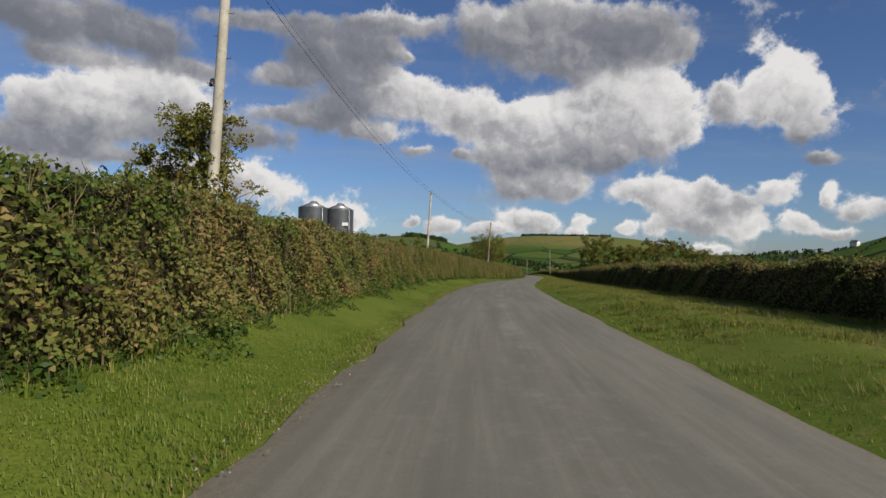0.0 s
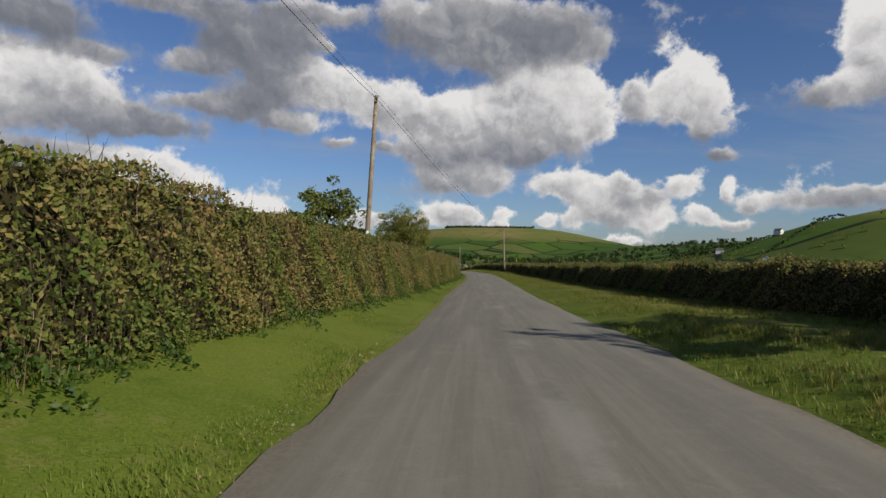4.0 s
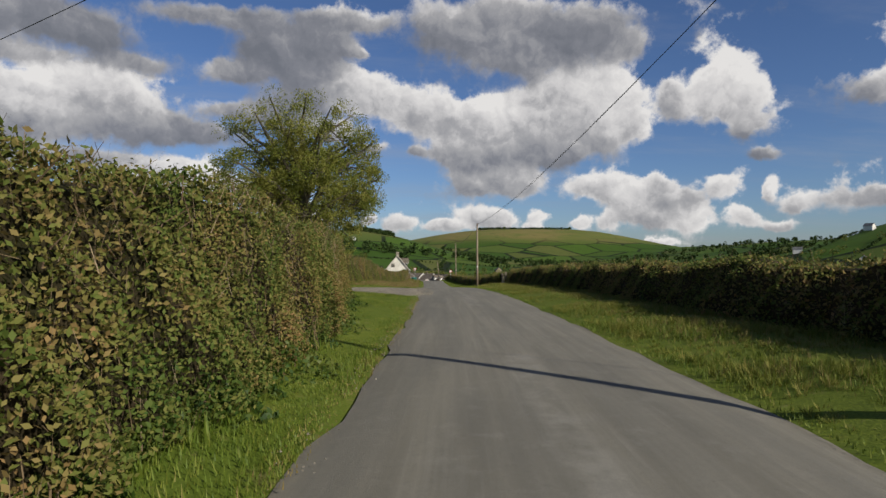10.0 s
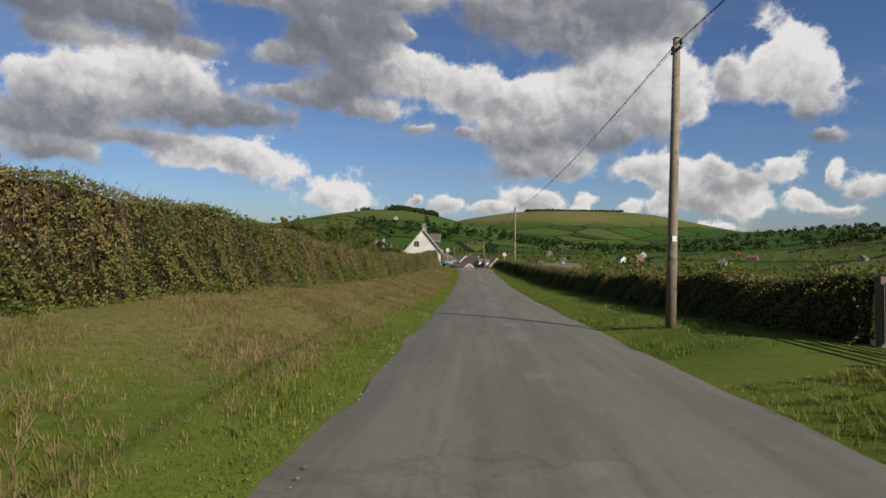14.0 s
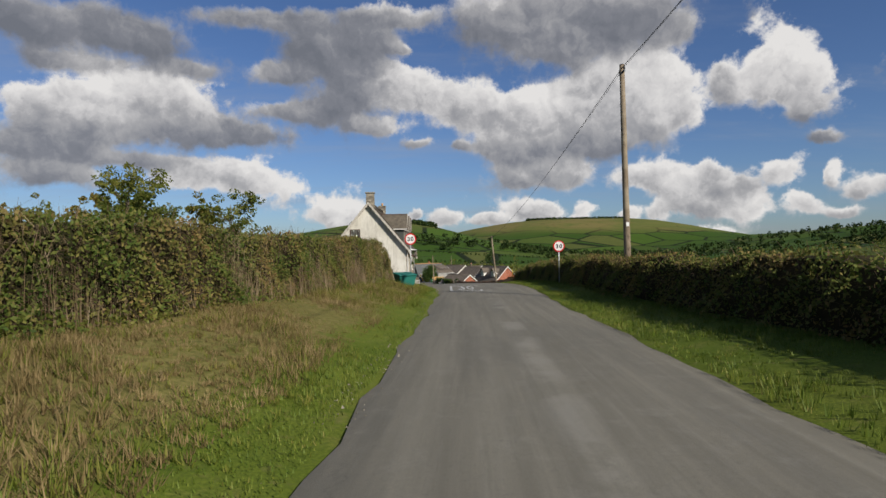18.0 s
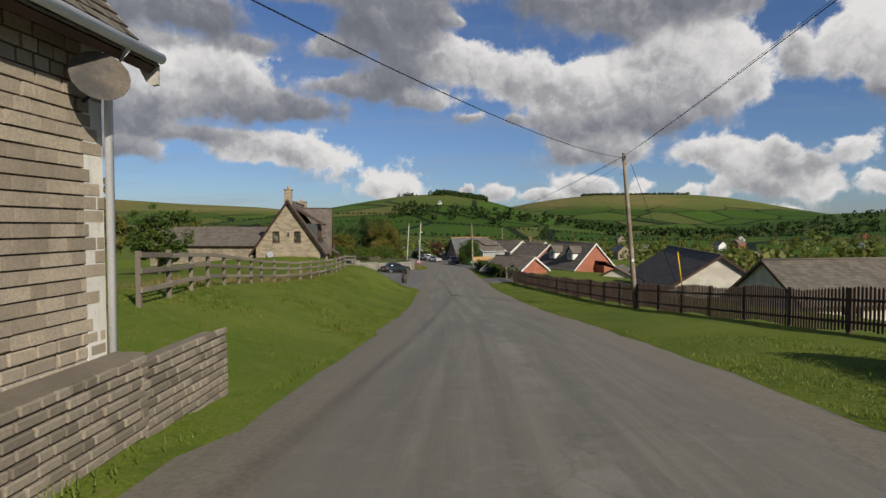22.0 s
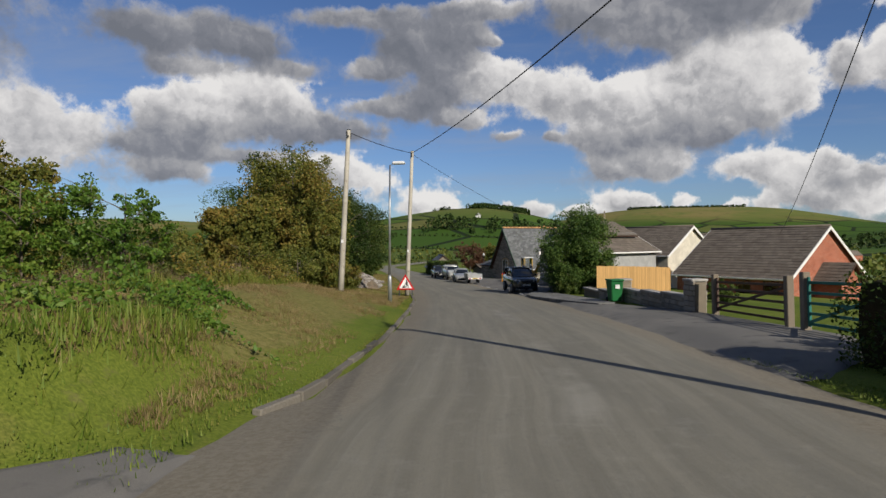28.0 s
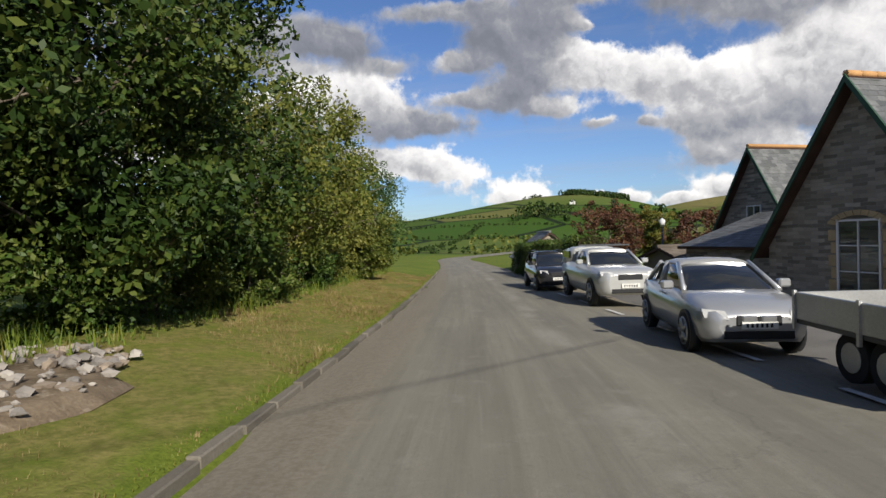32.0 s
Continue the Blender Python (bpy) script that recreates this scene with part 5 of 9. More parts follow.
def dormer(root, x_face, y, wd, z0, z_eave, z_apex, x_back, roof, cheek, frame, cols=3, rows=3, scal=None):
    """A gabled dormer looking along +x."""
    part("dormer_cheek", box_bm(x_back, y - wd / 2, z0 - .5, x_face - .06, y - wd / 2 + .08, z_eave), cheek, root)
    part("dormer_cheek", box_bm(x_back, y + wd / 2 - .08, z0 - .5, x_face - .06, y + wd / 2, z_eave), cheek, root)
    part("dormer_front", prism_bm([(y - wd / 2, z_eave), (y + wd / 2, z_eave), (y, z_apex - .06)], x_face - .1, x_face - .03, axis="x"), cheek, root)
    part("dormer_apron", box_bm(x_face - .12, y - wd / 2, z0 - .35, x_face - .02, y + wd / 2, z0), cheek, root)
    m = Matrix(((0, 1, 0, x_face), (1, 0, 0, 0), (0, 0, 1, 0), (0, 0, 0, 1)))
    window(root, m, y - wd / 2 + .08, z0, wd - .16, z_eave - z0, cols, rows, frame)
    o = .25
    rise = (z_apex - z_eave) / (wd / 2)
    for s in (-1, 1):
        ye = y + s * (wd / 2 + o)
        a, b = (x_back, ye, z_eave - o * rise), (x_face + .3, ye, z_eave - o * rise)
        c, d = (x_face + .3, y, z_apex), (x_back, y, z_apex)
        pts = (a, b, c, d) if s < 0 else (b, a, d, c)
        roof_slope(*pts, roof, root, .22, .28, .025, "dormer_roof")
        p, q = Vector((x_face + .3, ye, z_eave - o * rise)), Vector((x_face + .3, y, z_apex))
        bm = bmesh.new()
        for k in range(6):
            c0, c1 = p.lerp(q, k / 6), p.lerp(q, (k + 1) / 6)
            dr = .26 if k % 2 else .17
            prism_bm([(c0.y, c0.z), (c1.y, c1.z), (c1.y, c1.z - dr), (c0.y, c0.z - dr)], x_face + .29, x_face + .33, bm, "x")
        bmesh.ops.remove_doubles(bm, verts=bm.verts[:], dist=.0006)
        part("bargeboard", bm, scal or old_white, root)
        part("gutter", box_bm(x_back, ye - .05, z_eave - o * rise - .1, x_face + .28, ye + .05, z_eave - o * rise - .01, .015), white_paint, root)


def white_cottage():
    W, L, E, A = 6.9, 13.6, 3.75, 7.9
    z = -9.42
    root = house_frame("cottage", (27.25, 358.0, z), 0, "white rendered cottage with stone front, scalloped boards and dormers")
    S = on_wall("S", W, L)
    # gable to the drive: garage door opening below, small window above
    bm = pierced(W, E, [(.55, .1, 2.1, 2.35)], .3)
    prism_bm([(0, E), (W, E), (W / 2, A - .12)], 0, .3, moved(bm, S))
    bmesh.ops.recalc_face_normals(bm, faces=bm.faces[:])
    part("gable_wall", bm, render_mat, root, "stained white roughcast")
    part("gable_wall", prism_bm([(0, -1.5), (W, -1.5), (W, E), (W / 2, A - .12), (0, E)], L - .3, L), render_mat, root)
    part("side_wall", box_bm(0, .3, -1, .3, L - .3, E), render_mat, root)
    part("footing", box_bm(0.02, 0.02, -1.6, W - .02, L - .02, -.002), concrete_mat, root)
    door = part("garage_door", moved(box_bm(.6, -.14, .1, 2.6, -.09, 2.4), S), white_paint, root, "white panelled up-and-over door")
    for i in range(4):
        for j in range(4):
            part("panel", moved(box_bm(.66 + j * .48, -.09, .18 + i * .55, 1.08 + j * .48, -.075, .62 + i * .55, .01), S), white_paint, door)
    part("door_lintel", moved(box_bm(.4, -.01, 2.46, 2.85, .03, 2.62, .01), S), concrete_mat, root)
    window(root, S, 1.65, 4.35, .95, 1.0, 4, 3, brown_paint, depth=0.0)
    # front wall: openings for two windows and the porch
    E_ = on_wall("E", W, L)
    holes = [(1.1, 1.2, 2.45, 1.45), (4.75, .35, 2.4, 2.25), (9.3, 1.2, 2.2, 1.4)]
    part("front_wall", moved(pierced(L - .6, E + 1.4, [(h[0] - .3, h[1] + 1.4, h[2], h[3]) for h in holes], .26), E_ @ Matrix.Translation((.3, -.05, -1.4))), buff_back, root, "mortar behind buff stone")
    r = np.random.default_rng(3)
    shapes = {}
    count = 0
    row_h = .145
    rest = bmesh.new()
    for k in range(int((E + .7) / row_h)):
        zc = -.6 + k * row_h
        u = 0.0
        while u < L - .05:
            ln = float(r.choice([.2, .27, .34, .42]))
            ln = min(ln, L - u)
            z1 = zc + row_h - .015
            clear = all(u + ln <= h[0] + .01 or u >= h[0] + h[2] - .01 or z1 <= h[1] + .01 or zc >= h[1] + h[3] - .01 for h in holes)
            if clear and ln > .12 and count >= 300:
                box_bm(W - .04, u + .014, zc + .008, W - .006 + float(r.uniform(0, .02)), u + ln - .014, zc + row_h - .012, 0, rest)
            elif clear and ln > .12:
                key = round(ln, 2)
                if key not in shapes:
                    shapes[key] = bpy.data.meshes.new("block")
                    b = box_bm(.014, 0, .008, key - .014, .05, row_h - .012, .012)
                    b.to_mesh(shapes[key])
                    b.free()
                    shapes[key].materials.append(buff_stone)
                ob = new("block", shapes[key])
                ob.parent = root
                ob.matrix_local = Matrix.Translation((W - .055 + float(r.uniform(0, .02)), u, zc)) @ Matrix(((0, 1, 0, 0), (1, 0, 0, 0), (0, 0, 1, 0), (0, 0, 0, 1)))
                count += 1
            u += ln
    tagged(part("blockwork", rest, buff_rest, root), kind="stuff")
    window(root, E_, 1.1, 1.2, 2.45, 1.45, 4, 3, white_paint)
    window(root, E_, 9.3, 1.2, 2.2, 1.4, 4, 3, white_paint)
    # porch: recessed white walls, door, canopy
    part("porch_wall", box_bm(W - 1.05, 4.7, .3, W - .95, 7.2, 2.65), white_paint, root)
    for y in (4.72, 7.06):
        part("porch_cheek", box_bm(W - .95, y, .3, W - .02, y + .1, 2.65), white_paint, root)
    fd = part("front_door", box_bm(W - .94, 4.95, .36, W - .89, 5.85, 2.35, .01), white_paint, root, "white door with a small glazed light")
    part("door_glass", box_bm(W - .888, 5.2, 1.5, W - .88, 5.6, 2.15), car_glass, fd)
    for y in (4.62, 7.14):
        part("porch_post", box_bm(W - .02, y, -.2, W + .13, y + .16, 2.62, .01), old_white, root)
    roof_slope((W + .75, 4.25, 2.62), (W + .75, 7.65, 2.62), (W - .02, 7.65, 3.12), (W - .02, 4.25, 3.12), house_slate, root, .17, .28, .02, "porch_roof")
    bm = bmesh.new()
    for k in range(12):
        y0 = 4.25 + k * .283
        prism_bm([(y0, 2.62), (y0 + .283, 2.62), (y0 + .26, 2.44), (y0 + .14, 2.38), (y0 + .02, 2.44)], W + .72, W + .76, bm, "x")
    part("scalloped_fascia", bm, old_white, root)
    part("step", box_bm(W - .9, 4.6, .15, W + .55, 7.3, .345, .02), concrete_mat, root)
    part("step", box_bm(W + .1, 4.5, -.25, W + 1.0, 7.4, .14, .02), concrete_mat, root)
    for y in (5.05, 6.95):
        bk = part("hanging_basket", quads_mesh("hanging_basket", leaves(clump_points(np.array([[W + .25, y, 1.95]]), [.2], 160), .06), green_leaf), green_leaf, root, "round basket of green leaves and white flowers")
        part("basket_chain", tube_bm([(W + .25, y, 2.1), (W + .25, y, 2.6)], .008, 4), wire_mat, bk)
    lan = part("wall_lantern", tube_bm([(W - .85, 6.2, 1.95), (W - .85, 6.2, 2.05), (W - .85, 6.2, 2.2), (W - .85, 6.2, 2.28)], [.05, .1, .08, .02], 8), brown_paint, root)
    # roof, boards, gutters
    gable_roof(root, W, L, E, A, house_slate, .42, .42, None, .19, .17)
    barge(root, W, E, A, -.4, old_white, .42, .27, True)
    barge(root, W, E, A, L + .45, old_white, .42, .27, True)
    for x in (-.55, W + .42):
        part("gutter", tube_bm([(x + .05, -.45, E - .38), (x + .05, L + .4, E - .42)], .065, 8), white_paint, root)
    part("downpipe", tube_bm([(W + .45, .12, E - .45), (W + .1, .05, E - .7), (W + .08, .05, -.5)], .045, 8), white_paint, root)
    part("downpipe", tube_bm([(W + .45, L - .2, E - .45), (W + .12, L - .05, E - .8), (W + .1, L - .05, -.8)], .045, 8), white_paint, root)
    for y in (3.2, 6.9, 10.4):
        dormer(root, W - .3, y, 1.9, 4.2, 5.75, 6.95, W / 2 + .5, house_slate, slate_clad, grey_frame, scal=old_white)
    chimney(root, W / 2 + .1, .5, A - .6, A + .85, .75, .55, school_stone, 0)
    chimney(root, W / 2, L - .5, A - .6, A + .5, .75, .55, school_stone, 1)
    dish = part("satellite_dish", tube_bm([(W + .3, L - .45, 2.9), (W + .34, L - .49, 2.92)], [.24, .28], 16), planter_mat, root)
    part("bracket", tube_bm([(W, L - .3, 2.7), (W + .3, L - .35, 2.88)], .02, 6), dark_metal, dish)


def stone_house():
    W, L, E, A = 7.3, 20.0, 3.3, 8.6
    root = house_frame("stone_house", (12.6, 427.5, -13.75), 12.5, "large pale stone house with steep tiled roof and slate dormer")
    S, E_ = on_wall("S", W, L), on_wall("E", W, L)
    for y0 in (0, L - .3):
        part("gable_wall", prism_bm([(.2, -1), (W - .2, -1), (W - .2, E), (W / 2, A - .3), (.2, E)], y0, y0 + .3), pale_stone, root)
    for u in (2.0, 4.3):
        window(root, S, u, 4.0, .72, 1.15, 1, 1, brown_paint, depth=.0)
    part("wall_lamp", tube_bm([(W / 2 + .05, -.05, 4.6), (W / 2 + .05, -.12, 4.85), (W / 2 + .05, -.06, 5.1)], [.05, .13, .03], 8), dark_metal, root)
    part("satellite_dish", tube_bm([(1.75, -.25, 2.6), (1.75, -.3, 2.62)], [.3, .36], 16), metal_grey, root)
    part("side_wall", moved(pierced(L - .6, E + 1, [(1.4, 1.0, 2.5, 2.3), (4.6, 1.0, 1.4, 2.3)], .28), E_ @ Matrix.Translation((.3, -.2, -1))), grey_render, root)
    part("side_wall", box_bm(.2, .3, -1, .5, L - .3, E), pale_stone, root)
    gd = part("garage_door", moved(box_bm(1.72, -.34, .02, 4.2, -.28, 2.28), E_), red_door, root, "maroon timber garage door with small lights")
    for k in range(6):
        part("light", moved(box_bm(1.8 + k * .4, -.279, 1.72, 2.08 + k * .4, -.27, 2.05), E_), car_glass, gd)
    part("porch_recess", moved(box_bm(4.9, -1.3, 0, 6.3, -1.25, 2.3), E_), grey_render, root)
    for u in (1.3, 4.6, 6.4):
        part("downpipe", moved(tube_bm([(u, .0, 2.7), (u, -.1, 2.4), (u, -.12, -.2)], .045, 8), E_), black_plastic, root)
    # roof slopes with long slate dormers to the court
    gable_roof(root, W, L, E, A, brown_tile, .5, .5, None, .26, .3)
    barge(root, W, E, A, -.45, brown_paint, .5, .3)
    for u0, u1, cols in ((1.4, 8.0, 3), (13.6, 18.4, 2)):
        part("dormer_wall", moved(box_bm(u0, -2.7, 3.6, u1, -.6, 6.0), E_), slate_clad, root, "dark slate-hung dormer")
        roof_slope((W + .0, u0 - .35, 5.9), (W + .0, u1 + .35, 5.9), (W / 2 + .8, u1 + .35, 7.7), (W / 2 + .8, u0 - .35, 7.7), brown_tile, root, .26, .3, .03, "dormer_roof")
        step = (u1 - u0) / cols
        for k in range(cols):
            window(root, E_, u0 + step * k + .35, 4.35, 1.35 if k != 1 else .9, 1.25, 2, 1, brown_paint, depth=-.59)
    # cross gable with porch
    gx0, gx1 = 8.3, 13.1
    mid = (gx0 + gx1) / 2
    part("cross_gable", prism_bm([(gx0 + .3, -1), (gx1 - .3, -1), (gx1 - .3, 2.8), (mid, 7.6), (gx0 + .3, 2.8)], W - 3, W + .1, axis="x"), pale_stone, root)
    for s, (p, q) in enumerate((((gx0 - .1), mid), ((gx1 + .1), mid))):
        a, b = (W + .6, p, 2.2), (W / 2 + .3, p, 2.2)
        c, d = (W / 2 + .3, mid, 8.1), (W + .6, mid, 8.1)
        roof_slope(*((b, a, d, c) if s == 0 else (a, b, c, d)), brown_tile, root, .26, .3, .03, "cross_roof")
        p0, p1 = Vector((W + .6, p, 2.2)), Vector((W + .6, mid, 8.1))
        part("bargeboard", prism_bm([(p0.y, p0.z), (p1.y, p1.z), (p1.y, p1.z - .4), (p0.y, p0.z - .4)], W + .58, W + .63, axis="x"), brown_paint, root)
    m = Matrix(((0, 1, 0, W + .12), (1, 0, 0, 0), (0, 0, 1, 0), (0, 0, 0, 1)))
    window(root, m, mid - 1.0, 3.6, .8, 1.5, 1, 1, brown_paint, depth=.0)
    window(root, m, mid + .2, 3.6, .8, 1.5, 1, 1, brown_paint, depth=.0)
    window(root, m, mid - 1.6, .3, 1.4, 1.9, 2, 1, brown_paint, depth=.0)
    part("porch_door", moved(box_bm(mid + .1, .0, 0, mid + 1.1, .06, 2.1), m), brown_paint, root)
    roof_slope((W + 1.4, gx0 + .4, 2.25), (W + 1.4, gx1 - .4, 2.25), (W + .15, gx1 - .4, 2.95), (W + .15, gx0 + .4, 2.95), brown_tile, root, .24, .3, .03, "porch_roof")
    for y in (gx0 + .6, gx1 - .6):
        part("porch_post", box_bm(W + 1.2, y - .07, -.3, W + 1.34, y + .07, 2.2), brown_paint, root)
    window(root, E_, 15.0, .9, 1.6, 1.3, 2, 1, brown_paint, depth=-.1)
    chimney(root, W / 2, .55, A - .5, A + 1.1, .8, .8, pale_stone, 1)
    chimney(root, W / 2 - .3, 17.5, A - .8, A + .45, 1.4, .8, pale_stone, 2)
    # long low barn behind
    b = house_frame("barn", (-3.0, 433.5, -13.4), 0, "long low barn with a grey tiled roof behind the stone house", "barn")
    part("wall", box_bm(0, 0, -1, 14.5, 6, 3.1), pale_stone, b)
    roof_slope((-.3, -.4, 3.0), (14.8, -.4, 3.0), (14.8, 3, 5.3), (-.3, 3, 5.3), brown_tile, b, .3, .36)
    roof_slope((14.8, 6.4, 3.0), (-.3, 6.4, 3.0), (-.3, 3, 5.3), (14.8, 3, 5.3), brown_tile, b, .5, .8)


def school():
    # gable towards the road, ridge running away from it
    W, L, E, A = 6.3, 11.5, 2.15, 6.75
    yaw = -58.0
    root = house_frame("school_house", (26.2, 528.95, -18.05), yaw, "old slate-roofed stone schoolhouse with arched window and solar panels")
    S = on_wall("S", W, L)
    hole = (W / 2 - .15, .55, 1.3, 2.35)
    part("gable_wall", prism_bm([(0, -1), (W, -1), (W, E), (W / 2, A - .2), (0, E)], 0, .4), school_stone, root, "grey rubble stone gable")
    part("gable_wall", prism_bm([(0, -1), (W, -1), (W, E), (W / 2, A - .2), (0, E)], L - .4, L), school_stone, root)
    part("side_wall", box_bm(W - .4, .4, -1, W, L - .4, E), school_stone, root)
    part("side_wall", box_bm(0, .4, -1, .4, L - .4, E), school_stone, root)
    u0 = W / 2 - .65
    win = window(root, S, u0, .6, 1.3, 2.2, 2, 3, white_paint, depth=.0)
    for k in range(9):
        a0, a1 = math.pi * (.12 + .76 * k / 9), math.pi * (.12 + .76 * (k + 1) / 9) - .02
        pts = [(u0 + .65 - r_ * math.cos(t_) * 1.0, 2.5 + r_ * math.sin(t_) * .55) for r_, t_ in ((.75, a0), (.75, a1), (1.02, a1), (1.02, a0))]
        part("voussoir", prism_bm(pts, -.07, -.005), dressed, root)
    for k in range(6):
        for u in (u0 - .28, u0 + 1.33):
            wd = .26 if k % 2 else .18
            part("quoin", moved(box_bm(u + (.26 - wd if u < u0 else 0), .005, .4 + k * .36, u + (.26 if u < u0 else wd), .05, .72 + k * .36, .01), S), dressed, root)
    for k in range(5):
        wd = .42 if k % 2 else .28
        part("quoin", box_bm(W - wd + .02, -.03, -.2 + k * .46, W + .03, .3, .22 + k * .46, .012), dressed, root)
    roof_slope((W + .35, -.4, E - .45), (W + .35, L + .3, E - .45), (W / 2, L + .3, A), (W / 2, -.4, A), grey_slate, root, .2, .3, .014)
    roof_slope((-.35, L + .3, E - .45), (-.35, -.4, E - .45), (W / 2, -.4, A), (W / 2, L + .3, A), grey_slate, root, .2, .3, .014)
    for k in range(24):
        part("ridge_tile", tube_bm([(W / 2, -.4 + k * .508, A + .03), (W / 2, .1 + k * .508, A + .03)], .1, 6), ridge_mat, root)
    barge(root, W, E, A, -.4, green_paint, .35, .2)
    part("gutter", tube_bm([(W + .4, -.3, E - .48), (W + .4, L + .2, E - .5)], .06, 8), white_paint, root)
    # solar panels on the slope
    n = Vector((A - E + .45, 0, W / 2 + .35)).normalized()
    for k in range(2):
        c = Vector((W / 2 + (W / 2 + .35) * .36, 5.6 + k * 1.12, A - (A - E + .45) * .36)) + n * .16
        bm = bmesh.new()
        bmesh.ops.create_cube(bm, size=1)
        up = Vector((-(W / 2 + .35), 0, A - E + .45)).normalized()
        m = Matrix((up * 1.9, Vector((0, 1, 0)) * 1.05, n * .08)).transposed().to_4x4()
        m.translation = c
        moved(bm, m)
        sp = part("solar_panel", bm, panel_blue, root, "dark blue solar panel")
    part("roof_window", box_bm(W / 2 + 1.8, 9.0, 3.6, W / 2 + 1.9, 9.5, 4.1), car_glass, root)
    # lower link and the second gable
    link = house_frame("school_lean_to", (24.2, 534.6, -18.3), yaw, "low slate lean-to beside the schoolhouse", "building")
    part("wall", box_bm(0, 0, -.5, 5.6, 4, 2.2), school_stone, link)
    roof_slope((-.2, -.3, 2.2), (5.8, -.3, 2.2), (5.8, 4, 3.6), (-.2, 4, 3.6), grey_slate, link, .2, .3, .014)
    two = house_frame("school_house", (26.3, 541.0, -18.4), yaw, "second slate gable of the old stone school", "house")
    part("gable_wall", prism_bm([(0, -1), (5.2, -1), (5.2, 2.7), (2.6, 6.7), (0, 2.7)], 0, 9), school_stone, two)
    window(two, on_wall("S", 5.2, 9), 2.15, 2.6, .9, 1.5, 2, 2, white_paint, depth=.0)
    roof_slope((5.5, -.35, 2.25), (5.5, 9.2, 2.25), (2.6, 9.2, 6.9), (2.6, -.35, 6.9), grey_slate, two, .2, .3, .014)
    roof_slope((-.3, 9.2, 2.25), (-.3, -.35, 2.25), (2.6, -.35, 6.9), (2.6, 9.2, 6.9), grey_slate, two, .2, .3, .014)
    barge(two, 5.2, 2.7, 6.9, -.35, green_paint, .3, .2)
    part("ridge", tube_bm([(2.6, -.35, 6.95), (2.6, 9.2, 6.95)], .1, 6), ridge_mat, two)
    chimney(two, 2.6, 6.0, 6.0, 7.3, .7, .6, red_brick, 2)


white_cottage()
stone_house()
school()
# bungalow with brick gable beside the wide forecourt
b1 = simple_house((48.0, 496.4, -17.95), 39, 9.6, 8.8, 2.35, 5.7, red_brick, brown_tile, "red brick bungalow with brown tiled roof and white boards",
                  [("W", 1.1, .8, 1.2, 1.2, 2, 1, brown_paint), ("W", 5.0, .8, 1.1, 1.2, 2, 1, brown_paint), ("W", 7.0, .8, 1.1, 1.2, 2, 1, brown_paint)], trim=white_paint)
part("porch", prism_bm([(3.0, -1), (5.6, -1), (5.6, 1.9), (4.3, 3.0), (3.0, 1.9)], -1.8, 0), red_brick, b1)
roof_slope((5.9, -2.1, 1.75), (5.9, 0, 1.75), (4.3, 0, 3.15), (4.3, -2.1, 3.15), brown_tile, b1, .3, .4, .03, "porch_roof")
roof_slope((2.7, 0, 1.75), (2.7, -2.1, 1.75), (4.3, -2.1, 3.15), (4.3, 0, 3.15), brown_tile, b1, .3, .4, .03, "porch_roof")
# garage, house with dormers, bungalow, white bungalow behind the fence
simple_house((42.3, 444.6, -16.7), 50, 6.6, 6.5, 2.55, 4.35, red_brick, brown_tile, "red brick garage with dark tiled roof and white boards", [], trim=white_paint, name="garage")
h3 = simple_house((52.4, 463.2, -18.2), 31, 8.4, 11.0, 3.2, 7.2, red_brick, brown_tile, "red brick house with tiled roof and dormers below the road",
                  [("S", 1.2, .9, .9, 1.1, 2, 2, white_paint), ("W", 2.0, .9, 1.2, 1.1, 2, 2, white_paint)], trim=white_paint)
part("wing", prism_bm([(4.2, -1), (8.2, -1), (8.2, 2.5), (4.2, 3.6)], -2.2, 0), red_brick, h3)
roof_slope((8.5, -2.5, 2.45), (8.5, 0, 2.45), (4.2, 0, 4.3), (4.2, -2.5, 4.3), brown_tile, h3, .3, .4, .03, "wing_roof")
for y in (2.6, 7.6):
    part("dormer_wall", prism_bm([(y - .75, 4.4), (y + .75, 4.4), (y + .75, 5.7), (y, 6.5), (y - .75, 5.7)], 1.0, 3.2, axis="x"), white_paint, h3)
    window(h3, Matrix(((0, -1, 0, 1.0), (1, 0, 0, 0), (0, 0, 1, 0), (0, 0, 0, 1))), y - .5, 4.6, 1.0, 1.05, 2, 1, white_paint, depth=.0)
    roof_slope((.7, y + 1.0, 5.5), (.7, y, 6.75), (3.2, y, 6.75), (3.2, y + 1.0, 5.5), brown_tile, h3, .3, .4, .03, "dormer_roof")
    roof_slope((.7, y, 6.75), (.7, y - 1.0, 5.5), (3.2, y - 1.0, 5.5), (3.2, y, 6.75), brown_tile, h3, .3, .4, .03, "dormer_roof")
fh = simple_house((50.5, 522.0, -17.6), 50, 8.0, 11.0, 2.9, 5.2, cream_mat, brown_tile, "bungalow with brown tiled roof and a brick chimney behind the others", [], trim=white_paint)
chimney(fh, 4.0, 5.0, 4.9, 5.9, .7, .7, buff_back, 2)
wb = simple_house((53.4, 416.2, -15.6), -5.5, 8.4, 21.0, 2.3, 5.1, cream_mat, brown_tile, "white bungalow with dark tiled roof below the road fence",
                  [("W", 3.0, .8, 1.6, 1.2, 3, 2, white_paint), ("W", 8.0, .8, 1.2, 1.2, 2, 2, white_paint)], trim=brown_paint)
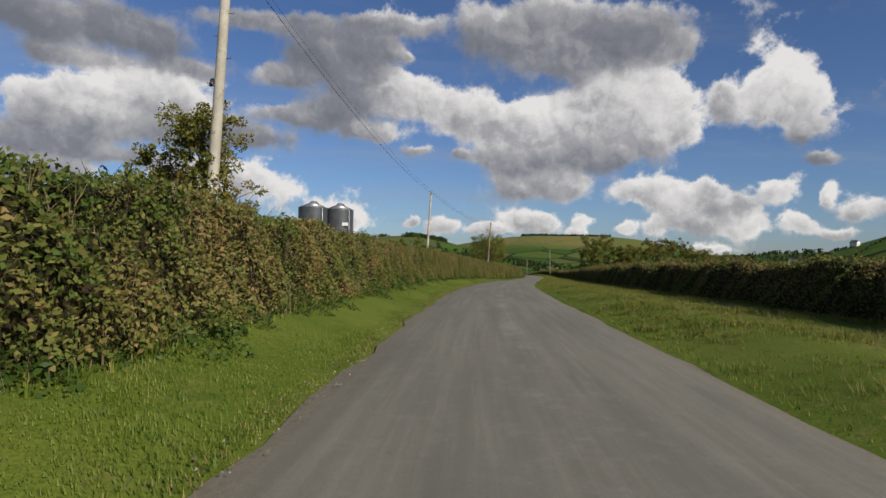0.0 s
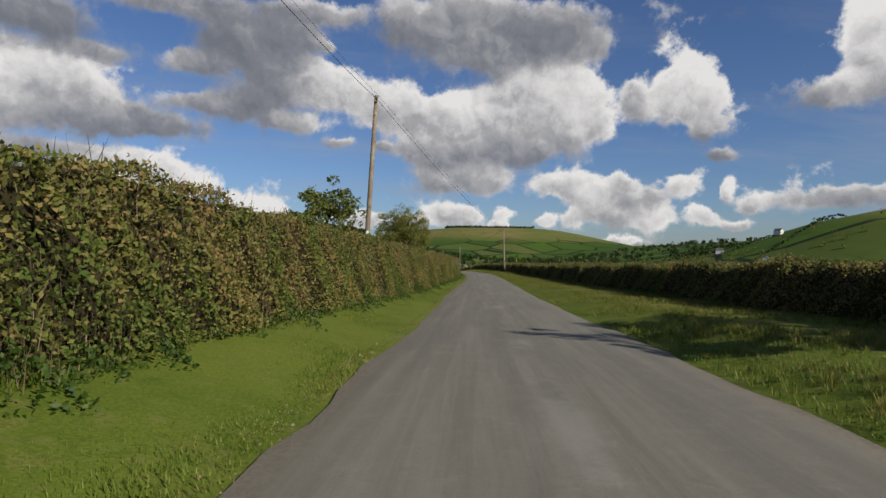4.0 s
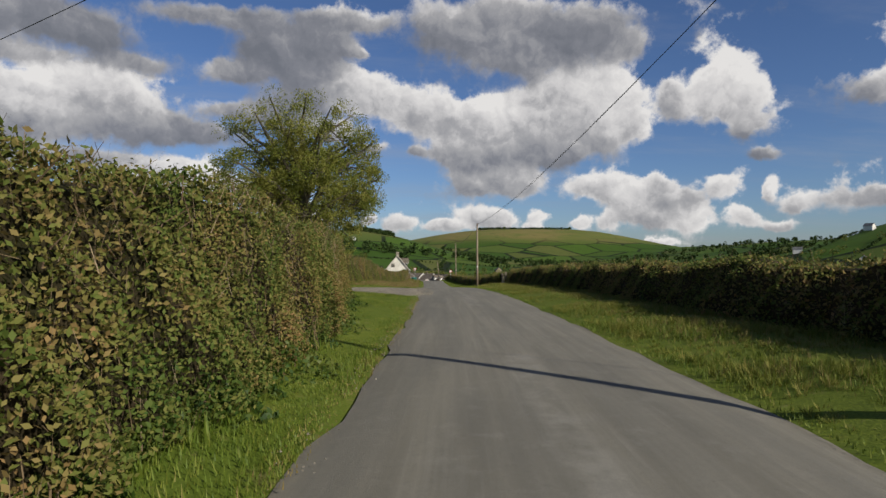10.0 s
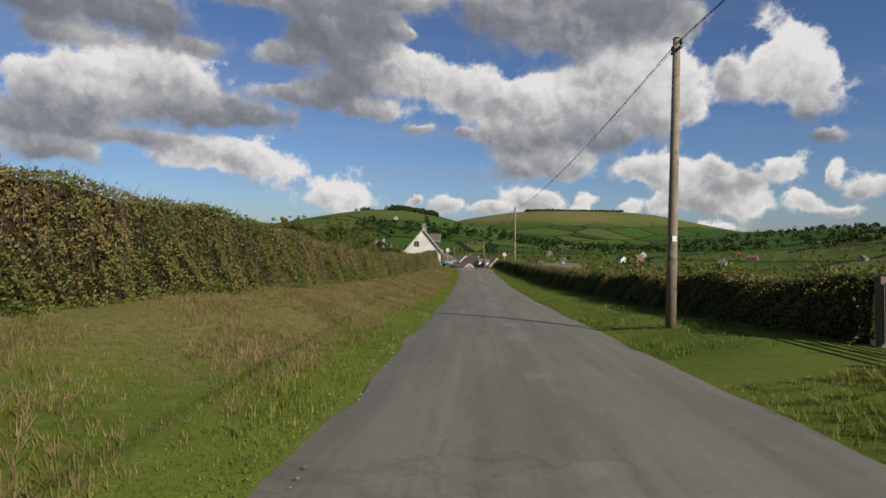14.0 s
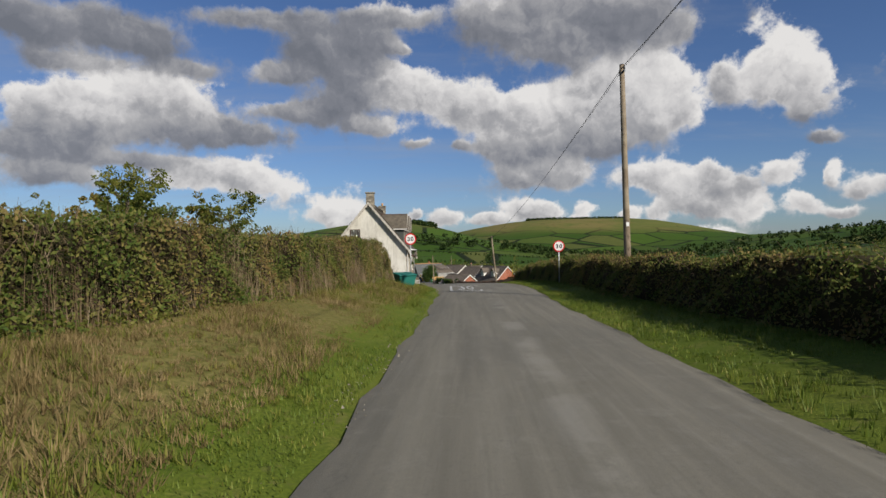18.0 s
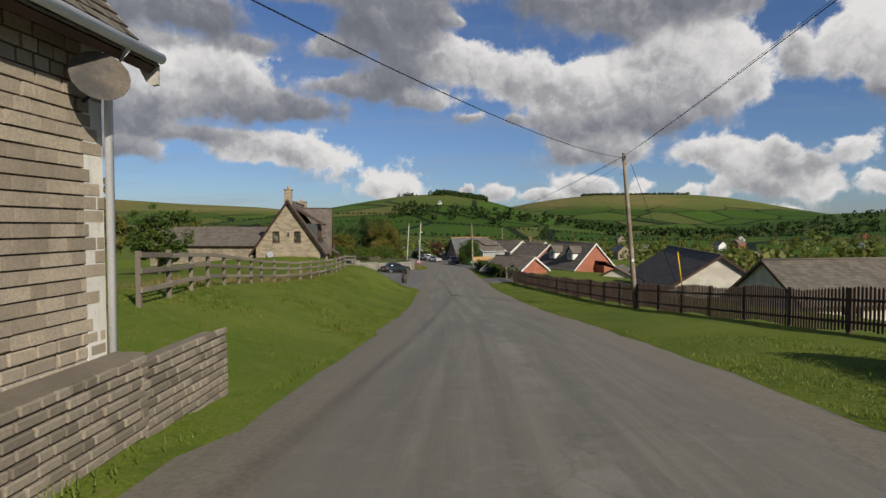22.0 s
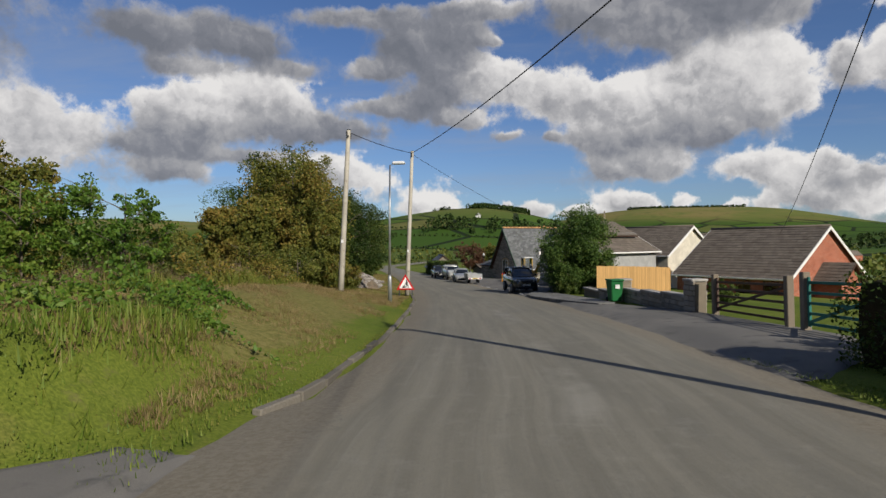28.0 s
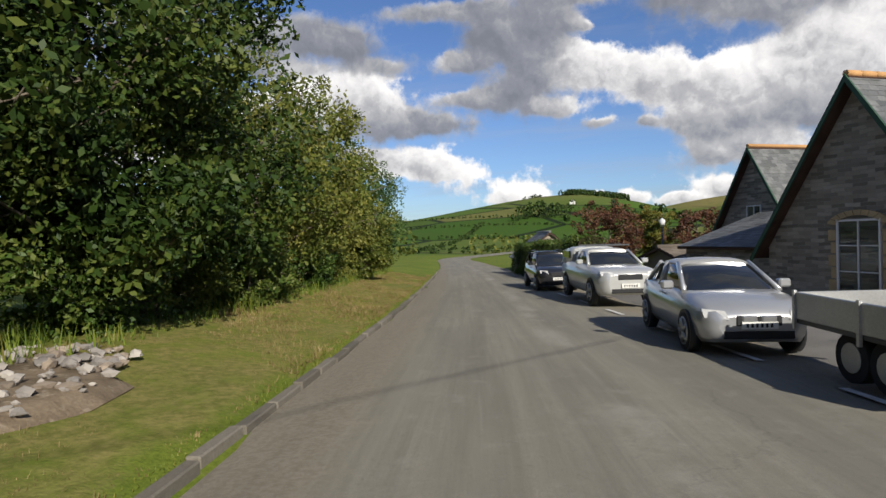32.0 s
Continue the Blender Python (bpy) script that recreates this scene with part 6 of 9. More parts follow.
wc = simple_house((57.9, 414.5, -15.6), -78, 8.0, 17.0, 2.3, 5.0, cream_mat, house_slate, "white bungalow wing with brown tiled roof", [("E", 3.0, .8, 1.4, 1.2, 2, 2, white_paint)], trim=brown_paint)
simple_house((53.9, 451.0, -17.6), -20, 5.0, 7.0, 2.3, 3.6, cream_mat, brown_tile, "white rendered garage with shallow tiled roof", [], trim=brown_paint, name="garage")
gh = simple_house((31.7, 507.7, -17.4), -44, 6.9, 7.5, 3.55, 5.55, grey_render, brown_tile, "grey rendered house with a glazed porch over steps", [("S", 5.6, 2.2, 1.4, 1.3, 2, 2, white_paint)], trim=white_paint)
pz = part("glazed_porch", box_bm(3.0, -1.6, 2.2, 4.9, -.02, 4.4), glass_mat, gh, "framed glass porch")
for x in (3.0, 3.98, 4.86):
    part("porch_bar", box_bm(x, -1.66, 2.1, x + .06, -1.605, 4.45), white_paint, pz)
part("porch_floor", box_bm(2.9, -1.7, 1.4, 5.0, 0, 2.1), brown_tile, gh)
for k in range(8):
    part("step", box_bm(2.6 - k * .27, -1.5, 1.85 - k * .22, 2.87 - k * .27, -.4, 1.95 - k * .22), concrete_mat, gh)
part("handrail", tube_bm([(2.9, -1.5, 2.9), (.5, -1.5, .95)], .02, 6), metal_grey, gh)
for k in range(14):
    part("baluster", tube_bm([(2.8 - k * .17, -1.5, 2.82 - k * .138), (2.8 - k * .17, -1.5, 1.95 - k * .138)], .008, 4), metal_grey, gh)
part("wall_lamp", box_bm(1.0, -.12, 1.9, 1.3, -.01, 2.05, .02), cream_mat, gh)
part("verge_block", box_bm(-.3, -.22, 3.1, .15, -.02, 3.65), white_paint, gh)
part("upper_storey", box_bm(.6, 2.2, 3.0, 5.2, 7.0, 5.0), grey_render, gh)
roof_slope((.2, 6.9, 4.75), (.2, 1.9, 4.75), (2.9, 1.9, 6.1), (2.9, 6.9, 6.1), brown_tile, gh, .3, .4, .03, "upper_roof")
roof_slope((5.6, 1.9, 4.75), (5.6, 6.9, 4.75), (2.9, 6.9, 6.1), (2.9, 1.9, 6.1), brown_tile, gh, .3, .4, .03, "upper_roof")
vane = part("weather_vane", tube_bm([(3.45, -.1, 5.5), (3.45, -.1, 6.15)], .02, 6), dark_metal, gh)
part("arrow", box_bm(3.1, -.11, 5.9, 3.8, -.09, 5.94), dark_metal, vane)
part("figure", prism_bm([(3.25, 6.15), (3.65, 6.15), (3.7, 6.32), (3.2, 6.3)], -.11, -.09), rust_mat, vane)
simple_house((43.4, 510.6, -17.35), 45, 8.0, 9.0, 3.05, 5.6, cream_mat, brown_tile, "cream bungalow with brown roof and roof lights behind a board fence", [("S", 2.5, .8, 1.6, 1.2, 3, 1, white_paint)], trim=white_paint)
# barn-like cottage at the bend
simple_house((13.3, 556, -19.6), 15, 5.0, 8.0, 2.4, 4.4, school_stone, grey_slate, "small stone outbuilding with slate roof at the bend", [], name="outbuilding")
# houses across the valley
r = np.random.default_rng(11)
FAR = [(150, 820, "white"), (176, 1010, "stone"), (240, 900, "white"), (262, 930, "brick"), (330, 860, "white"), (395, 900, "brick"), (450, 820, "stone"), (520, 760, "white"), (560, 900, "white"),
       (110, 700, "stone"), (300, 1010, "white"), (-60, 1450, "white"), (640, 880, "white"), (420, 1000, "brick"), (205, 760, "brick")]
for x, y, kind_ in FAR:
    wall = {"white": white_paint, "stone": pale_stone, "brick": red_brick}[kind_]
    simple_house((x, y, float(land(x, y)) - .3), float(r.uniform(-60, 60)), 8, 11, 4.8, 8.2, wall, grey_slate if kind_ != "brick" else brown_tile,
                 {"white": "white painted house with slate roof across the valley", "stone": "stone farmhouse with slate roof across the valley", "brick": "red brick house across the valley"}[kind_],
                 [("S", 1.2, 1, 1.2, 1.3, 1, 1, brown_paint), ("S", 5.2, 1, 1.2, 1.3, 1, 1, brown_paint), ("E", 2, 1, 1.2, 1.3, 1, 1, brown_paint), ("E", 7, 1, 1.2, 1.3, 1, 1, brown_paint)], course=1.0, tile=2.5)
# ---- poles, wires, signs ----
def pole(x, y, top, radius=.14, wood=None, lean=(0, 0), steps=False, label="weathered brown wooden utility pole", arm=True):
    base = Vector((x, y, float(land(x, y))))
    root = thing("utility_pole", Matrix.Translation(base), label, "utility pole", "poles along the lane")
    h = top - base.z
    at = lambda f: Vector((lean[0] * f, lean[1] * f, h * f))
    part("post", tube_bm([at(-.06), at(.25), at(.5), at(.75), at(1)], [radius * 1.2, radius * 1.1, radius, radius * .92, radius * .8], 14), wood or pole_wood, root)
    part("cap", tube_bm([at(1), at(1) + Vector((0, 0, .03))], [radius * .9, radius * .7], 14), dark_metal, root)
    if arm:
        br = part("bracket", box_bm(lean[0] - .03, lean[1] - .35, h - .35, lean[0] + .03, lean[1] + .35, h - .28), dark_metal, root)
        for s in (-.3, .3):
            part("insulator", tube_bm([(lean[0], lean[1] + s, h - .28), (lean[0], lean[1] + s, h - .2), (lean[0], lean[1] + s, h - .12)], [.03, .05, .025], 8), black_plastic, br)
    if steps:
        for k in range(9):
            f = .35 + k * .065
            s = 1 if k % 2 else -1
            q = at(f)
            part("step_iron", tube_bm([q, q + Vector((s * (radius + .14), 0, 0)), q + Vector((s * (radius + .14), 0, .06))], .012, 5), rust_mat, root)
    part("number_plate", box_bm(lean[0] * .3 - .06, lean[1] * .3 - radius * 1.14, h * .3, lean[0] * .3 + .06, lean[1] * .3 - radius * 1.08, h * .3 + .16), sign_white, root)
    return root


POLES = {"a": (-7.6, 20.1, 12.4), "b": (-.9, 64.4, 9.14), "c": (9.7, 108.2, 8.56), "d": (36.75, 185.9, 4.98), "e": (40.5, 257.5, 2.5), "f": (45.15, 327.2, 1.4), "g": (46.65, 399.2, -4.0), "h": (35.6, 460.8, -7.6), "i": (21.6, 482.0, -7.6), "j": (22.9, 491.5, -7.2)}
LEAN = {"a": (.55, 0), "b": (.5, 0), "c": (.6, 0), "d": (-.25, 0), "f": (-.1, 0), "g": (-.75, 0), "h": (-.25, 0), "i": (.5, 0), "j": (.45, 0)}
for k, (x, y, top) in POLES.items():
    pale = k in "abij"
    pole(x, y, top, .18 if k == "a" else .125, pale_wood if pale else pole_wood, LEAN.get(k, (0, 0)), steps=k in "abdg",
         label="pale weathered wooden utility pole with step irons" if pale else "brown weathered wooden utility pole in the verge")
pole(-5, -20, 11, .14, pale_wood)
TOP = {k: Vector((p[0] + LEAN.get(k, (0, 0))[0], p[1] + LEAN.get(k, (0, 0))[1], p[2])) for k, p in POLES.items()}
TOP["z"] = Vector((-5, -20, 11.0))


def wire(a, b, sag, dx=0.0, drop=.12, r=.018, label="sagging black overhead line between poles"):
    pts = []
    for t in np.linspace(0, 1, 15):
        p = a.lerp(b, float(t)) + Vector((dx, 0, -drop - sag * 4 * float(t) * (1 - float(t))))
        pts.append(p - a)
    ob = part("overhead_wire", tube_bm(pts, r, 5), wire_mat, None, label)
    ob.location = a
    tagged(ob, category="overhead wire", group="lines along the lane")


for a, b in ("za", "ab", "bc", "cd", "de", "ef", "fg", "gh"):
    wire(TOP[a], TOP[b], .9 if a not in "gz" else .6, 0, .12, .012)
    wire(TOP[a], TOP[b], .78 if a not in "gz" else .5, .16, .02, .006)
for s in (.25, -.35):
    wire(TOP["g"], TOP["h"], .8 + s, s, .4, .006)
wire(TOP["h"], TOP["j"], .4, 0, .1, .02)
wire(TOP["j"], TOP["i"], .12, 0, .1, .02)
wire(TOP["d"], Vector((-45, 250, 8.5)), 1.0, 0, .1, .012)
wire(TOP["g"], Vector((33.9, 370.3, -4.6)), .5, 0, .2, .012)
wire(TOP["j"], Vector((36.4, 530.5, -12.6)), .5, 0, .2, .014)
wire(TOP["h"], Vector((46.5, 494, -12.6)), .4, 0, .2, .012)
wire(TOP["h"], Vector((-22, 462, -7.2)), .7, 0, .1, .012)
pole(42.0, 545.0, -8.5, .12, pole_wood, label="far brown utility pole behind roofs")


def text_mesh(body, size, thick, material, parent, m, name="digit"):
    for k, ch in enumerate(body):
        cu = bpy.data.curves.new(name, "FONT")
        cu.body, cu.size, cu.extrude, cu.offset = ch, size, thick, size * .03
        ob = new("digit_shape", cu)
        me = bpy.data.meshes.new_from_object(ob.evaluated_get(bpy.context.evaluated_depsgraph_get()))
        bpy.data.objects.remove(ob)
        co = np.array([v.co for v in me.vertices])
        mid = (co.min(0) + co.max(0)) / 2
        me.transform(m @ Matrix.Translation(((k - (len(body) - 1) / 2) * size * .64 - mid[0], -mid[1], 0)))
        me.materials.clear()
        me.materials.append(material)
        part(name, me, material, parent)


def speed_sign(x, y, centre, yaw, label):
    z = float(land(x, y))
    root = thing("speed_sign", Matrix.Translation((x, y, z)) @ Matrix.Rotation(radians(yaw), 4, "Z"), label, "road sign", "speed signs")
    h = centre - z
    part("post", tube_bm([(0, 0, -.3), (0, 0, h + .3)], .038, 10), metal_grey, root)
    disc = part("plate", tube_bm([(0, -.045, h), (0, -.06, h)], .375, 40), sign_red, root, "red-rimmed round plate")
    part("face", tube_bm([(0, -.0605, h), (0, -.066, h)], .30, 40), sign_white, disc)
    text_mesh("30", .36, .003, sign_black, disc, Matrix.Translation((0, -.069, h)) @ Matrix.Rotation(radians(90), 4, "X"))
    part("clamp", box_bm(-.06, -.045, h - .03, .06, .045, h + .03), dark_metal, root)


speed_sign(35.4, 341.3, -5.4, 4, "round white 30 sign with red rim by the hedge")
speed_sign(45.15, 341.3, -6.05, -3, "round white 30 sign with red rim on the verge")


def lamp_post(x, y, top):
    z = float(land(x, y))
    root = thing("street_lamp", Matrix.Translation((x, y, z)), "slim grey steel street lamp on the grass bank", "street lamp")
    h = top - z
    part("base", tube_bm([(0, 0, -.3), (0, 0, 1.15), (0, 0, 1.3)], [.105, .105, .06], 12), metal_grey, root)
    part("column", tube_bm([(0, 0, 1.28), (.03, 0, h * .6), (.08, 0, h - .1), (.3, .05, h)], [.06, .05, .04, .035], 10), metal_grey, root)
    part("lantern", box_bm(.2, -.1, h - .06, .8, .2, h + .08, .04), sign_white, root, "white lamp head")


lamp_post(24.1, 481.9, -9.3)


def works_sign():
    x, y = 23.0, 490.6
    root = thing("roadworks_sign", Matrix.Translation((x, y, float(land(x, y)))) @ Matrix.Rotation(radians(8), 4, "Z"), "red-bordered triangular roadworks sign on a folding stand", "road sign")
    tri = lambda s, c: [(-.5 * s, c - .29 * s), (.5 * s, c - .29 * s), (0, c + .58 * s)]
    pl = part("plate", prism_bm(tri(1.15, .72), -.02, 0), sign_red, root)
    part("face", prism_bm(tri(.82, .72), -.028, -.0205), sign_white, pl)
    bm = bmesh.new()
    for prof in ([(-.26, .52), (-.02, .52), (-.12, .66)], [(.0, .5), (.05, .5), (.1, .72), (.05, .76)], [(.1, .72), (.16, .5), (.2, .5), (.16, .76)], [(.02, .74), (.16, .74), (.12, .95), (.02, .9)], [(-.1, .6), (-.06, .58), (.08, .84), (.04, .86)]):
        prism_bm(prof, -.036, -.0285, bm)
    tube_bm([(.08, -.036, .99), (.08, -.0285, .99)], .045, 10, bm)
    part("symbol", bm, sign_black, pl)
    for s in (-.42, .38):
        part("leg", box_bm(s, -.02, 0, s + .05, .03, .42), dark_metal, root)
        part("leg", box_bm(s, .3, 0, s + .05, .35, .3), dark_metal, root)
    part("rail", box_bm(-.45, -.02, .38, .45, .03, .43), sign_red, root)


works_sign()


# ---- fences, gates, walls ----
def along(points, step):
    """Places every step metres along a line of (x, y), with the heading."""
    out, left = [], 0.0
    for a, b in zip(points, points[1:]):
        a, b = Vector(a), Vector(b)
        ln = (b - a).length
        d = left
        while d < ln:
            out.append((a.lerp(b, d / ln), math.atan2(b.y - a.y, b.x - a.x)))
            d += step
        left = d - ln
    return out


def rail_fence(points, high, label, step=2.4, rails=(.35, .75, 1.08)):
    p0 = points[0]
    root = thing("rail_fence", Matrix.Translation((*p0, float(land(*p0)))), label, "fence")
    o = root.matrix_basis.translation
    spots = along(points, step)
    r = np.random.default_rng(2)
    tops = []
    for p, a in spots:
        z = float(land(p.x, p.y))
        tops.append(Vector((p.x, p.y, z)) - o)
        part("post", moved(box_bm(-.055, -.055, -.4, .055, .055, high + float(r.uniform(-.03, .05)), .01), Matrix.Translation(Vector((p.x, p.y, z)) - o) @ Matrix.Rotation(a + float(r.normal(0, .04)), 4, "Z")), grey_timber, root)
    for a, b in zip(tops, tops[1:]):
        v = b - a
        side = Vector((v.y, -v.x, 0)).normalized() * .075
        for h in rails:
            m = Matrix.Translation(a + side + Vector((0, 0, h + float(r.normal(0, .012))))) @ v.to_track_quat("X", "Z").to_matrix().to_4x4()
            part("rail", moved(box_bm(-.08, -.02, -.06, v.length + .08, .02, .06, .008), m), grey_timber, root)


rail_fence([(31.0, 377.2), (28.8, 385), (26.9, 394.5), (26.6, 403), (25.9, 411.5), (25.2, 417.0), (25.5, 419.6), (26.7, 421.8)], 1.18, "weathered post and rail fence above the grass bank")


def picket_fence(points, high, label):
    root = thing("picket_fence", Matrix.Translation((*points[0], float(land(*points[0])))), label, "fence")
    o = root.matrix_basis.translation
    r = np.random.default_rng(8)
    me = bpy.data.meshes.new("picket")
    b = prism_bm([(-.04, .0), (.04, .0), (.04, high - .06), (0, high), (-.04, high - .06)], -.011, .011)
    b.to_mesh(me), b.free()
    me.materials.append(dark_fence)
    for p, a in along(points, .135):
        ob = new("picket", me)
        ob.parent = root
        wave = .06 * math.sin(p.y * 1.3)
        ob.matrix_local = Matrix.Translation(Vector((p.x, p.y, float(land(p.x, p.y)) + .06 + wave + float(r.normal(0, .012)))) - o) @ Matrix.Rotation(a, 4, "Z")
    spots = along(points, 2.6)
    for p, a in spots:
        part("post", moved(box_bm(-.06, -.1, -.4, .06, .02, high + .06, .01), Matrix.Translation(Vector((p.x, p.y, float(land(p.x, p.y)))) - o) @ Matrix.Rotation(a, 4, "Z")), dark_fence, root)
    for (p, a), (q, _) in zip(spots, spots[1:]):
        A, B = Vector((p.x, p.y, float(land(p.x, p.y)))) - o, Vector((q.x, q.y, float(land(q.x, q.y)))) - o
        v = B - A
        for h in (.35, high - .3):
            part("rail", moved(box_bm(0, .012, -.04, v.length, .05, .04), Matrix.Translation(A + Vector((0, 0, h))) @ v.to_track_quat("X", "Z").to_matrix().to_4x4()), dark_fence, root)


picket_fence([(50.2, 378.5), (48.8, 384.4), (46.9, 398), (45.3, 407.3), (40.9, 429.4)], 1.3, "dark brown pointed picket fence along the grass")


def bar_gate(a, b, high, material, label, bars=5, brace=True, name="field_gate"):
    a, b = Vector((*a, float(land(*a)) + .08)), Vector((*b, float(land(*b)) + .08))
    v = b - a
    root = thing(name, Matrix.Translation(a) @ v.to_track_quat("X", "Z").to_matrix().to_4x4(), label, "gate")
    ln = v.length
    for k in range(bars):
        part("bar", box_bm(0, -.02, .12 + k * (high - .15) / (bars - 1) - .035, ln, .02, .12 + k * (high - .15) / (bars - 1) + .035, .006), material, root)
    for x in (0, ln - .07):
        part("stile", box_bm(x, -.03, .05, x + .07, .03, high + .1, .006), material, root)
    if brace:
        m = Matrix.Translation((.05, -.03, .15)) @ Matrix.Rotation(-math.atan2(high - .25, ln - .1), 4, "Y")
        part("brace", moved(box_bm(0, -.015, -.035, math.hypot(ln - .1, high - .25), .015, .035), m), material, root)
    for x in (-.22, ln + .04):
        part("gate_post", box_bm(x, -.09, -.4, x + .18, .09, high + .22, .015), grey_timber, root)
    return root


bar_gate((42.5, 248.4), (42.9, 252.6), 1.15, dark_metal, "dark steel field gate standing in the hedge gap", 6)
bar_gate((41.0, 430.2), (40.3, 434.2), 1.1, grey_timber, "brown timber gate across the drive")
bar_gate((36.9, 474.6), (37.4, 470.6), 1.05, brown_paint, "low dark brown timber drive gate")
bar_gate((37.5, 469.6), (37.9, 466.6), 1.15, teal_plastic, "green painted timber gate by the hedge")
bar_gate((32.9, 354.0), (32.2, 352.0), 1.0, grey_timber, "short weathered timber gate at the drive", 4, False)


def stone_wall(points, high, thick, label, stone=None, length=.42, row=.2, cap=True, name="stone_wall"):
    """A wall of separate blocks in courses, with a core and coping stones."""
    stone = stone or grey_block
    root = thing(name, Matrix.Translation((*points[0], float(land(*points[0])))), label, "wall", kind="structure")
    o = root.matrix_basis.translation
    r = np.random.default_rng(int(points[0][0] * 10) % 97)
    shapes = {}
    for a, b in zip(points, points[1:]):
        a, b = Vector(a), Vector(b)
        v = b - a
        ang = math.atan2(v.y, v.x)
        n = max(1, int(v.length / 2))
        for k in range(n):
            p, q = a.lerp(b, k / n), a.lerp(b, (k + 1) / n)
            z = min(float(land(p.x, p.y)), float(land(q.x, q.y)))
            zt = float(land(*((p + q) / 2))) + high
            part("core", moved(box_bm(0, -thick / 2 + .04, z - .3, (q - p).length + .01, thick / 2 - .04, zt - .02), Matrix.Translation((p.x - o.x, p.y - o.y, -o.z)) @ Matrix.Rotation(ang, 4, "Z")), buff_back, root)
            for side in (-1, 1):
                zc = z - .1
                while zc < zt - .04:
                    u = float(r.uniform(-.2, 0)) if k else 0.0
                    while u < (q - p).length - .05:
                        ln = round(float(r.choice([.7, .9, 1.1, 1.35])) * length, 2)
                        ln = min(ln, round((q - p).length - u, 2))
                        if ln < .08:
                            break
                        if ln not in shapes:
                            shapes[ln] = bpy.data.meshes.new("stone")
                            bb = box_bm(.008, -.03, .008, ln - .008, .03, row - .012, .014)
                            bb.to_mesh(shapes[ln]), bb.free()
                            shapes[ln].materials.append(stone)
                        if side < 0 or k % 3 == 0:
                            ob = new("stone", shapes[ln])
                            ob.parent = root
                            ob.matrix_local = Matrix.Translation((p.x - o.x, p.y - o.y, zc - o.z)) @ Matrix.Rotation(ang, 4, "Z") @ Matrix.Translation((u, side * (thick / 2 - .03 + float(r.uniform(0, .02))), 0))
                        u += ln
                    zc += row
            if cap:
                part("coping", moved(box_bm(.01, -thick / 2 - .06, zt, (q - p).length - .01, thick / 2 + .06, zt + .09, .02), Matrix.Translation((p.x - o.x, p.y - o.y, -o.z)) @ Matrix.Rotation(ang, 4, "Z")), concrete_mat, root)


stone_wall([(17.5, 446.0), (22.1, 449.1), (25.8, 458.0)], 1.1, .4, "low grey block retaining wall round the garden lawn")
stone_wall([(25.8, 458.1), (26.0, 458.7)], 1.25, .5, "square grey stone gate pillar with a slab cap", name="gate_pillar")
stone_wall([(34.9, 362.6), (34.9, 365.0)], .35, .35, "low buff stone kerb wall at the cottage steps", buff_stone, .45, .16, False)
stone_wall([(34.75, 367.2), (34.5, 373.4)], .85, .4, "low stone terrace wall before the cottage", terrace_stone, .26, .11, False)
stone_wall([(35.2, 481.9), (36.4, 476.0)], .55, .3, "low stone boundary wall with end piers", grey_block, .4, .18, True)
stone_wall([(36.4, 476.0), (36.6, 475.4)], 1.1, .5, "square stone gate pier", grey_block, .4, .18, True, "gate_pillar")
stone_wall([(35.0, 482.6), (33.9, 487.6)], .42, .3, "low block wall along the footway", grey_block, .4, .18, True)
stone_wall([(35.0, 482.5), (35.2, 482.0)], 1.0, .5, "square stone gate pier", grey_block, .4, .18, True, "gate_pillar")
stone_wall([(31.9, 352.6), (30.2, 351.6)], 1.05, .7, "squat lichened stone wall end by the drive", school_stone, .4, .2, True)
stone_wall([(32.4, 494.6), (32.6, 503.0)], 1.3, .4, "rough garden wall with a timber lattice above", dark_wall, .4, .2, True)


def board_fence(points, high, material, label, board=.14):
    root = thing("board_fence", Matrix.Translation((*points[0], float(land(*points[0])))), label, "fence")
    o = root.matrix_basis.translation
    me = bpy.data.meshes.new("board")
    b = box_bm(-board / 2 + .004, -.012, -.1, board / 2 - .004, .012, high, .004)
    b.to_mesh(me), b.free()
    me.materials.append(material)
    r = np.random.default_rng(4)
    for p, a in along(points, board):
        ob = new("board", me)
        ob.parent = root
        ob.matrix_local = Matrix.Translation(Vector((p.x, p.y, float(land(p.x, p.y)) + float(r.normal(0, .01)))) - o) @ Matrix.Rotation(a, 4, "Z")


board_fence([(34.8, 490.2), (35.5, 491.2), (41.0, 499.2)], 1.75, new_timber, "new golden board fence beside the yew")
board_fence([(28.2, 350.5), (26.2, 353.0), (24.0, 357.4)], 1.9, grey_timber, "pointed grey pale fence beside the cottage drive", .16)


def iron_fence(points, high, label):
    root = thing("iron_fence", Matrix.Translation((*points[0], float(land(*points[0])))), label, "fence")
    o = root.matrix_basis.translation
    me = bpy.data.meshes.new("iron_bar")
    b = tube_bm([(0, 0, 0), (0, 0, high)], .011, 4)
    b.to_mesh(me), b.free()
    me.materials.append(dark_metal)
    spots = along(points, .14)
    for p, a in spots:
        ob = new("iron_bar", me)
        ob.parent = root
        ob.matrix_local = Matrix.Translation(Vector((p.x, p.y, float(land(p.x, p.y)) + .35)) - o)
    for a, b in zip(points, points[1:]):
        for h in (.1, high - .08):
            A, B = Vector((*a, float(land(*a)) + .35 + h)) - o, Vector((*b, float(land(*b)) + .35 + h)) - o
            part("rail", tube_bm([A, B], .016, 4), dark_metal, root)


iron_fence([(17.4, 446.7), (21.8, 449.7), (25.5, 458.4)], .75, "black iron railing on the garden wall")


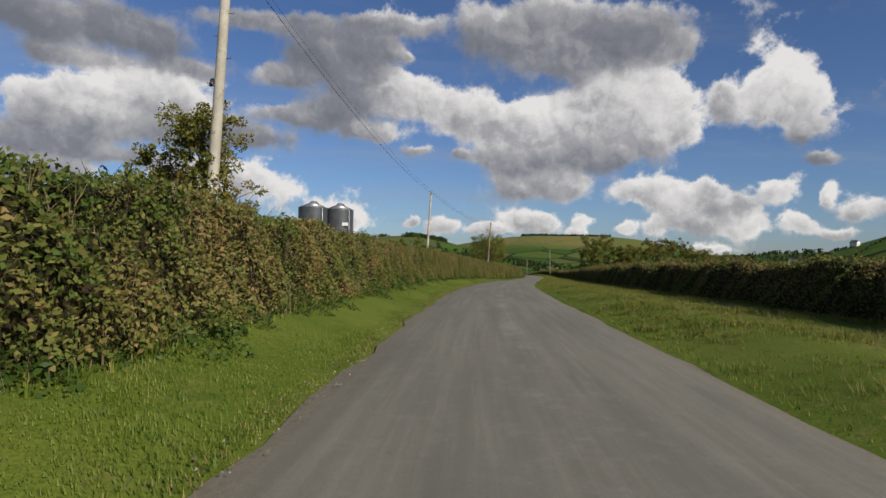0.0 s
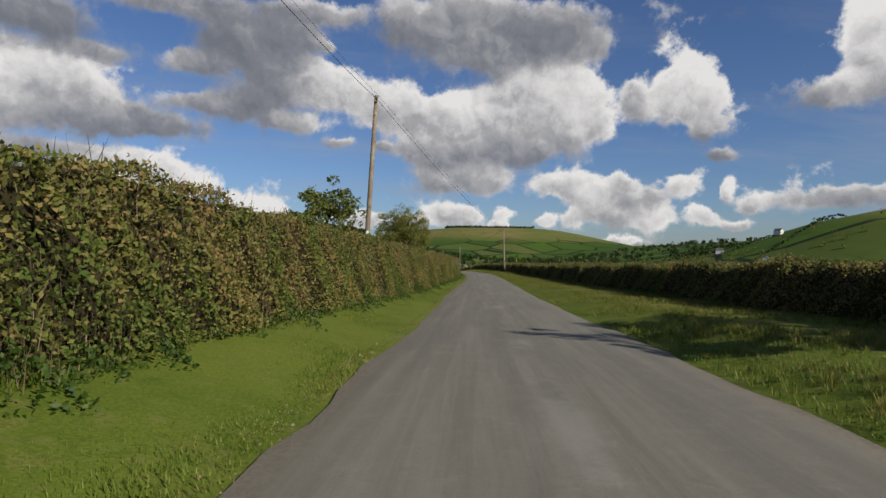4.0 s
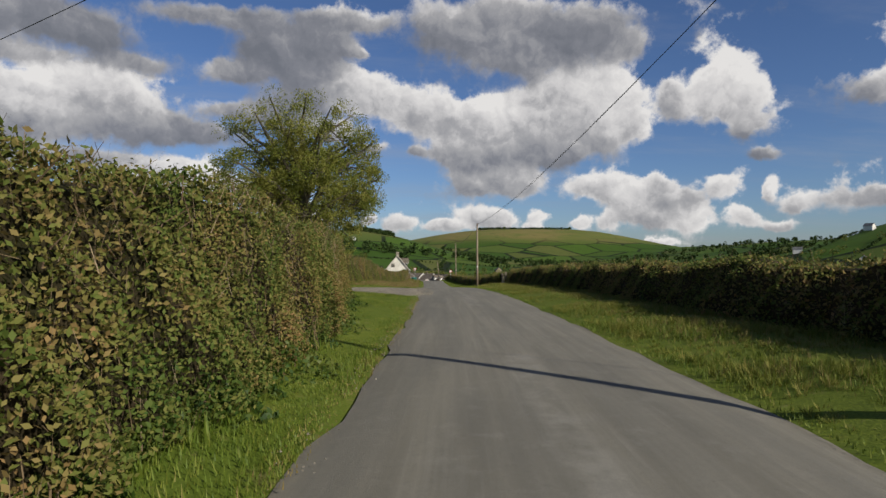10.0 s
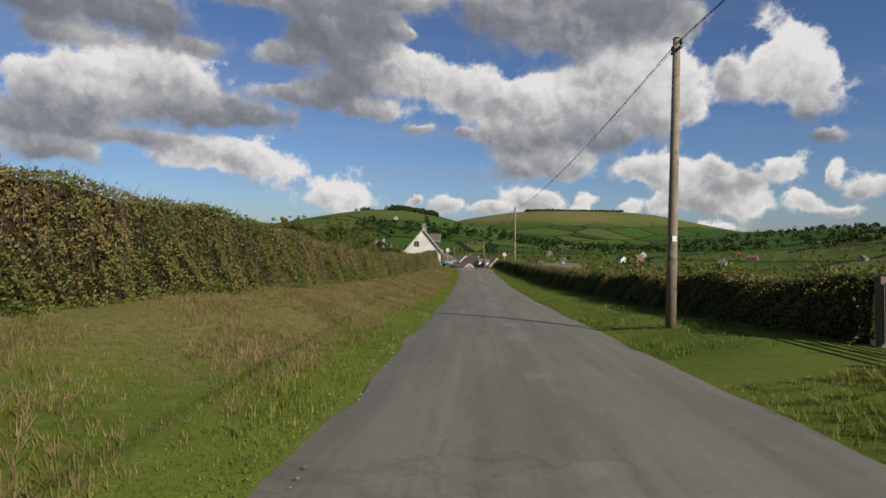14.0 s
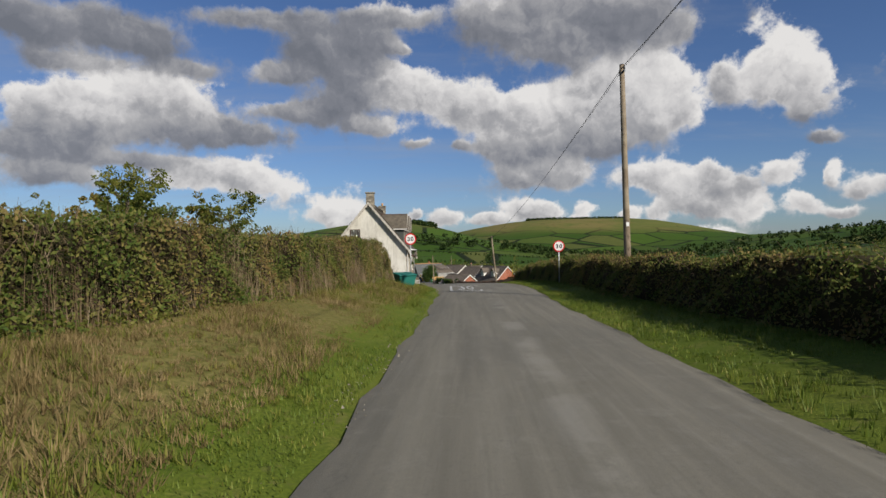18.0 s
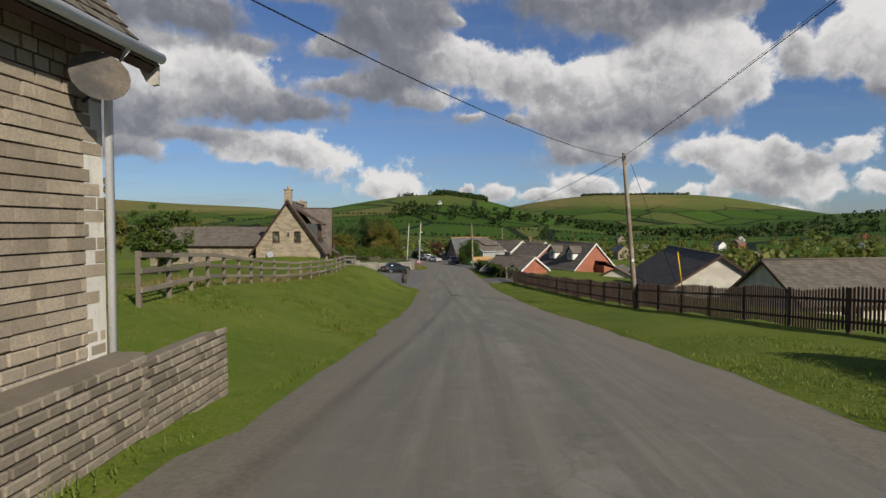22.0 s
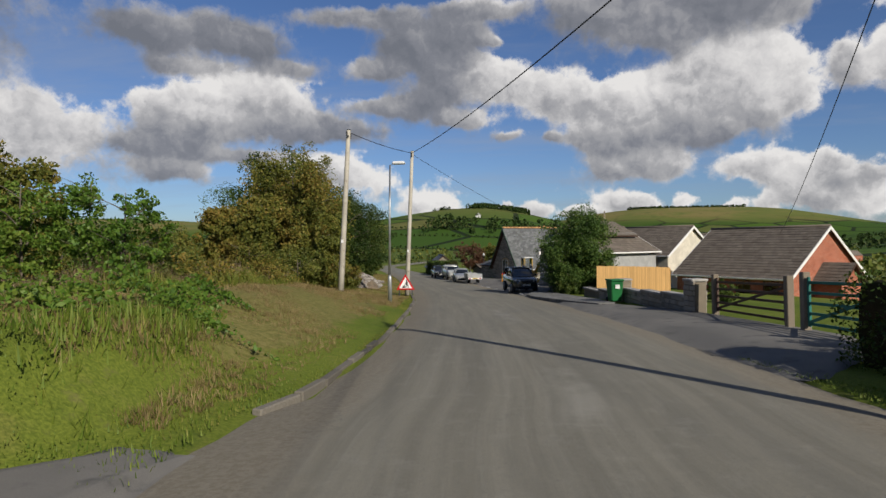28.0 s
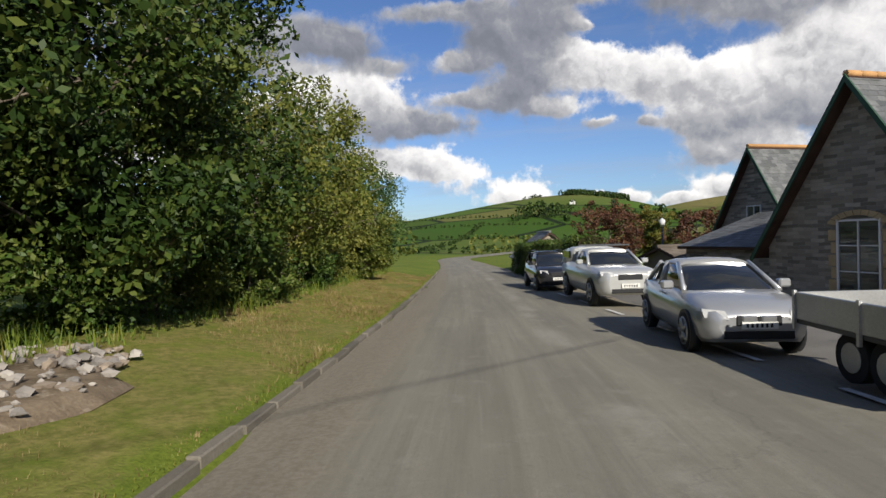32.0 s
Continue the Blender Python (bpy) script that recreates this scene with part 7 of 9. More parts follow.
def wrought_gate():
    x, y = 31.5, 357.3
    root = thing("iron_gate", Matrix.Translation((x, y, float(land(x, y)) + .05)) @ Matrix.Rotation(radians(-12), 4, "Z"), "rusty wrought iron garden gate with scrolls", "gate")
    for k in range(11):
        part("bar", tube_bm([(k * .13, 0, 0), (k * .13, 0, 1.15)], .012, 5), rust_mat, root)
    for h in (.05, .6, 1.12):
        part("rail", tube_bm([(0, 0, h), (1.3, 0, h)], .014, 5), rust_mat, root)
    part("scroll", tube_bm([(.65 + .25 * math.cos(t), 0, 1.12 + .25 * math.sin(t)) for t in np.linspace(0, math.pi, 9)], .012, 5), rust_mat, root)
    for s in (-.12, 1.42):
        part("post", box_bm(s - .06, -.06, -.3, s + .06, .06, 1.3, .01), grey_timber, root)


wrought_gate()


def wheelie_bin(x, y, yaw, material, label):
    root = thing("wheelie_bin", Matrix.Translation((x, y, float(land(x, y)) + .05)) @ Matrix.Rotation(radians(yaw), 4, "Z"), label, "bin")
    bm = bmesh.new()
    a = [bm.verts.new(p) for p in ((-.22, -.25, .05), (.22, -.25, .05), (.22, .22, .05), (-.22, .22, .05))]
    b = [bm.verts.new(p) for p in ((-.29, -.34, .95), (.29, -.34, .95), (.29, .32, .95), (-.29, .32, .95))]
    for i in range(4):
        bm.faces.new((a[i], a[(i + 1) % 4], b[(i + 1) % 4], b[i]))
    bm.faces.new(a[::-1]), bm.faces.new(b)
    bmesh.ops.bevel(bm, geom=bm.edges[:], offset=.03, segments=2, affect="EDGES")
    body = part("body", bm, material, root)
    part("lid", box_bm(-.31, -.38, .955, .31, .36, 1.03, .025), material, root)
    part("handle", tube_bm([(-.2, .42, .93), (.2, .42, .93)], .018, 6), material, root)
    for s in (-.24, .24):
        part("wheel", tube_bm([(s - .03, .27, .1), (s + .03, .27, .1)], .1, 12), rubber_mat, root)
    part("sticker", box_bm(-.1, -.352, .62, .1, -.338, .8), plate_white, body) if material is green_plastic else None


wheelie_bin(34.6, 481.6, 15, green_plastic, "dark green wheelie bin by the garden wall")
wheelie_bin(33.95, 357.1, -5, black_plastic, "black wheelie bin at the cottage corner")


def grit_bin():
    x, y = 35.1, 339.7
    root = thing("grit_bin", Matrix.Translation((x, y, float(land(x, y)))) @ Matrix.Rotation(radians(35), 4, "Z"), "weathered teal plastic grit bin on the verge", "grit bin")
    bm = bmesh.new()
    a = [bm.verts.new(p) for p in ((-.5, -.3, 0), (.5, -.3, 0), (.5, .3, 0), (-.5, .3, 0))]
    b = [bm.verts.new(p) for p in ((-.62, -.4, .6), (.62, -.4, .6), (.62, .4, .75), (-.62, .4, .75))]
    for i in range(4):
        bm.faces.new((a[i], a[(i + 1) % 4], b[(i + 1) % 4], b[i]))
    bm.faces.new(a[::-1]), bm.faces.new(b)
    bmesh.ops.bevel(bm, geom=bm.edges[:], offset=.03, segments=2, affect="EDGES")
    part("body", bm, teal_plastic, root)
    part("lid", moved(box_bm(-.66, -.45, .0, .66, .45, .09, .03), Matrix.Translation((0, 0, .68)) @ Matrix.Rotation(radians(10), 4, "X")), teal_plastic, root)


grit_bin()


def planter(x, y, h, label):
    root = thing("planter", Matrix.Translation((x, y, float(land(x, y)) + .04)), label, "planter", "tubs at the court")
    part("tub", tube_bm([(0, 0, 0), (0, 0, h * .9), (0, 0, h), (0, 0, h), (0, 0, h - .08)], [.25, .33, .35, .30, .29], 18), planter_mat, root)
    part("soil", tube_bm([(0, 0, h - .1), (0, 0, h - .075)], .29, 14), core_mat, root)


planter(29.1, 428.2, .72, "old dark tub with peeling sides at the road edge")
planter(28.4, 433.4, .7, "old dark tub with peeling sides at the road edge")
planter(26.6, 447.4, .75, "old dark tub with a black rim near the parked car")
mp = thing("marker_post", Matrix.Translation((27.7, 424.6, float(land(27.7, 424.6)))), "rusty red iron marker post in the grass", "post")
part("shaft", box_bm(-.035, -.02, -.2, .035, .02, .68, .005), rust_mat, mp)
ys = thing("stay_guard", Matrix.Translation((39.6, 186.6, float(land(39.6, 186.6)))), "yellow guard on a pole stay wire in the hedge", "stay guard")
part("sleeve", tube_bm([(0, 0, 1.1), (-.45, 0, 2.7)], .04, 8), yellow_sleeve, ys)
part("stay", tube_bm([(.3, 0, -.1), (-2.75, -.6, 7.7)], .012, 5), wire_mat, ys)
y2 = thing("stay_guard", Matrix.Translation((49.6, 400.5, float(land(49.6, 400.5)))), "yellow guard on a pole stay wire behind the fence", "stay guard")
part("sleeve", tube_bm([(0, 0, 1.2), (-.3, -.1, 3.2)], .04, 8), yellow_sleeve, y2)
part("stay", tube_bm([(.2, .05, 0), (-3.3, -1.2, 8.3)], .012, 5), wire_mat, y2)
dog = part("dog_statue", tube_bm([(0, 0, 0), (0, 0, .3), (.03, -.05, .6), (.05, -.1, .78), (.08, -.2, .85), (.1, -.3, .83)], [.16, .17, .13, .09, .11, .05], 12), statue_mat)
dog.location = (33.95, 364.55, -9.42 + .345)
tagged(dog, "grey stone dog statue sitting by the cottage door", "statue")
fl = part("flower_pot", quads_mesh("flower_pot", leaves(clump_points(np.array([[0, 0, .15]]), [.22], 200), .07), flower_mat), flower_mat)
fl.location = (34.75, 361.9, float(land(34.75, 361.9)) + .02)
tagged(fl, "white flowers in the grass by the steps", "flowers")
# ---- silos and sheds of the farm behind the hedge ----
def silo(x, y, r, top):
    z = float(land(x, y))
    root = thing("feed_silo", Matrix.Translation((x, y, z)), "tall dark grey steel feed silo behind the hedge", "silo", "farm silos")
    h = top - z
    part("cone", tube_bm([(0, 0, 1.2), (0, 0, 3.2)], [.3, r], 32), silo_mat, root)
    bm = bmesh.new()
    zs = np.linspace(3.2, h - 1.0, 60)
    tube_bm([(0, 0, q) for q in zs], [r + (.02 if k % 2 else 0) for k in range(60)], 32, bm)
    part("barrel", bm, silo_mat, root, "corrugated steel barrel")
    part("lid", tube_bm([(0, 0, h - 1.0), (0, 0, h - .25), (0, 0, h - .05), (0, 0, h)], [r + .03, .5, .4, .3], 32), metal_grey, root)
    for a in np.linspace(0, 2 * math.pi, 5)[:4]:
        part("leg", tube_bm([(r * math.cos(a), r * math.sin(a), -.3), (r * math.cos(a), r * math.sin(a), 4)], .09, 6), metal_grey, root)
    part("fill_pipe", tube_bm([(r * .8, -r * .75, .8), (r * .8, -r * .75, h - 1.2), (.6, -.3, h - .15), (0, 0, h)], .07, 8), metal_grey, root)
    part("label_plate", box_bm(r * .35, -r * .99, h - 3.6, r * .75, -r * .80, h - 3.1), sign_white, root)


silo(-18.4, 88.2, 2.15, 10.1)
silo(-14.9, 91.2, 2.15, 10.1)
sh = thing("poultry_shed", Matrix.Translation((-22, 96, float(land(-22, 96)))), "long low farm shed with a row of roof vents", "shed")
for s in (0, 1):
    x0, x1 = (-7, 0) if s == 0 else (7, 0)
    V = [(x0, 0, 3.2), (x0, 75, 3.2), (0, 75, 5.4), (0, 0, 5.4)]
    roof_slope(*(V if s else (V[1], V[0], V[3], V[2])), silo_mat, sh, 1.2, 1.0, .03)
part("walls", box_bm(-6.8, .2, -1, 6.8, 74.8, 3.3), green_paint, sh)
for k in range(8):
    y = 4 + k * 9
    v = part("vent", tube_bm([(0, y, 5.2), (0, y, 6.1)], .38, 12), metal_grey, sh)
    part("vent_cap", tube_bm([(0, y, 6.2), (0, y, 6.32)], [.55, .45], 12), planter_mat, v)

# ---- trees ----
tree("ash_tree", Vector((21.4, 236.8, float(land(21.4, 236.8)))), 19.6, 7.8, ash_leaf, "large spreading ash tree by the farm lane", clumps=760, per=150, trunk_r=.72, seed=4, lobes=24, bare=.08, size=.105, tuft=.72, fork=.2)
tree("birch_tree", Vector((-8.1, 21.4, float(land(-8.1, 21.4)))), 8.4, 2.0, autumn_leaf, "small leafy tree with browning leaves beside the pole", clumps=210, per=60, trunk_r=.12, seed=5, bare=.12, size=.085, lobes=12, tuft=1.1)
tree("birch_tree", Vector((-9.5, 22.0, float(land(-9.5, 22.0)))), 6.8, 1.7, autumn_leaf, "low leafy side growth of the tree by the pole", clumps=120, per=60, trunk_r=.08, seed=15, bare=.1, size=.085, lobes=9)
tree("hawthorn", Vector((-2.6, 65.5, float(land(-2.6, 65.5)))), 5.6, 1.7, olive_leaf, "thin hawthorn growing out of the hedge", clumps=75, per=45, trunk_r=.07, seed=6, bare=.3, size=.11)
tree("hawthorn", Vector((-.3, 65.0, float(land(-.3, 65.0)))), 5.4, 1.2, olive_leaf, "thin hawthorn growing beside the pole", clumps=60, per=45, trunk_r=.06, seed=7, bare=.3, size=.11)
tree("ash_tree", Vector((7.6, 109.5, float(land(7.6, 109.5)))), 6.4, 2.3, olive_leaf, "small tree growing beside the pole in the hedge", clumps=120, per=50, trunk_r=.1, seed=8, bare=.3, size=.12)
r = np.random.default_rng(21)
for k, (x, y, h, rad) in enumerate(((22.6, 235.3, 2.5, 1.5), (20.6, 235.4, 2.6, 1.6), (24.6, 236.2, 2.3, 1.4), (18.6, 236.6, 2.8, 1.7), (21.2, 236.2, 5.2, 2.3), (19.4, 237.6, 4.4, 2.2))):
    tree("shrub", Vector((x, y, float(land(x, y)) - .2)), h, rad, olive_leaf if k % 2 else autumn_leaf, "overgrown shrub at the foot of the ash tree", "shrub", .05, .02, 120, 70, .065, 310 + k, 8, group="shrubs under the ash")
for k, (x, y, top, rad) in enumerate(((22.4, 84, 6.0, 1.9), (25.2, 86, 6.6, 2.2), (28.0, 85, 5.2, 1.9), (30.4, 87, 5.6, 2.0), (33.4, 88, 6.4, 2.4), (36.6, 88, 6.6, 2.5), (39.8, 89, 5.6, 2.3), (43.4, 91, 5.0, 2.6), (47.5, 92, 4.4, 2.4))):
    z = float(land(x, y)) - .2
    tree("thorn_bush", Vector((x, y, z)), top - z, rad, (olive_leaf, autumn_leaf, autumn_leaf)[k % 3], "bushy thorn thicket behind the roadside hedge", "bush", .09, .1, 130, 50, .13, 30 + k, 10, group="thicket behind the hedge")
# behind the cottage and the paddock
for k, (x, y, h, rad, lf) in enumerate(((16, 343, 9.5, 3.4, olive_leaf), (20, 352, 9.0, 3.0, olive_leaf), (22, 366, 5.5, 2.4, green_leaf), (8.5, 404, 9.0, 4.0, autumn_leaf), (4.5, 396, 9.5, 4.2, green_leaf), (11.5, 411, 6.5, 2.8, green_leaf))):
    tree("tree", Vector((x, y, float(land(x, y)) - .2)), h, rad, lf, "bushy tree turning brown near the cottage", "tree", .14, .12, 150, 55, .15, 50 + k, 9)
for k in range(16):
    x, y = -70 + k * 5.2 + float(r.normal(0, 1)), 405 + k * 1.0 + float(r.normal(0, 5))
    if k > 11:
        x, y = -40 + (k - 12) * 12, 470 + float(r.normal(0, 4))
    tree("tree", Vector((x, y, float(land(x, y)) - .3)), float(r.uniform(7, 11)), float(r.uniform(3, 4.2)), autumn_leaf if k % 2 else olive_leaf, "tree in the line beyond the paddock", "tree", .16, .12, 110, 40, .24, 80 + k, 8, group="trees beyond the paddock")
for k in range(9):
    x, y = -16 + k * 3.5 + float(r.normal(0, .6)), 368 + float(r.normal(0, 1.5))
    tree("tree", Vector((x, y, float(land(x, y)) - .3)), float(r.uniform(9.5, 12)), float(r.uniform(2.6, 3.4)), autumn_leaf if k % 3 else olive_leaf, "tree with browning leaves in the line behind the hedge", "tree", .16, .12, 110, 45, .2, 280 + k, 8, group="trees behind the roadside hedge")
# trees on the grass bank and along the kerb near the school
# the nearest trees by the kerb carry their shade in the leaf colour
BELT = [(15.0, 482.5, 5.0, 2.2, autumn_leaf), (9.5, 474.5, 6.0, 2.2, autumn_leaf), (16.0, 488.5, 9.2, 3.4, autumn_leaf), (13.5, 494.0, 11.0, 4.0, autumn_leaf), (10.5, 499.5, 12.5, 4.4, shaded_leaf), (17.2, 487.0, 5.0, 2.0, autumn_leaf),
        (9.5, 512.0, 11.0, 4.4, shaded_leaf), (8.4, 519.0, 11.5, 4.6, shaded_leaf), (10.2, 516.0, 8.5, 3.4, shaded_leaf), (6.8, 526.0, 10.5, 4.2, olive_leaf), (4.8, 533.0, 10.0, 3.6, olive_leaf), (3.2, 540.0, 9.5, 3.2, dark_leaf), (1.5, 546.5, 9.5, 3.0, dark_leaf), (5.6, 536.5, 5.5, 2.2, olive_leaf), (9.0, 505.5, 9.5, 3.8, shaded_leaf), (2.0, 511.0, 12.0, 4.5, dark_leaf)]
for k, (x, y, h, rad, lf) in enumerate(BELT):
    x += 2.0 if y > 511 else .9
    tree("roadside_tree", Vector((x, y, float(land(x, y)) - .2)), h, rad, lf, "leafy roadside tree turning yellow beside the verge" if lf is not dark_leaf else "dark roadside tree behind the verge", "tree", .16, .04, 360 if y < 530 else 240, 75, .108, 120 + k, 13, group="trees along the kerb", tuft=1.15)
for k, (x, y, h, rad, lf) in enumerate(((13.8, 505.0, 2.6, 1.6, autumn_leaf), (11.8, 508.0, 2.8, 1.6, autumn_leaf), (16.4, 492.8, 2.4, 1.4, olive_leaf), (14.6, 499.0, 2.8, 1.8, olive_leaf), (11.5, 521.5, 2.2, 1.4, green_leaf), (9.5, 527.5, 2.2, 1.4, green_leaf), (8.2, 531.0, 2.4, 1.3, autumn_leaf), (20.3, 485.5, 2.2, 1.5, autumn_leaf), (14.5, 478.5, 3.0, 1.8, autumn_leaf), (17.5, 480.5, 2.6, 1.9, autumn_leaf), (18.5, 484.0, 2.4, 1.8, olive_leaf), (16.0, 476.0, 2.4, 1.9, olive_leaf), (19.2, 487.5, 2.8, 1.6, autumn_leaf), (12.5, 475.0, 2.6, 2.0, autumn_leaf)) + tuple((float(road_x(q)) - 7.6 + .5 * math.sin(q), q, 2.5 + .5 * math.sin(q * 2.1), 1.7, green_leaf if int(q) % 2 else olive_leaf) for q in np.arange(513, 552, 2.7).tolist())):
    tree("shrub", Vector((x, y, float(land(x, y)) - .15)), h, rad, lf, "low tangled shrub at the foot of the trees", "shrub", .05, .03, 120, 55, .078, 160 + k, 8, group="shrubs under the trees")
for k, (x, y) in enumerate([(2.0 + 1.45 * q, 467.6 + .5 * math.sin(q * 1.7)) for q in range(14)]):
    tree("garden_shrub", Vector((x, y, float(land(x, y)) - .1)), 3.5 + .35 * math.sin(k * 2.3), 1.2, privet_leaf, "bright green garden shrub behind the lawn", "shrub", .05, .02, 90, 60, .065, 180 + k, 8, group="garden shrubs")
# yew and clipped shapes by the bungalows
tree("yew_tree", Vector((33.8, 493.4, float(land(33.8, 493.4)) - .1)), 6.0, 2.65, yew_leaf, "dense rounded dark green yew by the footway", "tree", .2, .0, 620, 90, .08, 201, 20, tuft=1.25)
for k, (x, y, h, rad, lf) in enumerate(((33.1, 491.6, 1.15, .9, green_leaf), (38.3, 466.0, 1.5, 1.1, dark_leaf), (38.6, 464.6, 1.9, 1.2, dark_leaf), (41.2, 436.2, 1.9, .8, dark_leaf), (39.4, 482.2, 1.2, .7, green_leaf))):
    tree("clipped_shrub", Vector((x, y, float(land(x, y)) - .1)), h, rad, lf, "clipped garden shrub at the boundary", "shrub", .04, .0, 150, 60, .05, 210 + k, 7)
hedge(437, 465, lambda y: lin(y, (437, 6.9), (450, 6.6), (465, 6.6)), 1, lambda y: 1.35 + 0 * y, 1.0, "neat clipped green garden hedge along the grass strip", dens=420, size=.05, leaf=green_leaf, twigs=0)
hedge(536, 553, lambda y: lin(y, (536, 5.2), (553, 4.2)), 1, lambda y: 2.2 + 0 * y, 1.6, "yellow-green garden hedge past the school", dens=300, size=.07, leaf=green_leaf, twigs=0)
for k, (x, y, h, rad, lf) in enumerate(((20.5, 556, 5.8, 3.0, red_leaf), (27.5, 560, 5.4, 2.8, red_leaf), (24, 562, 6.2, 2.2, autumn_leaf), (33, 566, 6.5, 3, autumn_leaf), (40, 570, 7, 3.4, green_leaf))):
    tree("garden_tree", Vector((x, y, float(land(x, y)))), h, rad, lf, "copper-leaved garden tree beyond the school" if lf is red_leaf else "autumn tree beyond the school", "tree", .13, .1, 150, 60, .13, 230 + k, 9)


# ---- trees of the valley and woods of the hills, joined ----
def far_wood(name, centres, h, size, material, label, per=26):
    """Distant trees as clumps of large leaves, one object."""
    pts = []
    for x, y in centres:
        z = float(land(x, y))
        hh = h * float(r.uniform(.7, 1.25))
        n = per
        u = r.normal(size=(n, 3))
        u /= np.linalg.norm(u, axis=1, keepdims=True)
        pts.append(np.stack([x + u[:, 0] * hh * .42, y + u[:, 1] * hh * .42, z + hh * .52 + u[:, 2] * hh * .48], -1))
    me = quads_mesh(name, leaves(np.concatenate(pts), size, length=1.2), material)
    return tagged(new(name, me), label, "wood", kind="stuff")


def scatter(n, x0, x1, y0, y1):
    return np.stack([r.uniform(x0, x1, n), r.uniform(y0, y1, n)], -1)


valley = np.concatenate([scatter(34, 75, 140, 440, 640), scatter(70, 60, 330, 600, 800), scatter(120, 20, 560, 780, 1000), scatter(60, 300, 700, 560, 900), scatter(40, -40, 90, 640, 900)])
far_wood("valley_trees", valley, 7.5, 1.3, olive_leaf, "mixed hedgerow trees round the valley houses", 60)
far_wood("valley_trees", np.concatenate([scatter(60, 60, 330, 620, 860), scatter(50, 100, 560, 780, 1100)]), 6.5, 1.2, autumn_leaf, "autumn coloured trees round the valley houses", 60)
far_wood("hill_wood", np.concatenate([scatter(150, -95, 30, 1640, 1850), scatter(14, -190, -150, 1800, 1860)]), 9, 3.4, far_leaf, "dark wood on the round hill", 26)
far_wood("hill_wood", np.concatenate([scatter(60, -120, 60, 1250, 1400), scatter(40, 60, 260, 1330, 1420)]), 12, 4, far_leaf, "dark wood below the round hill", 26)
far_wood("hill_wood", np.stack([np.linspace(430, 870, 130), 2930 + r.normal(0, 12, 130)], -1), 10, 5, far_leaf, "dark forest edge along the plateau top", 24)
far_wood("hill_wood", np.concatenate([scatter(260, 150, 1200, 1500, 1900), scatter(160, 200, 900, 1150, 1450)]), 9, 3.6, far_leaf, "dark woods at the foot of the plateau", 24)
far_wood("hill_wood", np.concatenate([scatter(30, 560, 700, 1020, 1050), scatter(20, 720, 830, 900, 930)]), 9, 3, far_leaf, "dark wood belts on the right-hand hill", 26)
lines = []
for x0, y0, x1, y1 in ((-400, 1050, 300, 1080), (-300, 1180, 250, 1230), (-450, 1350, -60, 1300), (-200, 900, 200, 960), (300, 1150, 800, 1230), (500, 850, 900, 1000), (420, 700, 760, 900), (600, 1200, 1100, 1500), (-250, 800, 60, 840), (100, 1080, 130, 1330), (-120, 900, -150, 1250),
                       (480, 980, 720, 1060), (600, 900, 820, 960), (700, 1080, 980, 1000)):
    n = int(math.hypot(x1 - x0, y1 - y0) / 6)
    lines.append(np.stack([np.linspace(x0, x1, n) + r.normal(0, 1.5, n), np.linspace(y0, y1, n) + 15 * np.sin(np.linspace(0, 5, n))], -1))
far_wood("field_hedges", np.concatenate(lines), 3.2, 1.8, far_leaf, "dark hedge lines between the hill fields", 14)
# ---- vehicles ----
def loft(stations, bm=None):
    """A closed shell through rings of points with the same count."""
    bm = bm or bmesh.new()
    rings = [[bm.verts.new(p) for p in ring] for ring in stations]
    n = len(rings[0])
    for a, b in zip(rings, rings[1:]):
        for k in range(n):
            f = bm.faces.new((a[k], a[(k + 1) % n], b[(k + 1) % n], b[k]))
            f.smooth = True
    bm.faces.new(rings[0]), bm.faces.new(rings[-1][::-1])
    bmesh.ops.recalc_face_normals(bm, faces=bm.faces[:])
    return bm


def hull_ring(y, hw, z0, z1, crown=.04):
    """A car's cross-section below the windows, at y along it."""
    return [(-hw * .86, y, z0), (-hw * .97, y, z0 + .12), (-hw, y, z0 + (z1 - z0) * .55), (-hw * .93, y, z1 - .03), (-hw * .8, y, z1 + crown * .4), (0, y, z1 + crown),
            (hw * .8, y, z1 + crown * .4), (hw * .93, y, z1 - .03), (hw, y, z0 + (z1 - z0) * .55), (hw * .97, y, z0 + .12), (hw * .86, y, z0), (0, y, z0)]


def cabin_ring(y, b, t, z0, z1):
    return [(-b, y, z0), (-t, y, z1 - .05), (-t * .8, y, z1), (0, y, z1 + .02), (t * .8, y, z1), (t, y, z1 - .05), (b, y, z0)]


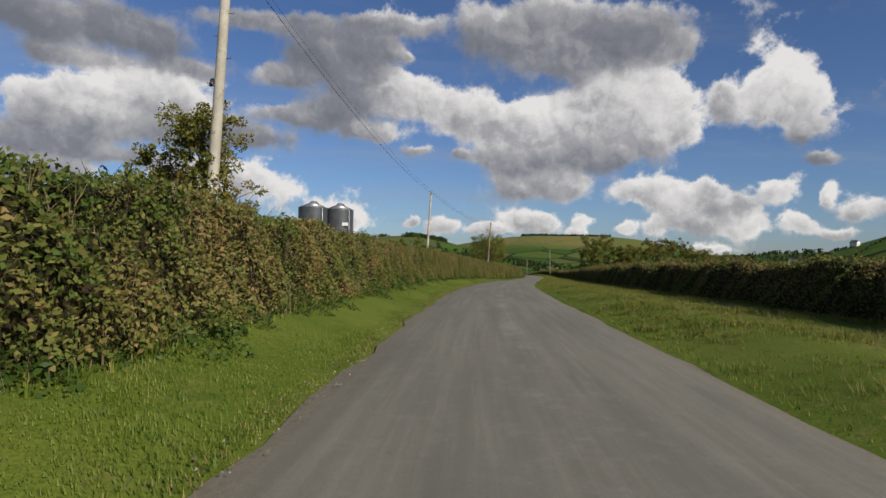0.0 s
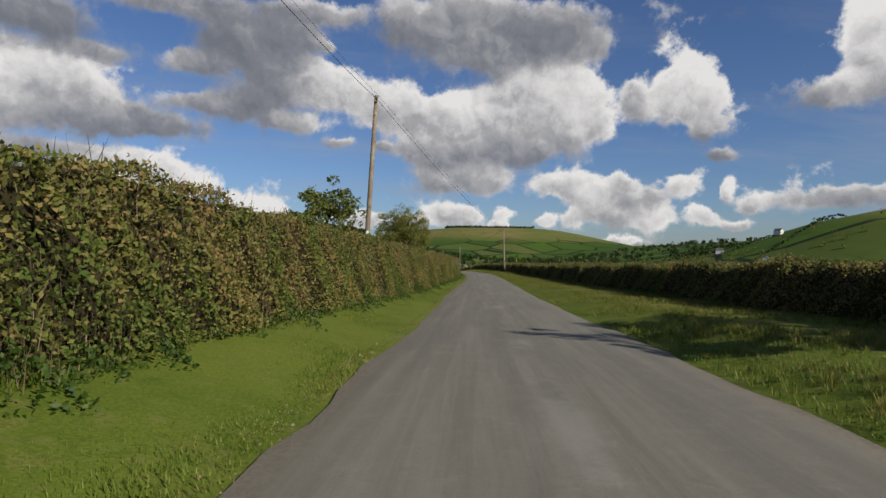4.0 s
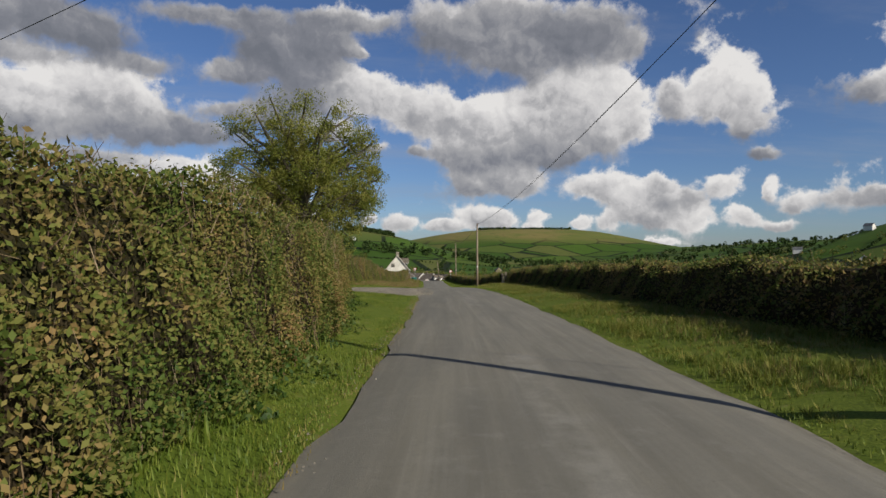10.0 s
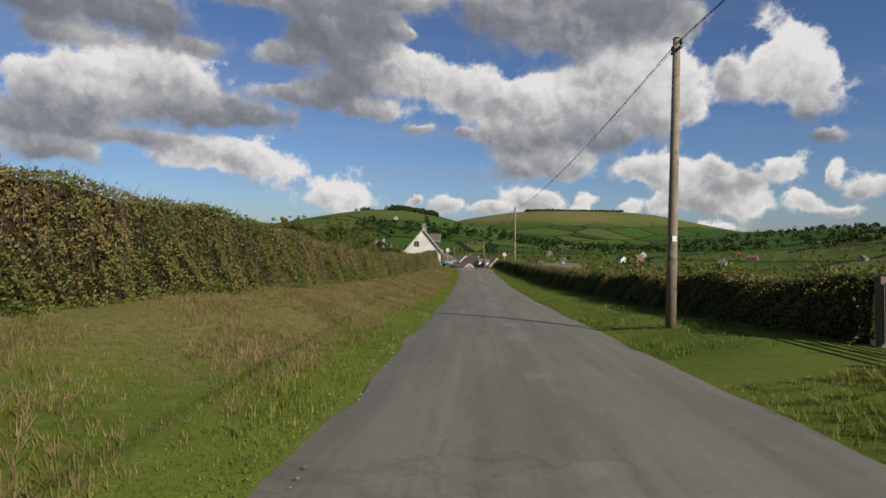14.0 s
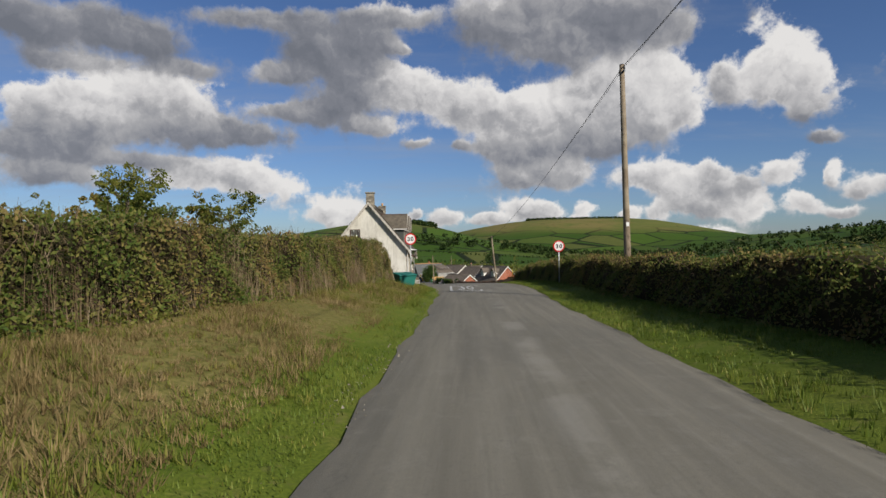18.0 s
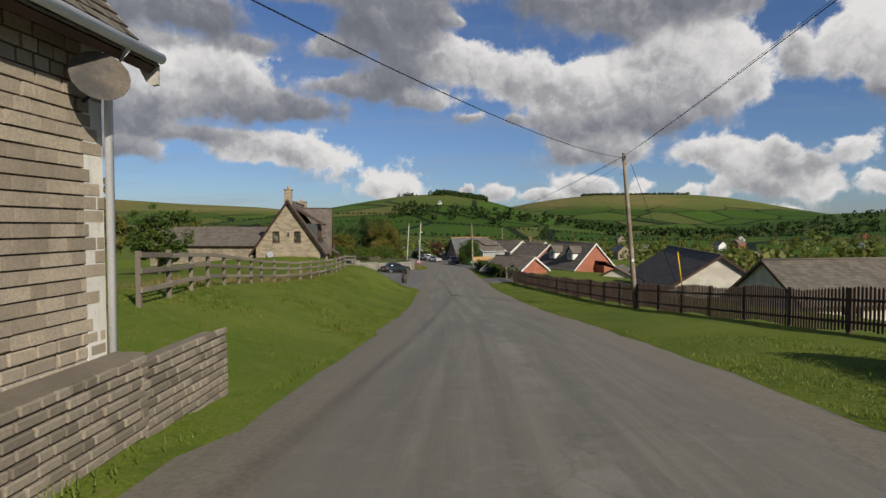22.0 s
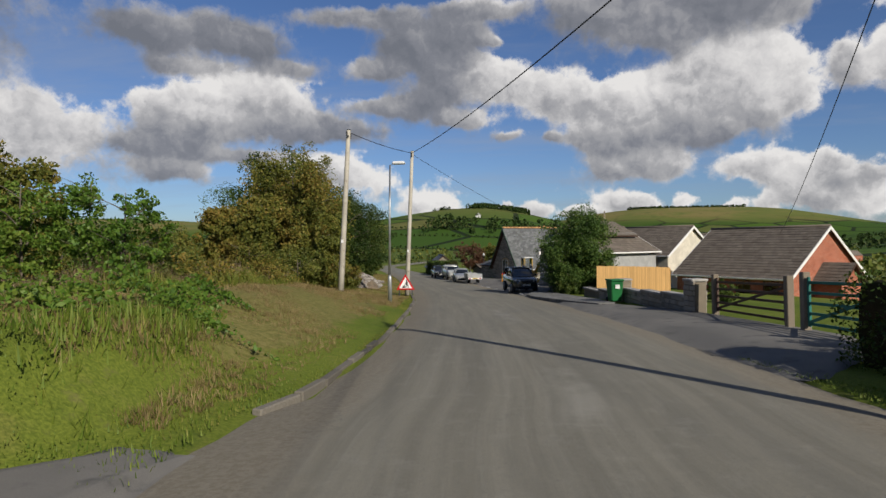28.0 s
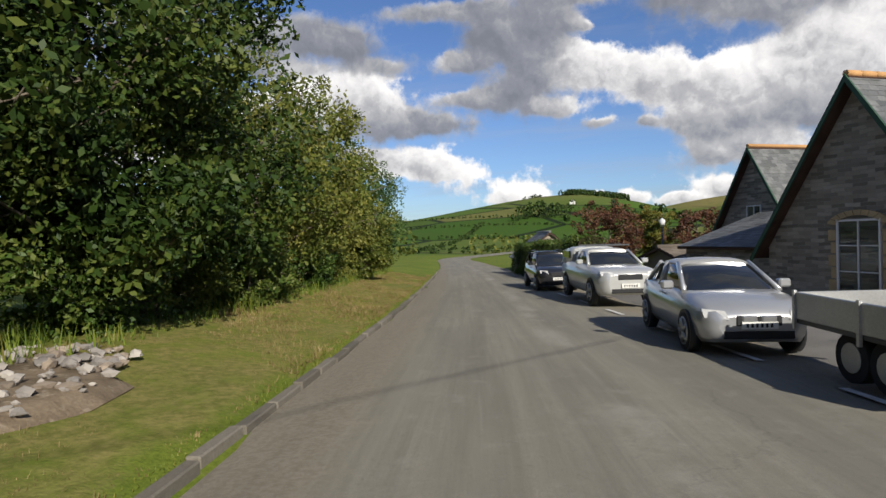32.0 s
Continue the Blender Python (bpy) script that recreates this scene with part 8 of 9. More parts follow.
def car(name, x, y, yaw, size, paint, label, bonnet, belt, nose, screen, roof0, roof1, tail, wheel=.32, wheels=None, clear=.2, plate=None, rails=False, lift=.0, kidney=False):
    """A parked car whose front looks along -y of its own axes. size: length, width, height; the rest heights and places along it."""
    L, W, Hh = size
    hw = W / 2
    z = float(land(x, y)) + .05 + lift
    root = thing(name, Matrix.Translation((x, y, z)) @ Matrix.Rotation(radians(yaw), 4, "Z"), label, "car", "parked cars")
    f, r = -L / 2, L / 2
    st = [hull_ring(f, hw * .66, clear + .12, nose - .1), hull_ring(f + .1, hw * .84, clear + .04, nose), hull_ring(f + .45, hw * .96, clear, (nose + bonnet) / 2 + .02),
          hull_ring(screen - .3, hw * .99, clear, bonnet), hull_ring(screen + .3, hw, clear, belt), hull_ring(roof1, hw, clear, belt + .02),
          hull_ring(r - .4, hw * .97, clear + .02, tail), hull_ring(r - .08, hw * .88, clear + .06, tail - .05), hull_ring(r, hw * .74, clear + .16, tail - .16)]
    body = part("body", loft(st), paint, root)
    back = min(r - .12, roof1 + .45)
    glass = loft([cabin_ring(screen - .1, hw * .88, hw * .82, belt - .05, belt), cabin_ring(roof0, hw * .9, hw * .7, belt - .05, Hh - .02),
                  cabin_ring((roof0 + roof1) / 2, hw * .9, hw * .73, belt - .05, Hh), cabin_ring(roof1, hw * .88, hw * .69, belt - .05, Hh - .05), cabin_ring(back, hw * .84, hw * .74, belt - .06, belt + .04)])
    part("glasshouse", glass, car_glass, root, "tinted car glass")
    top = loft([cabin_ring(roof0 - .06, hw * .71, hw * .69, Hh - .075, Hh), cabin_ring((roof0 + roof1) / 2, hw * .74, hw * .72, Hh - .055, Hh + .022), cabin_ring(roof1 + .05, hw * .70, hw * .68, Hh - .11, Hh - .03)])
    part("roof", top, paint, root)
    for s in (-1, 1):
        for p0, p1 in (((s * hw * .89, screen - .08, belt - .02), (s * hw * .70, roof0, Hh - .04)), ((s * hw * .905, (roof0 + roof1) / 2, belt - .02), (s * hw * .735, (roof0 + roof1) / 2, Hh - .03)),
                       ((s * hw * .87, back - .02, belt), (s * hw * .70, roof1, Hh - .06))):
            part("pillar", tube_bm([p0, p1], .045, 6), paint, root)
        mir = part("mirror", box_bm(s * hw * 1.0 - (.0 if s > 0 else .2), screen + .15, belt + .0, s * hw * 1.0 + (.2 if s > 0 else .0), screen + .32, belt + .15, .03), paint, root)
        for dy in (screen + .95,):
            part("door_handle", box_bm(s * hw * .995 - .015, dy, belt - .14, s * hw * .995 + .015, dy + .2, belt - .1, .006), paint, root)
        hl = part("headlight", loft([[(s * hw * a, f + b, c) for a, b, c in ((.5, .02, nose - .12), (.86, .2, nose - .10), (.88, .25, nose + .03), (.55, .08, nose + .01))],
                                     [(s * hw * a, f + b + .1, c) for a, b, c in ((.5, .02, nose - .12), (.86, .2, nose - .10), (.88, .25, nose + .03), (.55, .08, nose + .01))]]), lamp_lens, root)
        hl.location.y = -.05
        part("tail_light", box_bm(s * hw * .72 - .1, r - .1, tail - .32, s * hw * .72 + .1, r + .0, tail - .1, .02), red_lens, root)
        if rails:
            part("roof_rail", tube_bm([(s * hw * .62, roof0 + .2, Hh + .06), (s * hw * .64, roof1 - .1, Hh + .06)], .025, 6), dark_metal, root)
    part("grille", box_bm(-hw * .38, f - .015, nose - .22, hw * .38, f + .1, nose - .06, .015), black_plastic, root)
    if kidney:
        for s in (-1, 1):
            part("grille_half", box_bm(s * .14 - .11, f - .035, nose - .2, s * .14 + .11, f + .05, nose - .06, .02), rim_mat, root)
    part("bumper_intake", box_bm(-hw * .6, f - .005, clear + .1, hw * .6, f + .1, clear + .24, .02), black_plastic, root)
    np_ = part("number_plate", box_bm(-.26, f - .04, clear + .26, .26, f - .01, clear + .37), plate_white, root)
    for k in range(6):
        part("bar", box_bm(-.2 + k * .07, f - .043, clear + .285, -.165 + k * .07, f - .0405, clear + .345), sign_black, np_)
    rp = part("number_plate", box_bm(-.26, r - .0, tail - .4, .26, r + .02, tail - .29), plate_yellow, root)
    for k in range(6):
        part("bar", box_bm(-.2 + k * .07, r + .0205, tail - .375, -.165 + k * .07, r + .023, tail - .315), sign_black, rp)
    w0, w1 = wheels or (f + .82, r - .78)
    for s in (-1, 1):
        for wy in (w0, w1):
            part("wheel_arch", tube_bm([(s * (hw - .16), wy, wheel), (s * (hw + .004), wy, wheel)], wheel * 1.13, 20), black_plastic, root)
            wh = part("wheel", tube_bm([(s * (hw - .2), wy, wheel), (s * (hw - .18), wy, wheel), (s * (hw - .005), wy, wheel), (s * (hw + .014), wy, wheel)], [wheel * .93, wheel, wheel, wheel * .93], 24), rubber_mat, root)
            rim = part("rim", tube_bm([(s * (hw + .012), wy, wheel), (s * (hw + .02), wy, wheel)], wheel * .70, 20), dark_metal, wh)
            bm = bmesh.new()
            for k in range(5):
                a = k * 2 * math.pi / 5
                tube_bm([(s * (hw + .022), wy, wheel), (s * (hw + .026), wy + math.cos(a) * wheel * .66, wheel + math.sin(a) * wheel * .66)], [wheel * .12, wheel * .09], 5, bm)
            tube_bm([(s * (hw + .015), wy + math.cos(a) * wheel * .68, wheel + math.sin(a) * wheel * .68) for a in np.linspace(0, 2 * math.pi, 21)], .018, 5, bm)
            part("wheel_spider", bm, rim_mat, wh)
    return root


car("hatchback", 23.2, 519.4, 11, (4.24, 1.75, 1.42), silver_paint, "silver hatchback parked facing up the road", .92, .96, .72, -.95, -.15, 1.05, .98, .32, (-1.35, 1.31), kidney=True)
pk = car("pickup_truck", 21.0, 527.5, 18, (5.3, 1.86, 1.62), pale_silver, "pale silver double-cab pickup with roof bars", 1.12, 1.18, 1.0, -1.15, -.4, .95, 1.15, .38, (-1.7, 1.52), .3, lift=.06)
part("hard_top", loft([cabin_ring(1.0, .86, .70, 1.1, 1.66), cabin_ring(1.8, .86, .72, 1.1, 1.68), cabin_ring(2.55, .84, .70, 1.1, 1.62)]), pale_silver, pk)
for s in (-.45, .45):
    part("roof_bar", box_bm(-.72, s - .03, 1.72, .72, s + .03, 1.77, .01), dark_metal, pk)
for s in (-1, 1):
    part("side_glass", box_bm(s * .83 - .02, 1.25, 1.3, s * .80 + .02, 2.3, 1.55, .01), car_glass, pk)
car("estate_car", 18.4, 534.0, 18, (4.3, 1.74, 1.6), black_paint, "black compact off-roader parked at the edge", 1.02, 1.06, .86, -1.0, -.3, 1.4, 1.1, .33, (-1.35, 1.3), .22, rails=True)
car("off_roader", 30.05, 497.9, 14, (4.45, 1.81, 1.75), navy_paint, "dark off-roader parked facing up the road", 1.1, 1.16, .95, -1.0, -.3, 1.75, 1.2, .36, (-1.35, 1.28), .28, rails=True)
car("saloon_car", 29.5, 518.4, 14, (4.45, 1.74, 1.4), black_paint, "dark saloon parked beside the schoolhouse", .9, .94, .7, -.8, .0, .9, .95, .31, kidney=True)
car("saloon_car", 24.7, 449.3, 134, (4.5, 1.74, 1.42), navy_paint, "dark saloon parked by the garden wall", .92, .97, .72, -.8, .0, .95, 1.0, .31)
car("off_roader", 19.9, 438.7, 20, (3.9, 1.75, 1.68), black_paint, "black and silver off-roader before the porch", 1.08, 1.12, .9, -.8, -.2, 1.4, 1.15, .35, None, .28, rails=True)


def trailer():
    x, y = 24.9, 515.3
    root = thing("car_trailer", Matrix.Translation((x, y, float(land(x, y)) + .05)) @ Matrix.Rotation(radians(15), 4, "Z"), "galvanised flat-sided trailer parked by the road", "trailer")
    w, l = .70, 1.35
    part("floor", box_bm(-w, -l, .58, w, l, .64), dark_metal, root)
    for s in (-1, 1):
        part("side_board", box_bm(s * w - .025, -l, .642, s * w + .025, l, 1.0, .008), metal_grey, root)
        for yy in (-l, 0, l - .05):
            part("stanchion", box_bm(s * (w + .028) - .02, yy, .5, s * (w + .028) + .02, yy + .05, 1.03), metal_grey, root)
        part("tail_light", box_bm(s * .52 - .11, -l - .06, .48, s * .52 + .11, -l - .03, .58, .006), red_lens, root)
        for wy in (-.25, .37):
            wh = part("wheel", tube_bm([(s * (w - .28), wy, .3), (s * (w - .1), wy, .3)], .3, 20), rubber_mat, root)
            part("rim", tube_bm([(s * (w - .1), wy, .3), (s * (w - .09), wy, .3)], .18, 14), metal_grey, wh)
    for yy in (-l, l):
        part("end_board", box_bm(-w + .03, yy - .025, .642, w - .03, yy + .025, 1.0, .008), metal_grey, root)
    part("light_bar", box_bm(-w, -l - .03, .44, w, -l, .62, .006), sign_white, root)
    np_ = part("number_plate", box_bm(-.27, -l - .05, .47, .27, -l - .031, .58), plate_yellow, root)
    for k in range(6):
        part("bar", box_bm(-.2 + k * .07, -l - .053, .495, -.165 + k * .07, -l - .0505, .555), sign_black, np_)
    part("drawbar", box_bm(-.05, l, .42, .05, l + 1.2, .5), metal_grey, root)


trailer()


def digger():
    x, y = 30.7, 514.6
    root = thing("mini_digger", Matrix.Translation((x, y, float(land(x, y)) + .04)) @ Matrix.Rotation(radians(20), 4, "Z"), "worn yellow mini digger standing behind barriers", "digger")
    for s in (-1, 1):
        tr = part("track", moved(loft([[(s * .55 - .17, *p) for p in q] for q in ([(-.9, .25), (-.75, .02), (.75, .02), (.9, .25), (.75, .48), (-.75, .48)],)] + [[(s * .55 + .17, *p) for p in q] for q in ([(-.9, .25), (-.75, .02), (.75, .02), (.9, .25), (.75, .48), (-.75, .48)],)]), Matrix()), rubber_mat, root)
        for k in range(4):
            part("roller", tube_bm([(s * .74, -.6 + k * .4, .2), (s * .76, -.6 + k * .4, .2)], .12, 10), rust_mat, tr)
    part("blade", box_bm(-.75, -1.2, .05, .75, -1.12, .4, .01), digger_yellow, root)
    part("body", box_bm(-.7, -.75, .58, .7, .85, 1.2, .06), digger_yellow, root)
    cab = part("cab", box_bm(-.62, -.55, 1.2, .2, .6, 1.26, .01), black_plastic, root)
    for xx in (-.62, .16):
        for yy in (-.55, .55):
            part("cab_post", box_bm(xx, yy, 1.26, xx + .05, yy + .05, 2.5), digger_yellow, cab)
    part("cab_roof", box_bm(-.68, -.62, 2.5, .27, .67, 2.58, .03), sign_white, cab)
    part("cab_glass", box_bm(-.58, -.53, 1.28, .17, .57, 2.48), glass_mat, cab)
    part("boom", tube_bm([(.45, -.6, .95), (.6, -1.5, 1.9), (.7, -2.3, 1.95)], [.15, .16, .11], 8), digger_yellow, root)
    part("stick", tube_bm([(.7, -2.25, 2.0), (.75, -2.55, .9)], [.12, .09], 8), digger_yellow, root)
    part("ram", tube_bm([(.52, -.9, 1.15), (.66, -1.9, 1.75)], .045, 6), metal_grey, root)
    part("bucket", prism_bm([(-2.75, .9), (-2.3, .85), (-2.25, .4), (-2.6, .25), (-2.95, .45)], .5, 1.0, axis="x"), rust_mat, root)


digger()


def barrier(x, y, yaw, group="orange works barriers"):
    root = thing("works_barrier", Matrix.Translation((x, y, float(land(x, y)) + .04)) @ Matrix.Rotation(radians(yaw), 4, "Z"), "orange plastic works barrier with red and white panels", "barrier", group)
    for h in (.1, .8):
        part("rail", box_bm(-.65, -.03, h, .65, .03, h + .08, .015), barrier_yellow, root)
    for k in range(9):
        part("upright", box_bm(-.62 + k * .15, -.02, .18, -.57 + k * .15, .02, .8), barrier_yellow, root)
    for k, m in enumerate((sign_red, sign_white, sign_red)):
        part("panel", box_bm(-.6 + k * .4, -.045, .82, -.2 + k * .4, -.025, .98, .004), m, root)
    for s in (-.5, .5):
        part("foot", box_bm(s - .06, -.25, 0, s + .06, .25, .06, .01), black_plastic, root)


for x, y, yaw in ((28.6, 514.3, 8), (29.35, 513.1, -62), (32.5, 513.6, 4), (33.9, 513.9, 8)):
    barrier(x, y, yaw)


def works_heaps():
    for cx, cy, rx, ry, hh, n, lab in ((17.0, 500.6, 1.7, 4.2, .95, 420, "long heap of broken stone and soil on the verge"), (14.4, 511.6, 1.7, 2.8, .13, 90, "low spread of stone and soil on the verge")):
        root = thing("rubble_heap", Matrix.Translation((cx, cy, float(land(cx, cy)) - (.05 if hh < .3 else 0))) @ Matrix.Rotation(radians(15), 4, "Z"), lab, "rubble heap")
        bm = bmesh.new()
        g = 22
        vs = []
        for q in np.linspace(.02, 1.08, 9):
            ring = []
            for a in np.linspace(0, 2 * math.pi, g, endpoint=False):
                rag = q * (1 + .12 * math.sin(3 * a + cx) + .06 * math.sin(7 * a))
                u, v = rag * math.cos(a), rag * math.sin(a)
                ring.append(bm.verts.new((rx * u, ry * v, hh * max(0, 1 - q * q) ** .8 * (1 + .25 * math.sin(7 * u + 3 * v) * math.sin(5 * v)) - (.02 if q < .95 else .15))))
            vs.append(ring)
        for i in range(8):
            for j in range(g):
                bm.faces.new((vs[i][j], vs[i][(j + 1) % g], vs[i + 1][(j + 1) % g], vs[i + 1][j])).smooth = True
        bm.faces.new(vs[0])
        part("soil", bm, earth_mat, root)
        ico = bmesh.new()
        bmesh.ops.create_icosphere(ico, subdivisions=1, radius=1)
        iv, jf = np.array([v.co for v in ico.verts]), np.array([[v.index for v in q.verts] for q in ico.faces])
        ico.free()
        rr = np.random.default_rng(77)
        V, F = [], []
        for k in range(int(n * 5)):
            a, q = float(rr.uniform(0, 2 * math.pi)), math.sqrt(float(rr.uniform(0, 1.15)))
            u, v = q * math.cos(a), q * math.sin(a)
            s_ = float(rr.choice([.025, .04, .06, .085]))
            F.append(jf + 12 * k)
            V.append(iv * rr.uniform(.55, 1.25, (12, 1)) * s_ * np.array([1.3, 1, .8]) + (rx * u, ry * v, hh * max(0, 1 - u * u - v * v) ** .8 + s_ * .3))
        tagged(part("rubble_fill", mesh_of("rubble_fill", np.concatenate(V).tolist(), np.concatenate(F).tolist(), loose_stone), loose_stone, root), kind="stuff")
        r = np.random.default_rng(int(cx))
        shapes = []
        for k in range(5):
            me = bpy.data.meshes.new("stone")
            b = bmesh.new()
            bmesh.ops.create_icosphere(b, subdivisions=1, radius=1)
            for v in b.verts:
                v.co *= float(r.uniform(.65, 1.15))
            b.to_mesh(me), b.free()
            me.materials.append(rubble_mat)
            shapes.append(me)
        for k in range(n):
            a, q = float(r.uniform(0, 2 * math.pi)), math.sqrt(float(r.uniform(0, 1))) * 1.03
            u, v = q * math.cos(a), q * math.sin(a)
            ob = new("stone", shapes[k % 5])
            ob.parent = root
            s = float(r.choice([.05, .07, .1, .13], p=[.35, .35, .24, .06]))
            ob.matrix_local = Matrix.Translation((rx * u, ry * v, hh * max(0, 1 - u * u - v * v) ** .8)) @ Matrix.Rotation(float(r.uniform(0, 6)), 4, "Z") @ Matrix.Diagonal((s * 1.3, s, s * .75, 1))


works_heaps()


def loose_gravel(name, y0, y1, d0, d1, n, label):
    """Loose stones lying over a track."""
    rr = np.random.default_rng(41)
    y = rr.uniform(y0, y1, n)
    u = rr.uniform(-.04, 1.06, n)
    d = np.array([float(d0(q)) for q in y]) * (1 - u) + np.array([float(d1(q)) for q in y]) * u
    x = road_x(y) + d
    z = np.where(d > left_edge(y), road_z(y), land(x, y) + .05)
    keep = np.sin(x * .9 + y * .5) * np.sin(y * 1.1 - x * .3) + rr.uniform(-.9, .9, n) > -.1
    c = np.stack([x, y, z], -1)[keep]
    s_ = rr.choice([.007, .012, .017, .026], len(c), p=[.4, .35, .2, .05])[:, None, None]
    tet = np.array([(1, 0, -.3), (-.5, .87, -.3), (-.5, -.87, -.3), (0, 0, .9)])
    a = rr.uniform(0, 6.28, len(c))
    turn = np.stack([np.cos(a), -np.sin(a), 0 * a, np.sin(a), np.cos(a), 0 * a, 0 * a, 0 * a, 1 + 0 * a], -1).reshape(-1, 3, 3)
    v = c[:, None] + np.einsum("nij,kj->nki", turn, tet) * s_ * rr.uniform(.6, 1.4, (len(c), 4, 1))
    f = (np.array([(0, 1, 3), (1, 2, 3), (2, 0, 3)])[None] + 4 * np.arange(len(c))[:, None, None]).reshape(-1, 3)
    tagged(new(name, mesh_of(name, v.reshape(-1, 3).tolist(), f.tolist(), gravel_bits)), label, "gravel", kind="stuff")


loose_gravel("gravel", 219, 238, SHEETS[0][3], lambda y: left_edge(y) + .7, 16000, "loose grey stones over the lane mouth")
loose_gravel("gravel", 2, 345, lambda y: left_edge(y) - .25, lambda y: left_edge(y) + .25, 9000, "grit along the broken road edge")
cb = thing("culvert_head", Matrix.Translation((12.4, 511.0, float(land(12.4, 511.0)))), "old stone chamber with a dark opening", "stone chamber")
for x0, y0, z0, x1, y1, z1 in ((-.6, -.4, -.1, -.4, .4, 1.0), (.4, -.4, -.1, .6, .4, 1.0), (-.6, .3, -.1, .6, .5, 1.0), (-.7, -.5, 1.003, .7, .55, 1.15)):
    part("slab", box_bm(x0, y0, z0, x1, y1, z1, .02), grey_block, cb)
gb = thing("ground_box", Matrix.Translation((13.5, 511.2, float(land(13.5, 511.2)))) @ Matrix.Rotation(radians(20), 4, "Z"), "tilted green plastic box with a red end", "plastic box")
part("body", moved(box_bm(-.3, -.25, 0, .3, .25, .95, .04), Matrix.Rotation(radians(-14), 4, "Y")), green_plastic, gb)
part("red_end", moved(box_bm(-.31, -.26, .76, -.12, .0, .96, .01), Matrix.Rotation(radians(-14), 4, "Y")), sign_red, gb)
shed = simple_house((22.6, 539.5, -18.6), -62, 3.4, 6.0, 1.9, 2.4, grey_timber, dark_metal and brown_tile, "low timber shed beside the school", [], name="shed")
pb = thing("picnic_bench", Matrix.Translation((19.2, 461.6, float(land(19.2, 461.6)))), "wooden picnic bench on the garden lawn", "bench")
part("top", box_bm(-.8, -.35, .7, .8, .35, .75, .01), grey_timber, pb)
for s in (-.65, .65):
    part("seat", box_bm(-.8, s - .12, .42, .8, s + .12, .46, .01), grey_timber, pb)
    part("leg", box_bm(s - .04, -.7, 0, s + .04, .7, .08), grey_timber, pb)
    part("trestle", box_bm(s - .03, -.3, .08, s + .03, .3, .7), grey_timber, pb)
lp = thing("lantern_post", Matrix.Translation((23.8, 544.0, float(land(23.8, 544.0)))), "old-style black lantern on a post", "lamp post")
part("post", tube_bm([(0, 0, 0), (0, 0, 2.9)], .05, 8), dark_metal, lp)
part("lantern", tube_bm([(0, 0, 2.9), (0, 0, 3.25), (0, 0, 3.4)], [.12, .2, .04], 6), lamp_lens, lp)
# ---- grass on the verges ----
def grass(name, y0, y1, d0, d1, per, high, material, label, width=.008, clump=True, droop=.35, tuft=0):
    """Bent blades of grass between two lateral places, per square metre."""
    ym = (y0 + y1) / 2
    area = (y1 - y0) * abs(float(np.mean(d1(np.linspace(y0, y1, 20)) - d0(np.linspace(y0, y1, 20)))))
    n = int(area * per)
    y = rng.uniform(y0, y1, n)
    u = rng.uniform(0, 1, n)
    d = d0(y) * (1 - u) + d1(y) * u
    if clump:
        keep = (np.sin(y * 1.7 + d * 2.3) * np.sin(y * .6 - d * 1.1) + rng.uniform(-1, 1, n)) > -.55
        y, d = y[keep], d[keep]
        n = len(y)
    a = rng.uniform(0, 2 * math.pi, n)
    if tuft:
        # blades spread out from shared roots
        y, d = np.repeat(y[::tuft], tuft)[:n], np.repeat(d[::tuft], tuft)[:n]
        n, a = len(y), a[:len(y)]
        y, d = y + np.sin(a) * rng.uniform(0, .09, n), d + np.cos(a) * rng.uniform(0, .09, n)
    x = road_x(y) + d
    z = land(x, y)
    h = high * rng.uniform(.45, 1.25, n) * (.75 + .35 * np.sin(y * .9 + d * 1.3))
    lean = rng.uniform(.05, droop * 2, n) * h
    w = width * rng.uniform(.7, 1.4, n)
    base = np.stack([x, y, z - .02], -1)
    side = np.stack([-np.sin(a), np.cos(a), 0 * a], -1) * w[:, None]
    out = np.stack([np.cos(a), np.sin(a), 0 * a], -1)
    tip = base + out * lean[:, None] + np.stack([0 * h, 0 * h, h], -1)
    me = quads_mesh(name, np.stack([base - side * 1.15, base + side * 1.15, tip], 1), material, 3)
    return tagged(new(name, me), label, "grass", kind="stuff")


LE, RE = left_edge, right_edge


def undergrowth(name, y0, y1, face, side, broad, high, per, size, leaf, label):
    """Nettles, docks and ivy in an uneven bank of leaves along the foot of a hedge."""
    n = int(per * (y1 - y0))
    y = rng.uniform(y0, y1, n)
    swell = np.clip(.55 + .35 * np.sin(y * .83) + .3 * np.sin(y * 2.1 + 1) + .2 * np.sin(y * 5.3), .1, 1.4)
    u = rng.uniform(0, 1, n) ** 1.3
    d = face(y) - side * u * broad * swell
    x = road_x(y) + d
    z = land(x, y) + high * swell * (1 - u ** 1.5) * rng.uniform(.25, 1, n) ** .6
    tagged(new(name, quads_mesh(name, leaves(np.stack([x, y, z], -1), size), leaf)), label, "undergrowth", kind="stuff")


